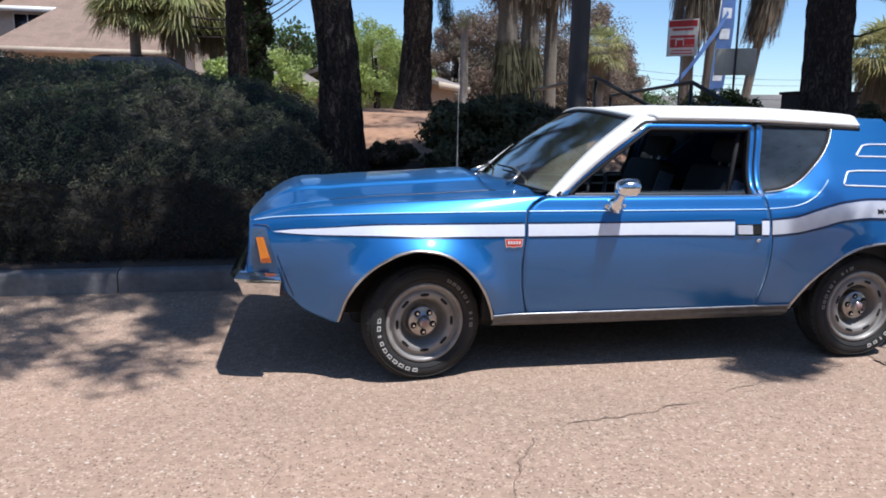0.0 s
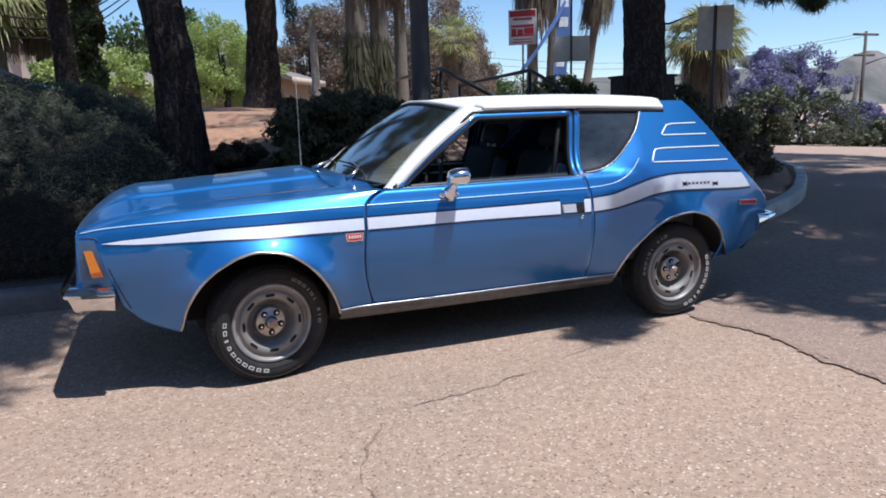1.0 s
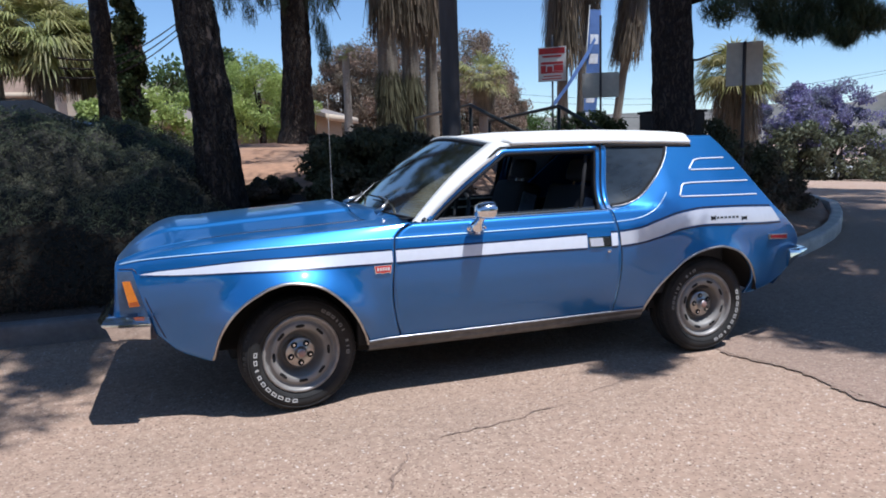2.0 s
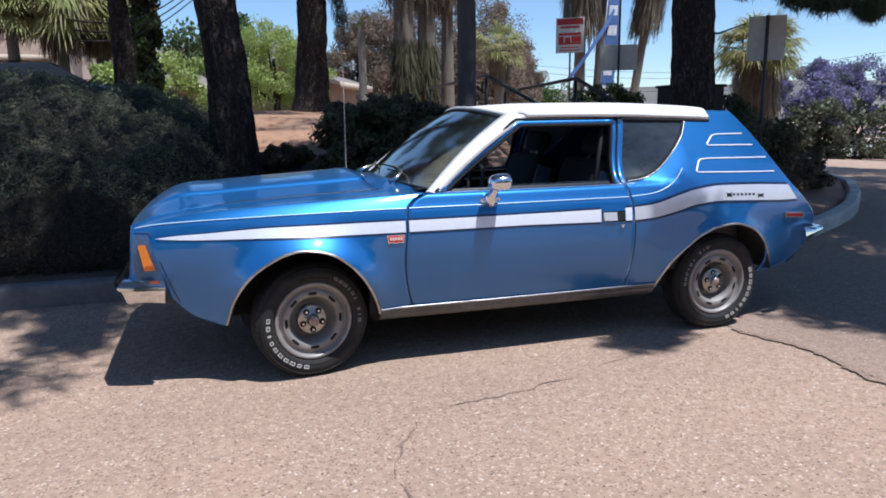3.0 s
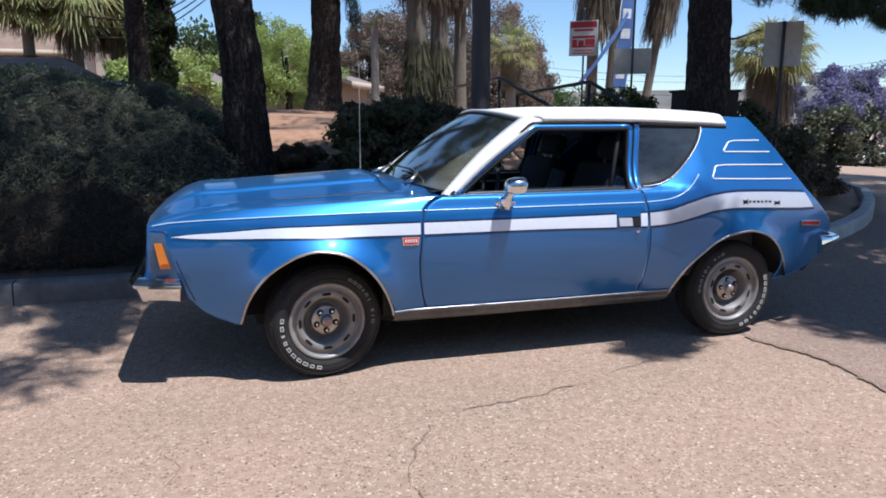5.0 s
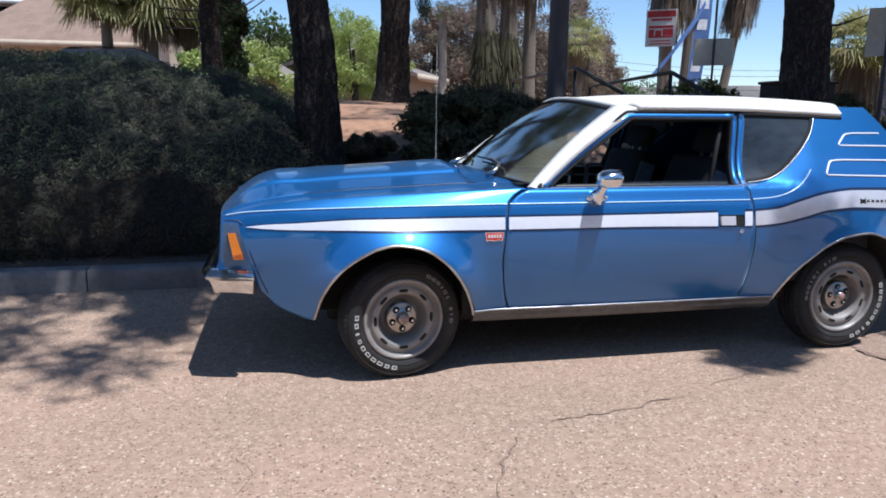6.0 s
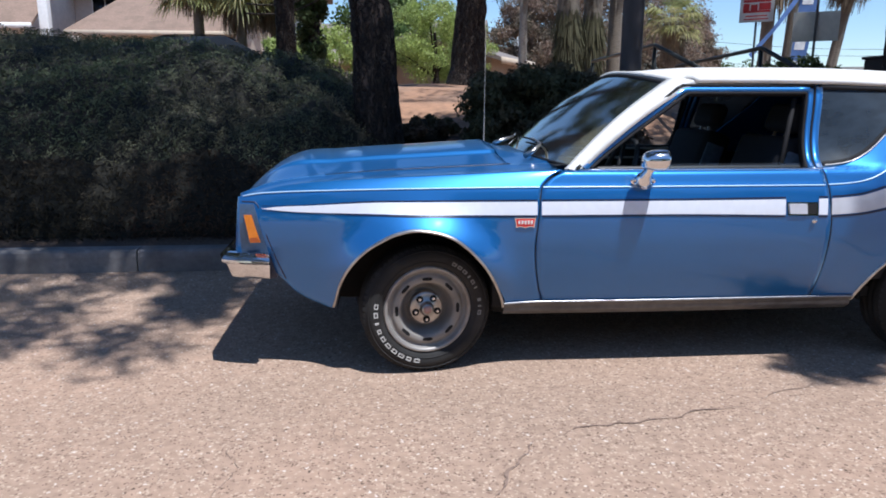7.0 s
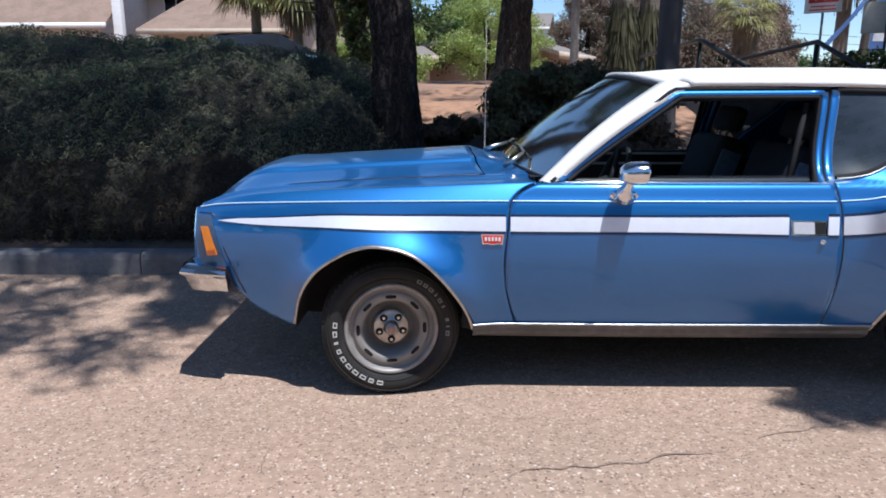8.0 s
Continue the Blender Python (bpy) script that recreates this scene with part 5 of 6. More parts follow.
for sgn in (-1, 1):
    lining = part("door_lining", box(0.62, 1.74, sgn * 0.745 - 0.02, sgn * 0.745 + 0.02, 0.40, 0.945, 0.012), DASH, car, "dark door lining with bright strips")
    for zz in (0.925, 0.865, 0.62):
        # strip is white sheet: the chrome trim's gleam put into the colour
        part("lining_strip", box(0.66, 1.70, sgn * 0.722 - 0.006, sgn * 0.722 + 0.006, zz - 0.007, zz + 0.007, 0.003), SIGN_WHITE, lining)
    part("rear_side_lining", box(1.76, 2.60, sgn * 0.735 - 0.02, sgn * 0.735 + 0.02, 0.40, 0.90, 0.012), DASH, car)
part("cargo_floor", box(2.30, 3.10, -0.62, 0.62, 0.60, 0.66, 0.02), DASH, car)
for sgn in (-1, 1):
    part("seat_belt", tube([(1.72, sgn * 0.62, 1.24), (1.68, sgn * 0.64, 1.0), (1.62, sgn * 0.66, 0.7)], 0.012, 6), TRIM_BLACK, car)
part("rear_view_mirror", box(1.09, 1.12, -0.11, 0.11, 1.24, 1.29, 0.012), DASH, car)


# ---- planting along the bank ----
rng = np.random.default_rng(11)
HEDGE_RISE = curve_at([(1.40, 0.0), (1.48, 0.18), (1.6, 0.42), (1.8, 0.66), (2.1, 0.90), (2.6, 1.18), (3.3, 1.46), (4.0, 1.60), (5.0, 1.62), (5.8, 1.3), (6.3, 0.6), (6.4, 0.3)])

HEDGE_CREST = curve_at([(-12, 2.15), (-4, 1.92), (-2.8, 1.84), (-2, 1.78), (-1.6, 1.73), (-1.2, 1.67), (-0.75, 1.55), (-0.5, 1.46), (-0.2, 1.2), (0.1, 0.9), (0.5, 0.6)])


def hedge_z(x, y):
    """The hedge's surface, lumpy, lower towards its end by the tree."""
    end = 1 - 0.45 * smoothstep(-0.75, -0.35, x) * smoothstep(2.7, 2.2, y)
    top = 0.26 + HEDGE_RISE(y) / 1.62 * (HEDGE_CREST(x) - 0.26) * end
    lumps = 0.16 * noise.noise(Vector((x * 1.3, y * 1.5, 2))) + 0.13 * noise.noise(Vector((x * 2.9, y * 2.9, 7))) + 0.05 * noise.noise(Vector((x * 7, y * 7, 3)))
    return top + lumps * smoothstep(1.42, 1.9, y)


hx, hy = steps((-11.5, 0.5, 0.1)), [1.42, 1.46, 1.52, 1.6, 1.7, 1.8, 1.95, 2.1, 2.3, 2.5, 2.75, 3.0, 3.3, 3.6, 4.0, 4.5, 5.0, 5.5, 6.0, 6.4]
hedge = empty("hedge", (-4, 2, 0.2), "dense dark dusty-green shrub hedge covering the bank", "hedge", kind="stuff")
# dark sheet below the leaves paints the hedge's inner shade
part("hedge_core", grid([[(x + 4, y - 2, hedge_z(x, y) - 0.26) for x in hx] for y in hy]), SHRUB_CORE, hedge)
n = 460000
px, py = rng.uniform(-11.5, 0.5, n), 1.42 + (rng.uniform(0, 1, n) ** 1.5) * 4.7
keep = (px < 0.1) | (py < 3.4)
near = np.array([0.55 + 0.45 * noise.noise(Vector((x * 2.2, y * 2.2, 4))) for x, y in zip(px, py)])
keep &= rng.uniform(0, 1, n) < np.clip(near + 0.35, 0.25, 1)
px, py = px[keep], py[keep]
pz = np.array([hedge_z(x, y) for x, y in zip(px, py)]) - rng.uniform(0, 1, len(px)) ** 1.4 * 0.30
py = py - rng.uniform(0, 0.05, len(px))
nor = np.stack([np.zeros(len(px)), np.full(len(px), -0.55), np.full(len(px), 0.8)], 1)
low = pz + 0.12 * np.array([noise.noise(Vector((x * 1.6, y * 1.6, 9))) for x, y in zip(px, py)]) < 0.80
pts = np.stack([px + 4, py - 2, pz - 0.2], 1)
leaf_cloud("hedge_leaves", pts[~low], nor[~low], 0.036, 0.012, SHRUB, hedge, seed=3, loose=0.8)
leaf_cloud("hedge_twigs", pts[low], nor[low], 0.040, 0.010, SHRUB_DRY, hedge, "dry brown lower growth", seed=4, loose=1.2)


def bush(name, at, size, count, material, label, seed, leaf=(0.06, 0.03), clumps=60, category="bush", square=0.0):
    """A rounded bush: an uneven mass of clumps of leaves over a core painted dark as inner shade."""
    r = np.random.default_rng(seed)
    ob = empty(name, at, label, category)
    cs, rs = [], []
    for _ in range(clumps):
        d = r.normal(0, 1, 3)
        d /= np.linalg.norm(d)
        d[2] = abs(d[2]) * 1.1 - 0.12
        d = d * (1 + square * (1 / np.abs(d).max() - 1))
        k = r.uniform(0.55, 1.0)
        cs.append((d[0] * size[0] * k, d[1] * size[1] * k, max(0.06, d[2] * size[2] * k)))
        rs.append(r.uniform(0.16, 0.34) * min(size) )
    p, q = clump_points(r, cs, rs, count // clumps)
    p[:, 2] = np.maximum(p[:, 2], 0.01)
    leaf_cloud("bush_leaves", p, q, leaf[0], leaf[1], material, ob, seed=seed)
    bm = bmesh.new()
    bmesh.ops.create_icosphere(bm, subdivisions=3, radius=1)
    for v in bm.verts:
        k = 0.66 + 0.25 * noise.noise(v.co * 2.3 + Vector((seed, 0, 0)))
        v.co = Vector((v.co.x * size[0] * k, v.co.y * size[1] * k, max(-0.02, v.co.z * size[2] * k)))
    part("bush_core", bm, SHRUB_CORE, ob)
    for k in range(5):
        a = k * 1.3
        part("stem", tube([(0.05 * math.cos(a), 0.05 * math.sin(a), -0.03), (0.35 * size[0] * math.cos(a), 0.35 * size[1] * math.sin(a), size[2] * 0.55)], [0.025, 0.012], 6), BARK, ob)
    return ob


bush("round_bush", (1.31, 2.50, bank_z(1.31, 2.50) - 0.04), (0.70, 0.52, 0.84), 92000, BUSH, "dark glossy rounded bush on the soil bank", 5, (0.050, 0.028), 230, square=0.85)
bush("low_bush", (0.13, 3.15, bank_z(0.13, 3.15) - 0.02), (0.46, 0.42, 0.24), 6000, BUSH, "low dark scrubby bush beside the path", 8, (0.045, 0.02), 30)
bush("clipped_bush", (5.75, 6.1, bank_z(5.75, 6.1)), (1.05, 0.6, 0.80), 14000, IVY, "clipped green bush beside the steps", 12, (0.06, 0.03), 60)
for k, (x, y, sx, sz) in enumerate(((5.3, 2.75, 0.80, 1.05), (6.3, 3.3, 0.90, 1.02), (7.3, 4.15, 0.95, 0.90), (8.3, 5.2, 0.95, 0.72), (3.9, 2.3, 0.8, 0.8), (9.0, 6.6, 0.9, 0.7))):
    bush("kerbside_bush", (x, y, bank_z(x, y) - 0.03), (sx, 0.65, sz), 11000, BUSH, "dark leafy bush growing along the bending kerb", 20 + k, (0.06, 0.03), 46)


def trunk_mesh(points, radii, seed, sides=40, rough=0.03, rows_per=26):
    """A trunk with plated bark: ridges that run up it, broken and uneven."""
    pts = [Vector(p) for p in points]
    rings = []
    segs = len(pts) - 1
    for i in range(segs * rows_per + 1):
        t = i / rows_per
        k = min(int(t), segs - 1)
        f = t - k
        p, r = pts[k].lerp(pts[k + 1], f), radii[k] + (radii[k + 1] - radii[k]) * f
        ring = []
        for s in range(sides):
            a = 2 * math.pi * s / sides
            q = Vector((math.cos(a) * 5.0, math.sin(a) * 5.0, p.z * 1.7 + seed))
            ridge = abs(noise.noise(q)) * 1.4 + 0.6 * abs(noise.noise(q * 2.7))
            rr = r * (1 - 0.02) + rough * (0.7 - ridge)
            ring.append((p.x + rr * math.cos(a), p.y + rr * math.sin(a), p.z))
        rings.append(ring)
    return grid(rings, closed=True)


def needle_crown(name, centres, radii, per, parent, seed, length=0.20, width=0.012, droop=0.6, material=None):
    r = np.random.default_rng(seed)
    p, q = clump_points(r, centres, radii, per, 0.7)
    return leaf_cloud(name, p, q, length, width, material or PINE, parent, seed=seed, droop=droop, loose=0.6)


def pine(at, points, radii, label, limbs, seed, crown, per, width=0.02, sides=48, rough=0.05, shade=None, per_shade=88, droop=0.6, hang=None):
    """A pine: plated trunk, limbs, and a crown of needle clumps. Points are from its base."""
    t = empty("pine_tree", at, label, "tree", group="pines along the bank")
    part("trunk", trunk_mesh(points, radii, seed, sides, rough), BARK, t)
    for a, b, c, r0 in limbs:
        part("limb", tube([a, b, c], [r0, r0 * 0.6, r0 * 0.2], 8), BARK, t)
    cs, rs = crown
    needle_crown("crown", cs, rs, per, t, seed, width=width, droop=droop)
    if hang:
        hr = np.random.default_rng(seed + 9)
        p, q = clump_points(hr, hang, [0.13] * len(hang), 150, 1.6)
        leaf_cloud("drooping_needles", p, q, 0.26, 0.009, PINE, t, "long drooping needle tufts", seed=seed + 9, droop=3.2, loose=0.5)
    if shade:
        needle_crown("upper_crown", shade[0], shade[1], per_shade, t, seed + 50, length=0.24, width=0.034)
    return t


def scatter(seed, n, centre, size, r0, r1, floor=None):
    r = np.random.default_rng(seed)
    d = r.uniform(-1, 1, (n * 3, 3))
    d = d[(d ** 2).sum(1) < 1][:n]
    cs = np.asarray(centre) + d * np.asarray(size)
    return [tuple(c) for c in cs], list(r.uniform(r0, r1, len(cs)))


def canopy(seed, n, x0, x1, y0, y1, z0, z1, r0, r1, free=None, holes=-0.36):
    """Centres and sizes of needle clumps spread over a stretch of the plan, left open where free says so."""
    r = np.random.default_rng(seed)
    cs, rs = [], []
    while len(cs) < n:
        x, y, z = r.uniform(x0, x1), r.uniform(y0, y1), r.uniform(z0, z1)
        if noise.noise(Vector((x * 0.8, y * 0.8, seed))) < holes or (free and free(x, y, z)):
            continue
        cs.append((x, y, z))
        rs.append(r.uniform(r0, r1))
    return cs, rs


def joined(at, *groups):
    """Clumps of several stretches, laid relative to a tree's base."""
    cs, rs = [], []
    for c, r in groups:
        cs += [(a - at[0], b - at[1], e - at[2]) for a, b, e in c]
        rs += r
    return cs, rs


zA, zS, zB, zD = bank_z(-0.29, 2.7), bank_z(-1.55, 6.8), bank_z(1.24, 8.0), bank_z(4.25, 1.95)
pine((-0.27, 2.70, zA), [(0.06, 0, -0.15), (0.04, 0, 0.25), (0, 0, 1.2), (-0.16, 0.05, 2.6), (-0.30, 0.1, 5.5), (-0.3, 0, 8.5)], [0.255, 0.20, 0.168, 0.160, 0.13, 0.05], "thick dark pine with plated bark growing out of the hedge",
     [((-0.25, 0.1, 4.8), (-1.2, -0.7, 5.6), (-2.6, -1.6, 5.9), 0.07), ((-0.28, 0, 5.6), (-1.6, -0.4, 6.2), (-3.6, -1.2, 6.5), 0.07), ((-0.3, 0, 6.0), (0.3, -1.0, 6.4), (0.6, -2.0, 6.5), 0.05), ((-0.3, 0, 6.5), (-2.5, -1.5, 7.0), (-5.0, -2.0, 7.2), 0.07)],
     1, ([(-0.3, 0.0, 8.6), (-0.2, 0.1, 8.2)], [0.5, 0.5]), 200,
     shade=joined((-0.27, 2.70, zA), canopy(41, 335, -8.5, 0.85, -1.3, 3.2, 6.4, 8.2, 0.35, 0.65, None, -0.9),
                  canopy(46, 42, 0.3, 4.4, -0.3, 3.4, 6.6, 8.2, 0.35, 0.6, lambda x, y, z: 1.2 < x < 2.1 and 1.75 < y < 2.7),
                  canopy(54, 140, 1.1, 3.4, -0.75, 1.75, 6.6, 7.6, 0.32, 0.58, None, -0.7)))
pine((-1.55, 6.80, zS), [(0, 0, -0.1), (0, 0, 0.5), (-0.02, 0, 1.8), (-0.08, 0, 4.5), (-0.1, 0, 8.0)], [0.155, 0.128, 0.115, 0.09, 0.03], "slender dark pine trunk rising behind the hedge",
     [((-0.08, 0, 4.0), (-1.5, -1.0, 4.8), (-3.0, -2.0, 5.1), 0.05), ((-0.08, 0, 4.6), (0.8, -0.8, 5.2), (1.6, -1.6, 5.3), 0.05)],
     2, scatter(42, 70, (-1.9, -2.2, 5.6), (4.2, 1.7, 0.6), 0.28, 0.55), 260, width=0.022, sides=24)
pine((1.24, 8.0, zB), [(-0.06, 0, -0.1), (-0.03, 0, 0.25), (0.02, 0, 1.2), (0.04, 0, 2.6), (0.06, 0, 5), (0.1, 0, 9)], [0.355, 0.272, 0.225, 0.212, 0.16, 0.05], "dark pine trunk with a flared base on the bare soil",
     [((0.05, 0, 2.6), (0.5, -0.2, 2.6), (0.75, -0.25, 2.0), 0.03), ((0.05, 0, 3.0), (-0.6, -0.3, 3.0), (-1.2, -0.5, 2.5), 0.04), ((0.06, 0, 4), (1.0, -1.2, 4.5), (2.0, -2.0, 4.7), 0.05)],
     3, (scatter(43, 46, (-1.0, -1.6, 4.6), (3.0, 1.6, 0.7), 0.3, 0.5)[0] + scatter(51, 110, (0.0, 0.4, 6.3), (3.6, 2.4, 1.7), 0.4, 0.7)[0], scatter(43, 46, (-1.0, -1.6, 4.6), (3.0, 1.6, 0.7), 0.3, 0.5)[1] + scatter(51, 110, (0.0, 0.4, 6.3), (3.6, 2.4, 1.7), 0.4, 0.7)[1]), 240, sides=36,
     hang=[(-1.32 + 0.085 * k, -0.35 + 0.05 * (k % 3), 2.15 + 0.11 * ((k * 5) % 7) - 0.10 * (k % 2)) for k in range(14)] + [(-1.2 + 0.12 * k, -0.3, 2.75 + 0.05 * (k % 3)) for k in range(12)] + [(0.30 + 0.05 * k, -0.25, 2.25 + 0.16 * ((k * 3) % 5)) for k in range(9)] + [(0.44, -0.2, 1.62), (0.47, -0.2, 1.45), (0.42, -0.2, 1.80), (0.36, -0.2, 1.95)])
pine((4.25, 1.95, zD), [(0.04, 0, -0.1), (0.03, 0, 0.3), (0, 0, 1.4), (-0.06, 0, 2.6), (-0.1, 0, 5), (-0.1, 0, 8)], [0.27, 0.22, 0.190, 0.185, 0.15, 0.05], "dark pine trunk behind the car with drooping needle branches",
     [((-0.05, 0, 2.25), (0.7, -0.2, 2.45), (2.1, -0.4, 2.35), 0.05), ((-0.06, 0, 1.72), (0.14, -0.2, 1.70), (0.42, -0.25, 1.80), 0.018), ((-0.08, 0, 3.8), (1.6, -1.0, 4.4), (3.6, -1.8, 4.8), 0.06), ((-0.08, 0, 4.4), (0.9, -1.8, 4.9), (1.6, -3.0, 5.1), 0.05), ((-0.1, 0, 5), (2.4, 0.2, 5.6), (4.8, 0.4, 5.7), 0.06)],
     4, ([(0.35 + 0.16 * k, -0.3 + 0.06 * (k % 3), 2.18 + 0.13 * ((k * 7) % 4) - 0.004 * k) for k in range(13)] + [(0.95, -0.35, 2.04), (1.25, -0.35, 2.02), (1.5, -0.3, 2.06), (1.75, -0.4, 1.98), (2.0, -0.4, 2.2), (2.2, -0.4, 2.1), (1.84, -0.4, 1.92)],
         [0.24] * 13 + [0.17, 0.18, 0.17, 0.16, 0.2, 0.18, 0.13]), 620, sides=36, width=0.009, droop=1.8,
     shade=joined((4.25, 1.95, zD), canopy(44, 640, 4.6, 16.0, -3.1, 7.0, 6.2, 7.8, 0.34, 0.66), canopy(49, 420, 4.9, 12.0, -3.7, 3.4, 7.4, 8.6, 0.3, 0.6)), per_shade=210)

# thin outer sprays of the near pines, which let flecks of sun through
spray = joined((-0.27, 2.70, zA), canopy(45, 175, -8.0, 0.42, -3.65, -1.3, 8.2, 9.4, 0.20, 0.46), canopy(53, 34, 0.3, 0.6, -2.6, -1.2, 8.2, 9.4, 0.2, 0.36))
spray_d = joined((-0.27, 2.70, zA), canopy(47, 170, 4.5, 12.0, -4.2, -2.4, 6.2, 7.4, 0.2, 0.42), canopy(48, 7, 3.35, 3.75, -2.1, -1.3, 6.6, 7.2, 0.10, 0.2), canopy(55, 7, 3.18, 3.62, -3.25, -2.95, 6.6, 7.1, 0.12, 0.2))
pine_a = next(o for o in scene.objects if o.name == "pine_tree")
for cs, rs in (spray, spray_d):
    needle_crown("outer_spray", cs, rs, 85, pine_a, 77, length=0.26, width=0.036)

# grey square post, handrails of the steps, steps
zP = bank_z(2.23, 3.1)
post = part("wooden_post", trunk_mesh([(0, 0, -0.2), (0, 0, 1.6), (0, 0, 4.2)], [0.105, 0.10, 0.098], 9, 24, 0.006, 10), POST_GREY, None)
post.matrix_basis = pose(2.23, 3.1, zP)
tagged(post, "weathered grey wooden post standing in the bank", "post")

for bend, far in (((2.87, 4.16, 1.835), (2.97, 6.9, 1.80)), ((3.87, 3.70, 1.78), (4.40, 7.2, 1.75))):
    b = Vector(bend)
    base = bank_z(b.x, b.y)
    rail = empty("handrail", (b.x, b.y, base), "dark painted steel handrail beside the steps", "handrail", group="handrails of the steps")
    top = b - Vector((b.x, b.y, base))
    end = Vector(far) - Vector((b.x, b.y, base))
    foot = Vector((0.02, -1.55, bank_z(b.x, b.y - 1.55) + 0.75 - base))
    part("rail", tube([tuple(end), tuple(top), tuple(top + Vector((0.005, -0.04, -0.012))), tuple(foot)], 0.024, 10), RAIL, rail)
    for p in (top, end, foot):
        g = bank_z(b.x + p.x, b.y + p.y) - base
        part("baluster", tube([(p.x, p.y, g - 0.05), tuple(p)], 0.022, 10), RAIL, rail)
stairs = empty("steps", (3.35, 3.0, bank_z(3.35, 2.0)), "concrete steps climbing the bank between the handrails", "steps", kind="structure")
for k in range(6):
    y0 = -1.45 + 0.36 * k
    z1 = bank_z(3.35, 3.0 + y0 + 0.36) + 0.03 - bank_z(3.35, 2.0)
    part("step", box(-0.42, 0.42, y0, y0 + 0.37, z1 - 0.35, z1, 0.012), CONCRETE, stairs)

# signs
def sign(at, turn, w, h, z0, post_top, face, label, bars):
    s = empty("street_sign", at, label, "sign", turn=turn)
    py_post = 0.03 if bars else -0.033
    part("sign_post", tube([(0, py_post, -0.1), (0, py_post, post_top)], 0.018, 8), GALVANISED if bars else POST_GREY, s)
    bm = box(-w / 2, w / 2, -0.006, 0.004, z0, z0 + h, 0.003)
    p = part("sign_panel", bm, face, s)
    for x0, x1, a, b, m in bars:
        part("sign_bar", box(x0 * w, x1 * w, -0.0095, -0.0065, z0 + a * h, z0 + b * h), m, p, smooth=False)
    for zz in (z0 + 0.12 * h, z0 + 0.88 * h):
        part("bolt", tube([(0, -0.012, zz), (0, 0.0, zz)], 0.008, 8), GALVANISED, p)
    return s


zs = bank_z(5.68, 7.3)
bars = [(-0.46, 0.46, 0.80, 0.97, SIGN_RED), (-0.34, 0.34, 0.70, 0.76, SIGN_RED), (-0.40, 0.40, 0.50, 0.57, SIGN_RED), (-0.40, -0.22, 0.27, 0.47, SIGN_RED), (-0.18, 0.02, 0.27, 0.44, SIGN_RED), (0.06, 0.40, 0.30, 0.47, SIGN_RED), (-0.40, 0.40, 0.24, 0.29, SIGN_RED), (-0.32, 0.32, 0.14, 0.17, SIGN_RED), (-0.36, 0.36, 0.06, 0.09, SIGN_RED)]
sign((5.68, 7.3, zs), -38, 0.50, 0.60, 2.435 - zs, 3.25 - zs, SIGN_WHITE, "white parking sign with red panels on a thin metal post", bars)
zs = bank_z(6.1, 6.3)
sign((6.06, 6.3, zs), -30, 0.60, 0.41, 2.07 - zs, 3.4 - zs, SIGN_BACK, "bare metal back of a sign on a post", [])
zs = bank_z(5.37, 2.2)
sign((5.37, 2.2, zs), -42, 0.375, 0.47, 1.89 - zs, 2.36 - zs, SIGN_BACK, "grey sign seen from its bare back, beside the pine", [])

# feather banner by the palm trunks
ban = empty("feather_banner", (9.25, 12.6, bank_z(9.25, 12.6)), "tall blue feather banner with white print, leaning", "banner")
part("banner_pole", tube([(0, 0, 0), (0.15, 0, 2.2), (0.35, 0, 4.6)], [0.03, 0.025, 0.015], 8), GALVANISED, ban)
rows = []
for k in range(25):
    t = k / 24
    wv = 0.07 * math.sin(7 * t)
    rows.append([(0.02 + 0.33 * t * 1.02 + u * (0.50 - 0.12 * t), wv * u + 0.04, 0.6 + 3.9 * t) for u in (0, 0.25, 0.5, 0.75, 1)])
cl = part("banner_cloth", grid(rows), BANNER_BLUE, ban, "blue cloth")
for k in range(6):
    t0 = 0.12 + 0.13 * k
    part("print_bar", grid([[(0.02 + 0.33 * t + u * (0.50 - 0.12 * t), 0.07 * math.sin(7 * t) * u + 0.034, 0.6 + 3.9 * t) for u in (0.22, 0.5, 0.8)] for t in (t0, t0 + 0.03, t0 + 0.065)]), BANNER_WHITE, cl)
zb = bank_z(9.25, 12.6)
tail_pts = [(0.45, -0.1, 4.05 - zb), (0.15, -0.2, 3.62 - zb), (-0.2, -0.25, 3.18 - zb), (-0.5, -0.3, 2.80 - zb), (-0.8, -0.3, 2.45 - zb), (-1.0, -0.3, 2.22 - zb)]
trow = [[(x + s * 0.03, y + 0.02 * math.sin(i * 2 + s), z - s * 0.04) for s in (-1, 0, 1)] for i, (x, y, z) in enumerate(tail_pts)]
part("banner_streamer", grid(trow), BANNER_BLUE, ban, "loose blue streamer")

cab = empty("utility_cabinet", (5.05, 3.05, bank_z(5.05, 3.05) - 0.02), "dark brown utility cabinet behind the pine", "cabinet")
part("cabinet_body", box(-0.30, 0.32, -0.22, 0.22, 0, 1.66 - bank_z(5.05, 3.05), 0.01), BOX_BROWN, cab)
part("cabinet_lid", box(-0.32, 0.34, -0.24, 0.24, 1.66 - bank_z(5.05, 3.05), 1.69 - bank_z(5.05, 3.05), 0.008), BOX_BROWN, cab)


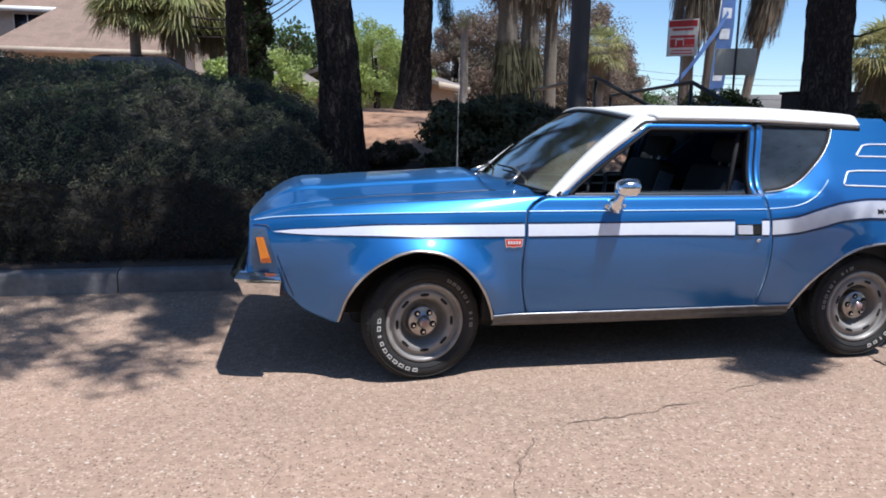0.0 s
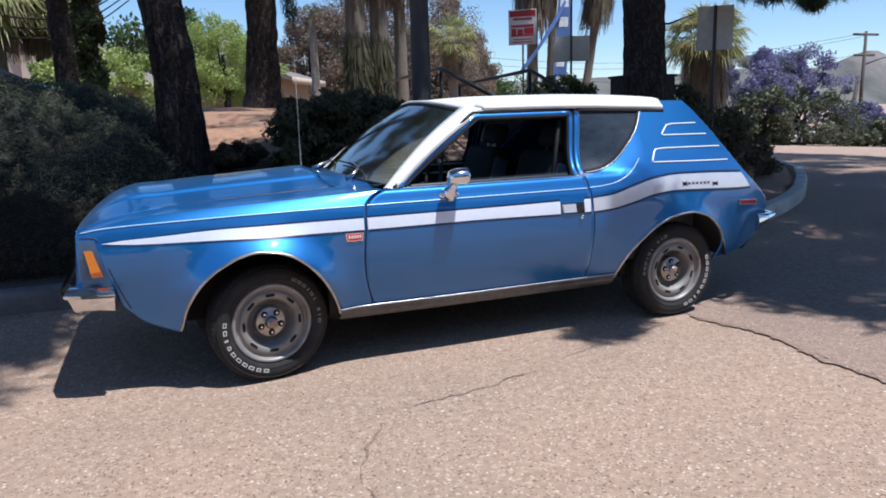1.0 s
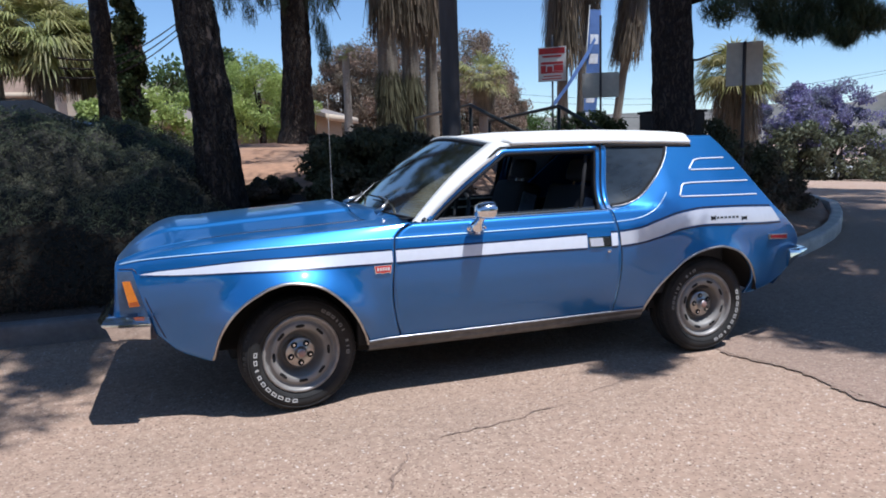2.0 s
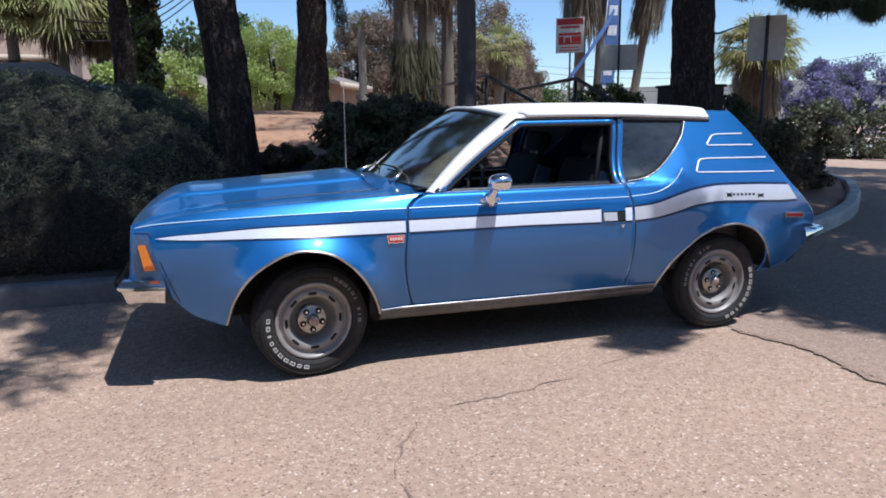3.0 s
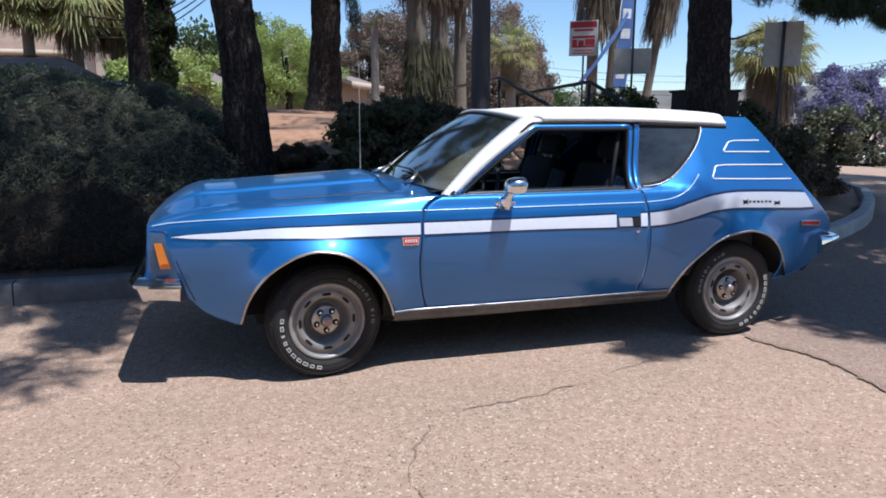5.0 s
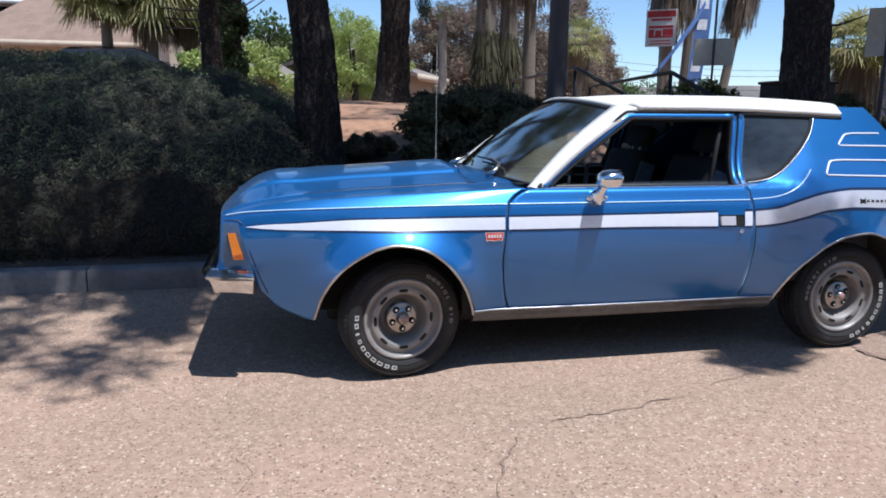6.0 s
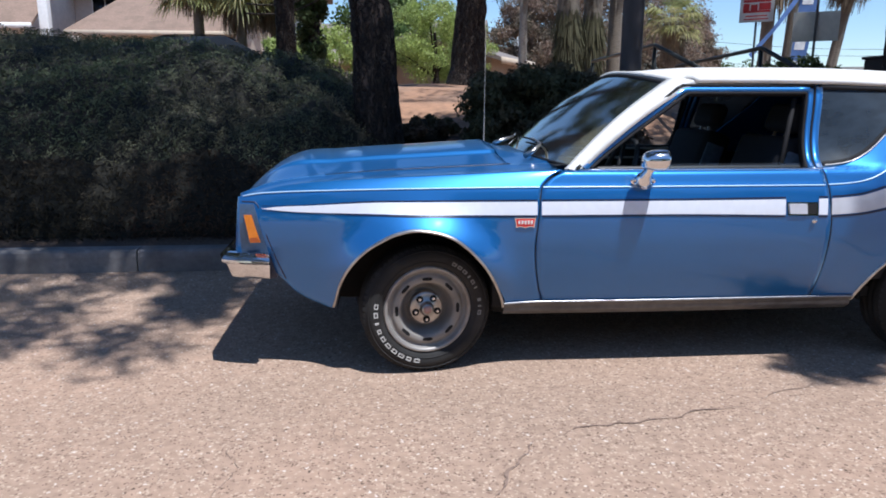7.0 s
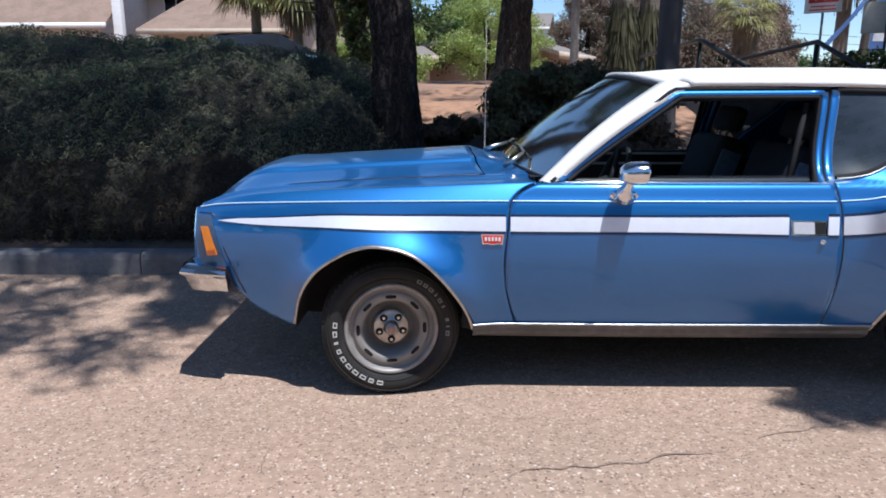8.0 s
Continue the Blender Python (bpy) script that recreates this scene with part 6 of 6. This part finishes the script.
# ---- palms, trees and houses further off ----
def blades(r, count, length, wide, spread, down):
    """Long thin blades hanging or standing round an axis: vertices and faces."""
    v, f = [], []
    for _ in range(count):
        a = r.uniform(0, 2 * math.pi)
        rad, z0 = spread(r), r.uniform(*down)
        c, s = math.cos(a), math.sin(a)
        ln, w, out = length * r.uniform(0.6, 1.15), wide * r.uniform(0.6, 1.3), r.uniform(-0.05, 0.16)
        p0 = Vector((c * rad, s * rad, z0))
        p1 = p0 + Vector((c * out, s * out, -ln))
        side = Vector((-s, c, 0)) * w + Vector((c, s, 0)) * r.uniform(-0.4, 0.4) * w
        k = len(v)
        v += [tuple(p0 + side * 0.6), tuple(p0 - side * 0.6), tuple(p1 - side), tuple(p1 + side * 0.3)]
        f.append((k, k + 1, k + 2, k + 3))
    return v, f


def fan_palm(at, height, crown, skirt, label, seed, radius=0.18, leaves=46, lean=(0, 0), skirt_radius=0.42, category="palm tree", dead=None, moss=0.0, bark=None):
    """A fan palm: ringed trunk, a skirt of dead fronds, a crown of folded fans."""
    r = random.Random(seed)
    t = empty("fan_palm", at, label, category, group="fan palms")
    top = Vector((lean[0], lean[1], height))
    part("trunk", trunk_mesh([(0, 0, -0.1), tuple(top * 0.5), tuple(top)], [radius * 1.25, radius, radius * 0.9], seed, 18, 0.012, 14), bark or BARK_PALM, t)
    v, f = [], []
    for k in range(leaves):
        az, el = r.uniform(0, 2 * math.pi), math.asin(r.uniform(-0.55, 0.98))
        d = Vector((math.cos(az) * math.cos(el), math.sin(az) * math.cos(el), math.sin(el)))
        stalk = crown * r.uniform(0.40, 0.55)
        hub = top + d * stalk
        side = d.orthogonal().normalized() if abs(d.z) > 0.95 else Vector((-d.y, d.x, 0)).normalized()
        up = d.cross(side)
        q = len(v)
        sw = side * 0.012
        v += [tuple(top + sw), tuple(top - sw), tuple(hub - sw), tuple(hub + sw)]
        f.append((q, q + 1, q + 2, q + 3))
        for b in range(19):
            an = radians(-81 + 9 * b)
            blade = (d * math.cos(an) + side * math.sin(an)).normalized()
            ln = crown * r.uniform(0.42, 0.58) * (0.75 + 0.25 * math.cos(an))
            mid = hub + blade * ln * 0.55 + up * 0.02 * (b % 2)
            tip = hub + blade * ln + Vector((0, 0, -0.34 * ln * r.uniform(0.4, 1.7)))
            w = blade.cross(up).normalized() * ln * 0.034
            q = len(v)
            v += [tuple(hub), tuple(mid - w), tuple(tip), tuple(mid + w)]
            f.append((q, q + 1, q + 2, q + 3))
    part("crown", (v, f), PALM_LEAF, t, "green fan fronds", smooth=False)
    if skirt:
        sv, sf = blades(r, int(900 * skirt), 0.85, 0.011, lambda q: q.uniform(0.6, 1.0) * skirt_radius, (height - skirt + 0.55, height + 0.1))
        sv = [(x + lean[0] * z / height, y + lean[1] * z / height, z) for x, y, z in sv]
        part("skirt", (sv, sf), dead or SKIRT, t, "hanging skirt of dead fronds", smooth=False)
    if moss:
        part("trunk_growth", blades(r, 1300, 0.5, 0.012, lambda q: q.uniform(1.0, 1.25) * radius, (0.3, moss + 0.8)), SKIRT_DARK, t, "mossy green growth on the trunk", smooth=False)
    return t


def tree(name, at, height, spread, material, label, seed, count=9000, clumps=46, leaf=(0.13, 0.07), trunk=0.14, low=0.35, category="tree", fork=5, flat=0.75, clump=(0.16, 0.34)):
    """A leafy tree: tapered trunk, forked limbs, a crown of many uneven clumps."""
    r = np.random.default_rng(seed)
    t = empty(name, at, label, category)
    part("trunk", trunk_mesh([(0, 0, -0.15), (0.03, 0, height * low * 0.6), (0.0, 0.05, height * 0.62)], [trunk * 1.3, trunk, trunk * 0.4], seed, 16, trunk * 0.12, 10), BARK, t)
    cs, rs = [], []
    for k in range(clumps):
        a, u = r.uniform(0, 2 * math.pi), r.uniform(0.0, 1.0)
        z = height * (low + (1 - low) * u ** 0.9)
        w = spread * (0.35 + 0.65 * math.sin(math.pi * min(1, 0.18 + 0.80 * (z / height - low) / (1 - low)))) * r.uniform(0.25, 1.0) ** 0.6
        cs.append((w * math.cos(a), w * math.sin(a), z - 0.12 * height * r.uniform(0, 1)))
        rs.append(spread * r.uniform(*clump))
    for k in range(fork):
        c = cs[k * 3]
        part("limb", tube([(0, 0, height * low * 0.7), (c[0] * 0.5, c[1] * 0.5, height * low + (c[2] - height * low) * 0.45), c], [trunk * 0.5, trunk * 0.32, trunk * 0.1], 6), BARK, t)
    p, q = clump_points(r, cs, rs, count // clumps, flat)
    leaf_cloud("crown", p, q, leaf[0], leaf[1], material, t, seed=seed)
    return t


def gz(x, y):
    return bank_z(x, y)


# palms left of the scene, behind the hedge
for k, (x, y, h, c, sk) in enumerate(((-4.75, 15.0, 2.7, 1.25, 0.3), (-3.75, 15.2, 2.9, 1.6, 1.1), (-2.95, 15.8, 2.7, 1.35, 0.9))):
    fan_palm((x, y, gz(x, y)), h, c, sk, "young fan palm behind the hedge", 60 + k, 0.13, 110)
# tall skirted palms in the middle
for k, (x, y, h, sk, sr) in enumerate(((3.42, 10.2, 5.1, 2.75, 0.36), (4.02, 10.6, 5.2, 2.9, 0.38), (4.62, 11.0, 5.2, 2.9, 0.42))):
    fan_palm((x, y, gz(x, y)), h, 1.2, sk, "tall fan palm with a long brown skirt of dead fronds", 70 + k, (0.19, 0.17, 0.12)[k], 30, skirt_radius=sr, dead=SKIRT_BROWN, moss=0.7 if k < 2 else 0)
fan_palm((2.58, 10.4, gz(2.58, 10.4)), 1.85, 0.3, 0, "slim pale palm trunk with a few short fronds", 74, 0.075, 9, bark=PALE_TRUNK)
fan_palm((11.2, 24.0, gz(11.2, 24)), 4.0, 1.5, 1.4, "fan palm above the trees further back", 75, 0.2, 40)
fan_palm((10.35, 13.0, gz(10.35, 13) - 0.2), 6.2, 1.1, 2.7, "thin leaning fan palm with a dry skirt", 76, 0.11, 26, (1.05, 0), 0.40)
fan_palm((9.7, 13.4, gz(9.7, 13.4) - 0.2), 6.2, 1.1, 1.3, "tall thin fan palm beside the banner", 77, 0.14, 26, (0.3, 0), 0.40)
fan_palm((8.95, 13.0, gz(8.95, 13)), 6.1, 1.1, 3.1, "palm with a pale shaggy skirt", 78, 0.14, 26, (0.1, 0), 0.48)
fan_palm((13.9, 12.0, road_z(13.9, 1) - 0.1), 3.05, 1.38, 2.1, "short fan palm with a thick straw-coloured skirt beside the side street", 79, 0.26, 95, skirt_radius=0.62)

tree("lime_tree", (1.1, 14.0, gz(1.1, 14)), 2.35, 1.15, LIME, "bright yellow-green leafy tree behind the bank", 81, 24000, 70, (0.06, 0.03), 0.08, 0.25)
tree("lime_tree", (2.0, 16.5, gz(2.0, 16.5)), 2.1, 1.0, LIME, "bright yellow-green leafy tree behind the bank", 82, 16000, 60, (0.06, 0.03), 0.08, 0.2)
tree("green_tree", (-1.5, 15.0, gz(-1.5, 15)), 1.75, 1.25, LIME, "sunlit low green tree by a house", 83, 9000, 40, (0.10, 0.05), 0.07, 0.15)
tree("green_tree", (-2.6, 13.4, gz(-2.6, 13.4)), 1.2, 0.7, LIME, "sunlit green shrub behind the hedge", 84, 5000, 30, (0.09, 0.05), 0.05, 0.1)
tree("green_tree", (-0.4, 21.0, gz(-0.4, 21)), 3.0, 2.2, GREEN, "grey-green tree in front of the hill", 85, 9000, 40, (0.14, 0.08), 0.12, 0.2)
tree("green_tree", (0.6, 23.0, gz(0.6, 23)), 3.6, 1.2, GREEN, "dark green tree behind the lime tree", 86, 7000, 34, (0.14, 0.08), 0.12, 0.3)
tree("cypress_tree", (-1.42, 9.4, gz(-1.42, 9.4) - 0.05), 5.2, 0.22, IVY, "narrow ivy-clad trunk beside the slender pine", 87, 22000, 130, (0.07, 0.045), 0.12, 0.08, fork=3, clump=(0.4, 0.75), flat=1.3)
for k, (x, y, h, s) in enumerate(((8.0, 30.5, 6.4, 2.2), (10.4, 31.5, 7.6, 2.8), (13.4, 30.5, 7.0, 2.4), (9.2, 29.5, 4.6, 2.6), (12.4, 29.0, 5.0, 2.6), (14.6, 30.0, 5.0, 1.5), (6.6, 31.0, 5.4, 1.9))):
    tree("eucalyptus_tree", (x, y, gz(min(x, 11), y)), h, s, BROWNISH, "large brownish eucalyptus with hanging leaves", 90 + k, 26000, 90, (0.13, 0.055), 0.2, 0.15, flat=0.95)
for k, (x, y, h, s) in enumerate(((20, 36, 3.6, 2.6), (24, 38, 3.5, 2.8), (17.5, 34, 3.5, 2.4), (28, 42, 3.4, 2.8))):
    tree("green_tree", (x, y, road_z(x, 0) - 0.1), h, s, GREEN, "low green tree along the side street", 100 + k, 5000, 30, (0.18, 0.1), 0.12, 0.1)
for k, (x, y, h, s) in enumerate(((29.4, 26.0, 5.3, 2.3), (33.4, 26.5, 5.7, 2.7), (37.2, 25.6, 2.6, 1.7))):
    tree("jacaranda_tree", (x, y, road_z(x, 0) - 0.1), h, s, LILAC, "jacaranda in full lilac blossom", 110 + k, 15000, 90, (0.13, 0.09), 0.16, 0.30, fork=8, clump=(0.10, 0.24))
    tree("green_tree", (x - 0.6, y - 1.2, road_z(x, 0) - 0.1), h * 0.60, s * 1.0, GREY_GREEN, "green shrubs under the jacaranda", 120 + k, 6000, 36, (0.2, 0.11), 0.1, 0.02)
for k in range(6):
    x, y = 26 + 4.2 * k, 29.5 + 0.4 * (k % 2)
    bush("roadside_bush", (x, y, road_z(x, 0) - 0.05), (2.3, 1.2, 1.1 + 0.3 * (k % 3)), 4500, GREY_GREEN, "green bush along the far road edge", 130 + k, (0.2, 0.12), 34)


def gable_house(at, turn, w, d, wall_h, rise, roof_mat, wall_mat, label, windows=(), over=0.45, hip=0.0):
    """A house: walls, a pitched roof with eaves, windows with frames and panes."""
    h = empty("house", at, label, "house", turn=turn)
    part("wall", box(-w / 2, w / 2, 0, d, -0.6, wall_h), wall_mat, h, smooth=False)
    gv = [(-w / 2, 0, wall_h), (-w / 2, d, wall_h), (-w / 2, d / 2, wall_h + rise), (w / 2, 0, wall_h), (w / 2, d, wall_h), (w / 2, d / 2, wall_h + rise)]
    if not hip:
        part("gable", (gv[:3], [(0, 2, 1)]), wall_mat, h, smooth=False)
    part("gable", (gv[3:], [(0, 1, 2)]), wall_mat, h, smooth=False)
    s = rise / (d / 2)
    for sg in (0, 1):
        y0, y1 = (-over, d / 2) if sg == 0 else (d + over, d / 2)
        z0, z1 = wall_h - over * s, wall_h + rise
        v = [(-w / 2 - over, y0, z0 + 0.02), (w / 2 + over, y0, z0 + 0.02), (w / 2 + over, y1, z1 + 0.02), (-w / 2 - over + hip, y1, z1 + 0.02)]
        v += [(a, b, c + 0.12) for a, b, c in v]
        part("roof", (v, [(3, 2, 1, 0), (4, 5, 6, 7), (0, 1, 5, 4), (1, 2, 6, 5), (2, 3, 7, 6), (3, 0, 4, 7)]), roof_mat, h, smooth=False)
    if hip:
        e, z0 = -w / 2 - over, wall_h - over * s + 0.02
        v = [(e, -over, z0), (e + hip, d / 2, wall_h + rise + 0.02), (e, d + over, z0)]
        v += [(a, b, c + 0.12) for a, b, c in v]
        part("roof", (v, [(0, 2, 1), (3, 4, 5), (0, 1, 4, 3), (1, 2, 5, 4), (2, 0, 3, 5)]), roof_mat, h, smooth=False)
    part("fascia", box(-w / 2 - over, w / 2 + over, -over - 0.03, -over, wall_h - over * s - 0.06, wall_h - over * s + 0.14), WHITE_PAINT if wall_mat is STUCCO_PALE else STUCCO, h)
    for x0, z0, ww, hh in windows:
        win = part("window_frame", box(x0, x0 + ww, -0.05, 0.02, z0, z0 + hh, 0.01), WHITE_PAINT, h)
        part("pane", box(x0 + 0.06, x0 + ww / 2 - 0.02, -0.06, -0.045, z0 + 0.06, z0 + hh - 0.06), WINDOW_DARK, win)
        part("pane", box(x0 + ww / 2 + 0.02, x0 + ww - 0.06, -0.06, -0.045, z0 + 0.06, z0 + hh - 0.06), WINDOW_DARK, win)
    return h


gable_house((-8.6, 24.4, gz(-8.6, 24)), 0, 5.4, 8.0, 2.65, 2.1, ROOF_TAN, STUCCO, "low house with a broad tan hipped shingle roof", [(-1.6, 0.9, 1.2, 1.0), (1.0, 0.9, 1.2, 1.0)], hip=1.75)
gable_house((-16.2, 23.5, gz(-14, 24)), 0, 6.6, 7.0, 2.9, 2.4, ROOF_TAN, STUCCO_PALE, "house wing with tan shingle roof and pale wall", [(-1.2, 0.9, 1.2, 1.0), (1.6, 0.9, 1.2, 1.0)])
gable_house((-12.0, 28.0, gz(-12, 28)), 0, 5.0, 5.0, 4.6, 1.6, ROOF_TAN, STUCCO_PALE, "taller rear part of the house with a window", [(-0.2, 3.35, 1.1, 0.9)])
part_post = empty("porch_column", (-12.2, 23.6, gz(-12.2, 23.6)), "white porch column of the house", "column")
part("column_shaft", box(-0.16, 0.16, -0.16, 0.16, -0.1, 3.6, 0.02), WHITE_PAINT, part_post)
gable_house((-3.5, 22.0, gz(-3.5, 22)), 0, 1.8, 4, 3.9, 0.8, ROOF_GREY, STUCCO, "narrow tall cream house wall behind the palms", [(0.1, 1.6, 0.5, 1.0)])
gable_house((3.7, 19.0, gz(3.7, 19)), 62, 2.6, 4.6, 1.0, 0.70, ROOF_GREY, STUCCO_DIM, "low brown stucco house with a shallow gable behind the pine", [])
gable_house((-1.0, 17.6, gz(-1, 17.6)), 20, 1.2, 2.4, 0.95, 0.3, ROOF_GREY, STUCCO, "small cream stucco outbuilding with grey roof", [(-0.3, 0.3, 0.5, 0.4)], 0.2)
gable_house((4.0, 42.0, 3.6), -12, 3.6, 4.5, 1.7, 0.9, ROOF_GREY, STUCCO_PALE, "pale stucco house on the dry hill", [(-1.2, 0.5, 0.9, 0.7), (0.3, 0.5, 0.9, 0.7)])
gable_house((-3.2, 44.0, 3.4), 8, 4.6, 4.5, 1.9, 0.8, ROOF_GREY, STUCCO_PALE, "white stucco house on a dry hill", [(-1.2, 0.5, 0.9, 0.7), (0.3, 0.5, 0.9, 0.7)])
tower = empty("chimney_tower", (10.4, 53, 4.5), "white chimney on the hill", "chimney")
part("chimney_shaft", box(-0.35, 0.35, -0.35, 0.35, -0.3, 2.3, 0.03), WHITE_PAINT, tower)
part("chimney_cap", box(-0.45, 0.45, -0.45, 0.45, 2.3, 2.5, 0.03), ROOF_GREY, tower)



def far_car(at, turn, paint, label):
    """A parked car further off: lofted body and cabin, glass, wheels."""
    c = empty("parked_car", at, label, "car", turn=turn)
    c.scale = (1.0, 1.0, 0.91)
    stations = [(-2.1, 0.45, 0.62, 0.70), (-2.0, 0.30, 0.78, 0.82), (-1.2, 0.28, 0.92, 0.88), (0, 0.28, 0.96, 0.90), (1.3, 0.28, 0.94, 0.88), (2.0, 0.32, 0.84, 0.82), (2.12, 0.45, 0.62, 0.72)]
    rows = [[(x, -w, z0), (x, -w - 0.02, (z0 + z1) / 2), (x, -w + 0.05, z1 - 0.03), (x, -w * 0.5, z1 + 0.02), (x, w * 0.5, z1 + 0.02), (x, w - 0.05, z1 - 0.03), (x, w + 0.02, (z0 + z1) / 2), (x, w, z0)] for x, z0, z1, w in stations]
    v, f = grid(rows)
    f += [tuple(range(8)), tuple(reversed(range(len(v) - 8, len(v))))]
    part("body", (v, f), paint, c)
    cab_rows = [[(x, -w, z0), (x, -w * 0.86, z1), (x, w * 0.86, z1), (x, w, z0)] for x, z0, z1, w in ((-1.35, 0.93, 0.95, 0.78), (-0.75, 0.95, 1.36, 0.76), (0.7, 0.95, 1.40, 0.77), (1.45, 0.93, 0.97, 0.78))]
    v, f = grid(cab_rows)
    part("cabin_glass", (v, f), WINDOW_DARK, c, smooth=False)
    part("roof", grid([[(x, y, z) for y in (-0.66, -0.4, 0, 0.4, 0.66)] for x, z in ((-0.85, 1.34), (-0.6, 1.41), (0, 1.44), (0.6, 1.43), (0.85, 1.36))]), paint, c)
    for x in (-1.3, 1.3):
        for y in (-0.84, 0.84):
            wv, wf = lathe([(0.0, -0.09), (0.2, -0.09), (0.3, -0.08), (0.32, 0.0), (0.3, 0.08), (0.0, 0.09)], 20)
            part("wheel", ([(a + x, b + y, e + 0.32) for a, b, e in wv], wf), RUBBER, c)
    return c


far_car((-4.35, 13.2, gz(-4.35, 13.2) - 0.02), 4, CAR_BLUE, "blue car parked beyond the hedge")
far_car((33.6, 27.0, road_z(33.6, 0)), 25, CAR_WHITE, "white car parked at the far road edge")
far_car((44.8, 27.4, road_z(44.8, 0)), 60, CAR_WHITE, "white car coming over the far rise, standing")

# utility pole, lamp, wires
upole = empty("utility_pole", (42.9, 30.0, road_z(42.9, 0)), "wooden utility pole with crossarms", "utility pole")
part("pole", tube([(0, 0, -0.2), (0, 0, 7.4)], [0.14, 0.09], 10), POLE_WOOD, upole)
for zz, w in ((7.2, 1.1), (5.9, 0.9)):
    part("crossarm", box(-w, w, -0.07, 0.07, zz - 0.07, zz + 0.07), POLE_WOOD, upole)
part("pole_brace", tube([(-1.0, 0.2, -0.2), (-0.2, 0.1, 4.6)], 0.13, 8), POLE_WOOD, upole)
part("lamp_arm", tube([(0.1, 0, 5.3), (1.8, -0.6, 5.9), (3.6, -1.2, 6.0)], 0.06, 6), GALVANISED, upole)
for k, (za, zb) in enumerate(((7.3, 6.4), (7.1, 5.9), (6.0, 5.2))):
    wv = []
    for i in range(21):
        t = i / 20
        p = Vector((42.9, 30, road_z(42.9, 0) + za)).lerp(Vector((18.0, 42.0, zb - 1.2)), t)
        wv.append((p.x, p.y, p.z - 1.2 * math.sin(math.pi * t)))
    tagged(part("overhead_wire", tube(wv, 0.014, 4), TRIM_BLACK, None), "thin dark overhead wire sagging between poles", "wire")
for k in range(3):
    wv = []
    for i in range(13):
        t = i / 12
        p = Vector((-2.5, 9.1, 3.0 - 0.16 * k)).lerp(Vector((-0.55, 8.6, 3.55 - 0.1 * k)), t)
        wv.append((p.x, p.y, p.z - 0.26 * math.sin(math.pi * t)))
    tagged(part("bare_branch", tube(wv, [0.018 - 0.0008 * i for i in range(13)], 5), BARK, None), "thin bare curved branch", "branch")

# ---- distance ----
rows = []
for y in steps((26, 66, 2.5), (66, 120, 9)):
    rows.append([(x, y, 0.7 + 6.2 * smoothstep(28, 64, y) * smoothstep(30, 14, x) * (0.85 + 0.25 * noise.noise(Vector((x * 0.08, y * 0.08, 1))))) for x in steps((-90, -30, 10), (-30, 34, 2))])
tagged(part("hillside", grid(rows), HILL_NEAR, None), "dry brown hillside behind the houses", "hill", kind="structure")
RIDGE = curve_at([(-1200, 30), (-400, 22), (0, 17), (250, 19), (369, 23.5), (422, 24.5), (470, 27), (500, 35), (520, 38.5), (545, 33), (600, 33), (700, 38), (900, 34), (1400, 40)])
rows = []
for t in (0, 0.25, 0.5, 0.75, 1.0, 1.15):
    rows.append([(x * (0.86 + 0.14 * t), 344 + 56 * t, -6 + (RIDGE(x) + 6) * (t if t <= 1 else 0.95) + 2.2 * noise.noise(Vector((x * 0.012, t * 2.5, 0))) * t) for x in steps((-1200, 1400, 12))])
tagged(part("backdrop_hills", grid(rows), HILL, None), "hazy dry brown mountain ridge", "hill", kind="structure")
verge = [[(x, y, road_z(x, 0) + 0.03) for x in steps((24, 64, 2))] for y in (28.4, 30, 36, 60)]
tagged(part("ground_verge", grid(verge), EARTH, None), "dry earth verge past the road", "ground", kind="structure")

# unseen trees added behind the camera, to darken reflections and block low sky
for k in range(9):
    x = -17 + 4.6 * k
    tree("unseen_tree", (x, -15.5 - 1.2 * (k % 2), road_z(x, -15)), 6.9 + 0.8 * (k % 3), 3.2, GREEN, "unseen leafy tree added behind the camera to darken reflections", 150 + k, 9000, 60, (0.30, 0.17), 0.22, 0.10)
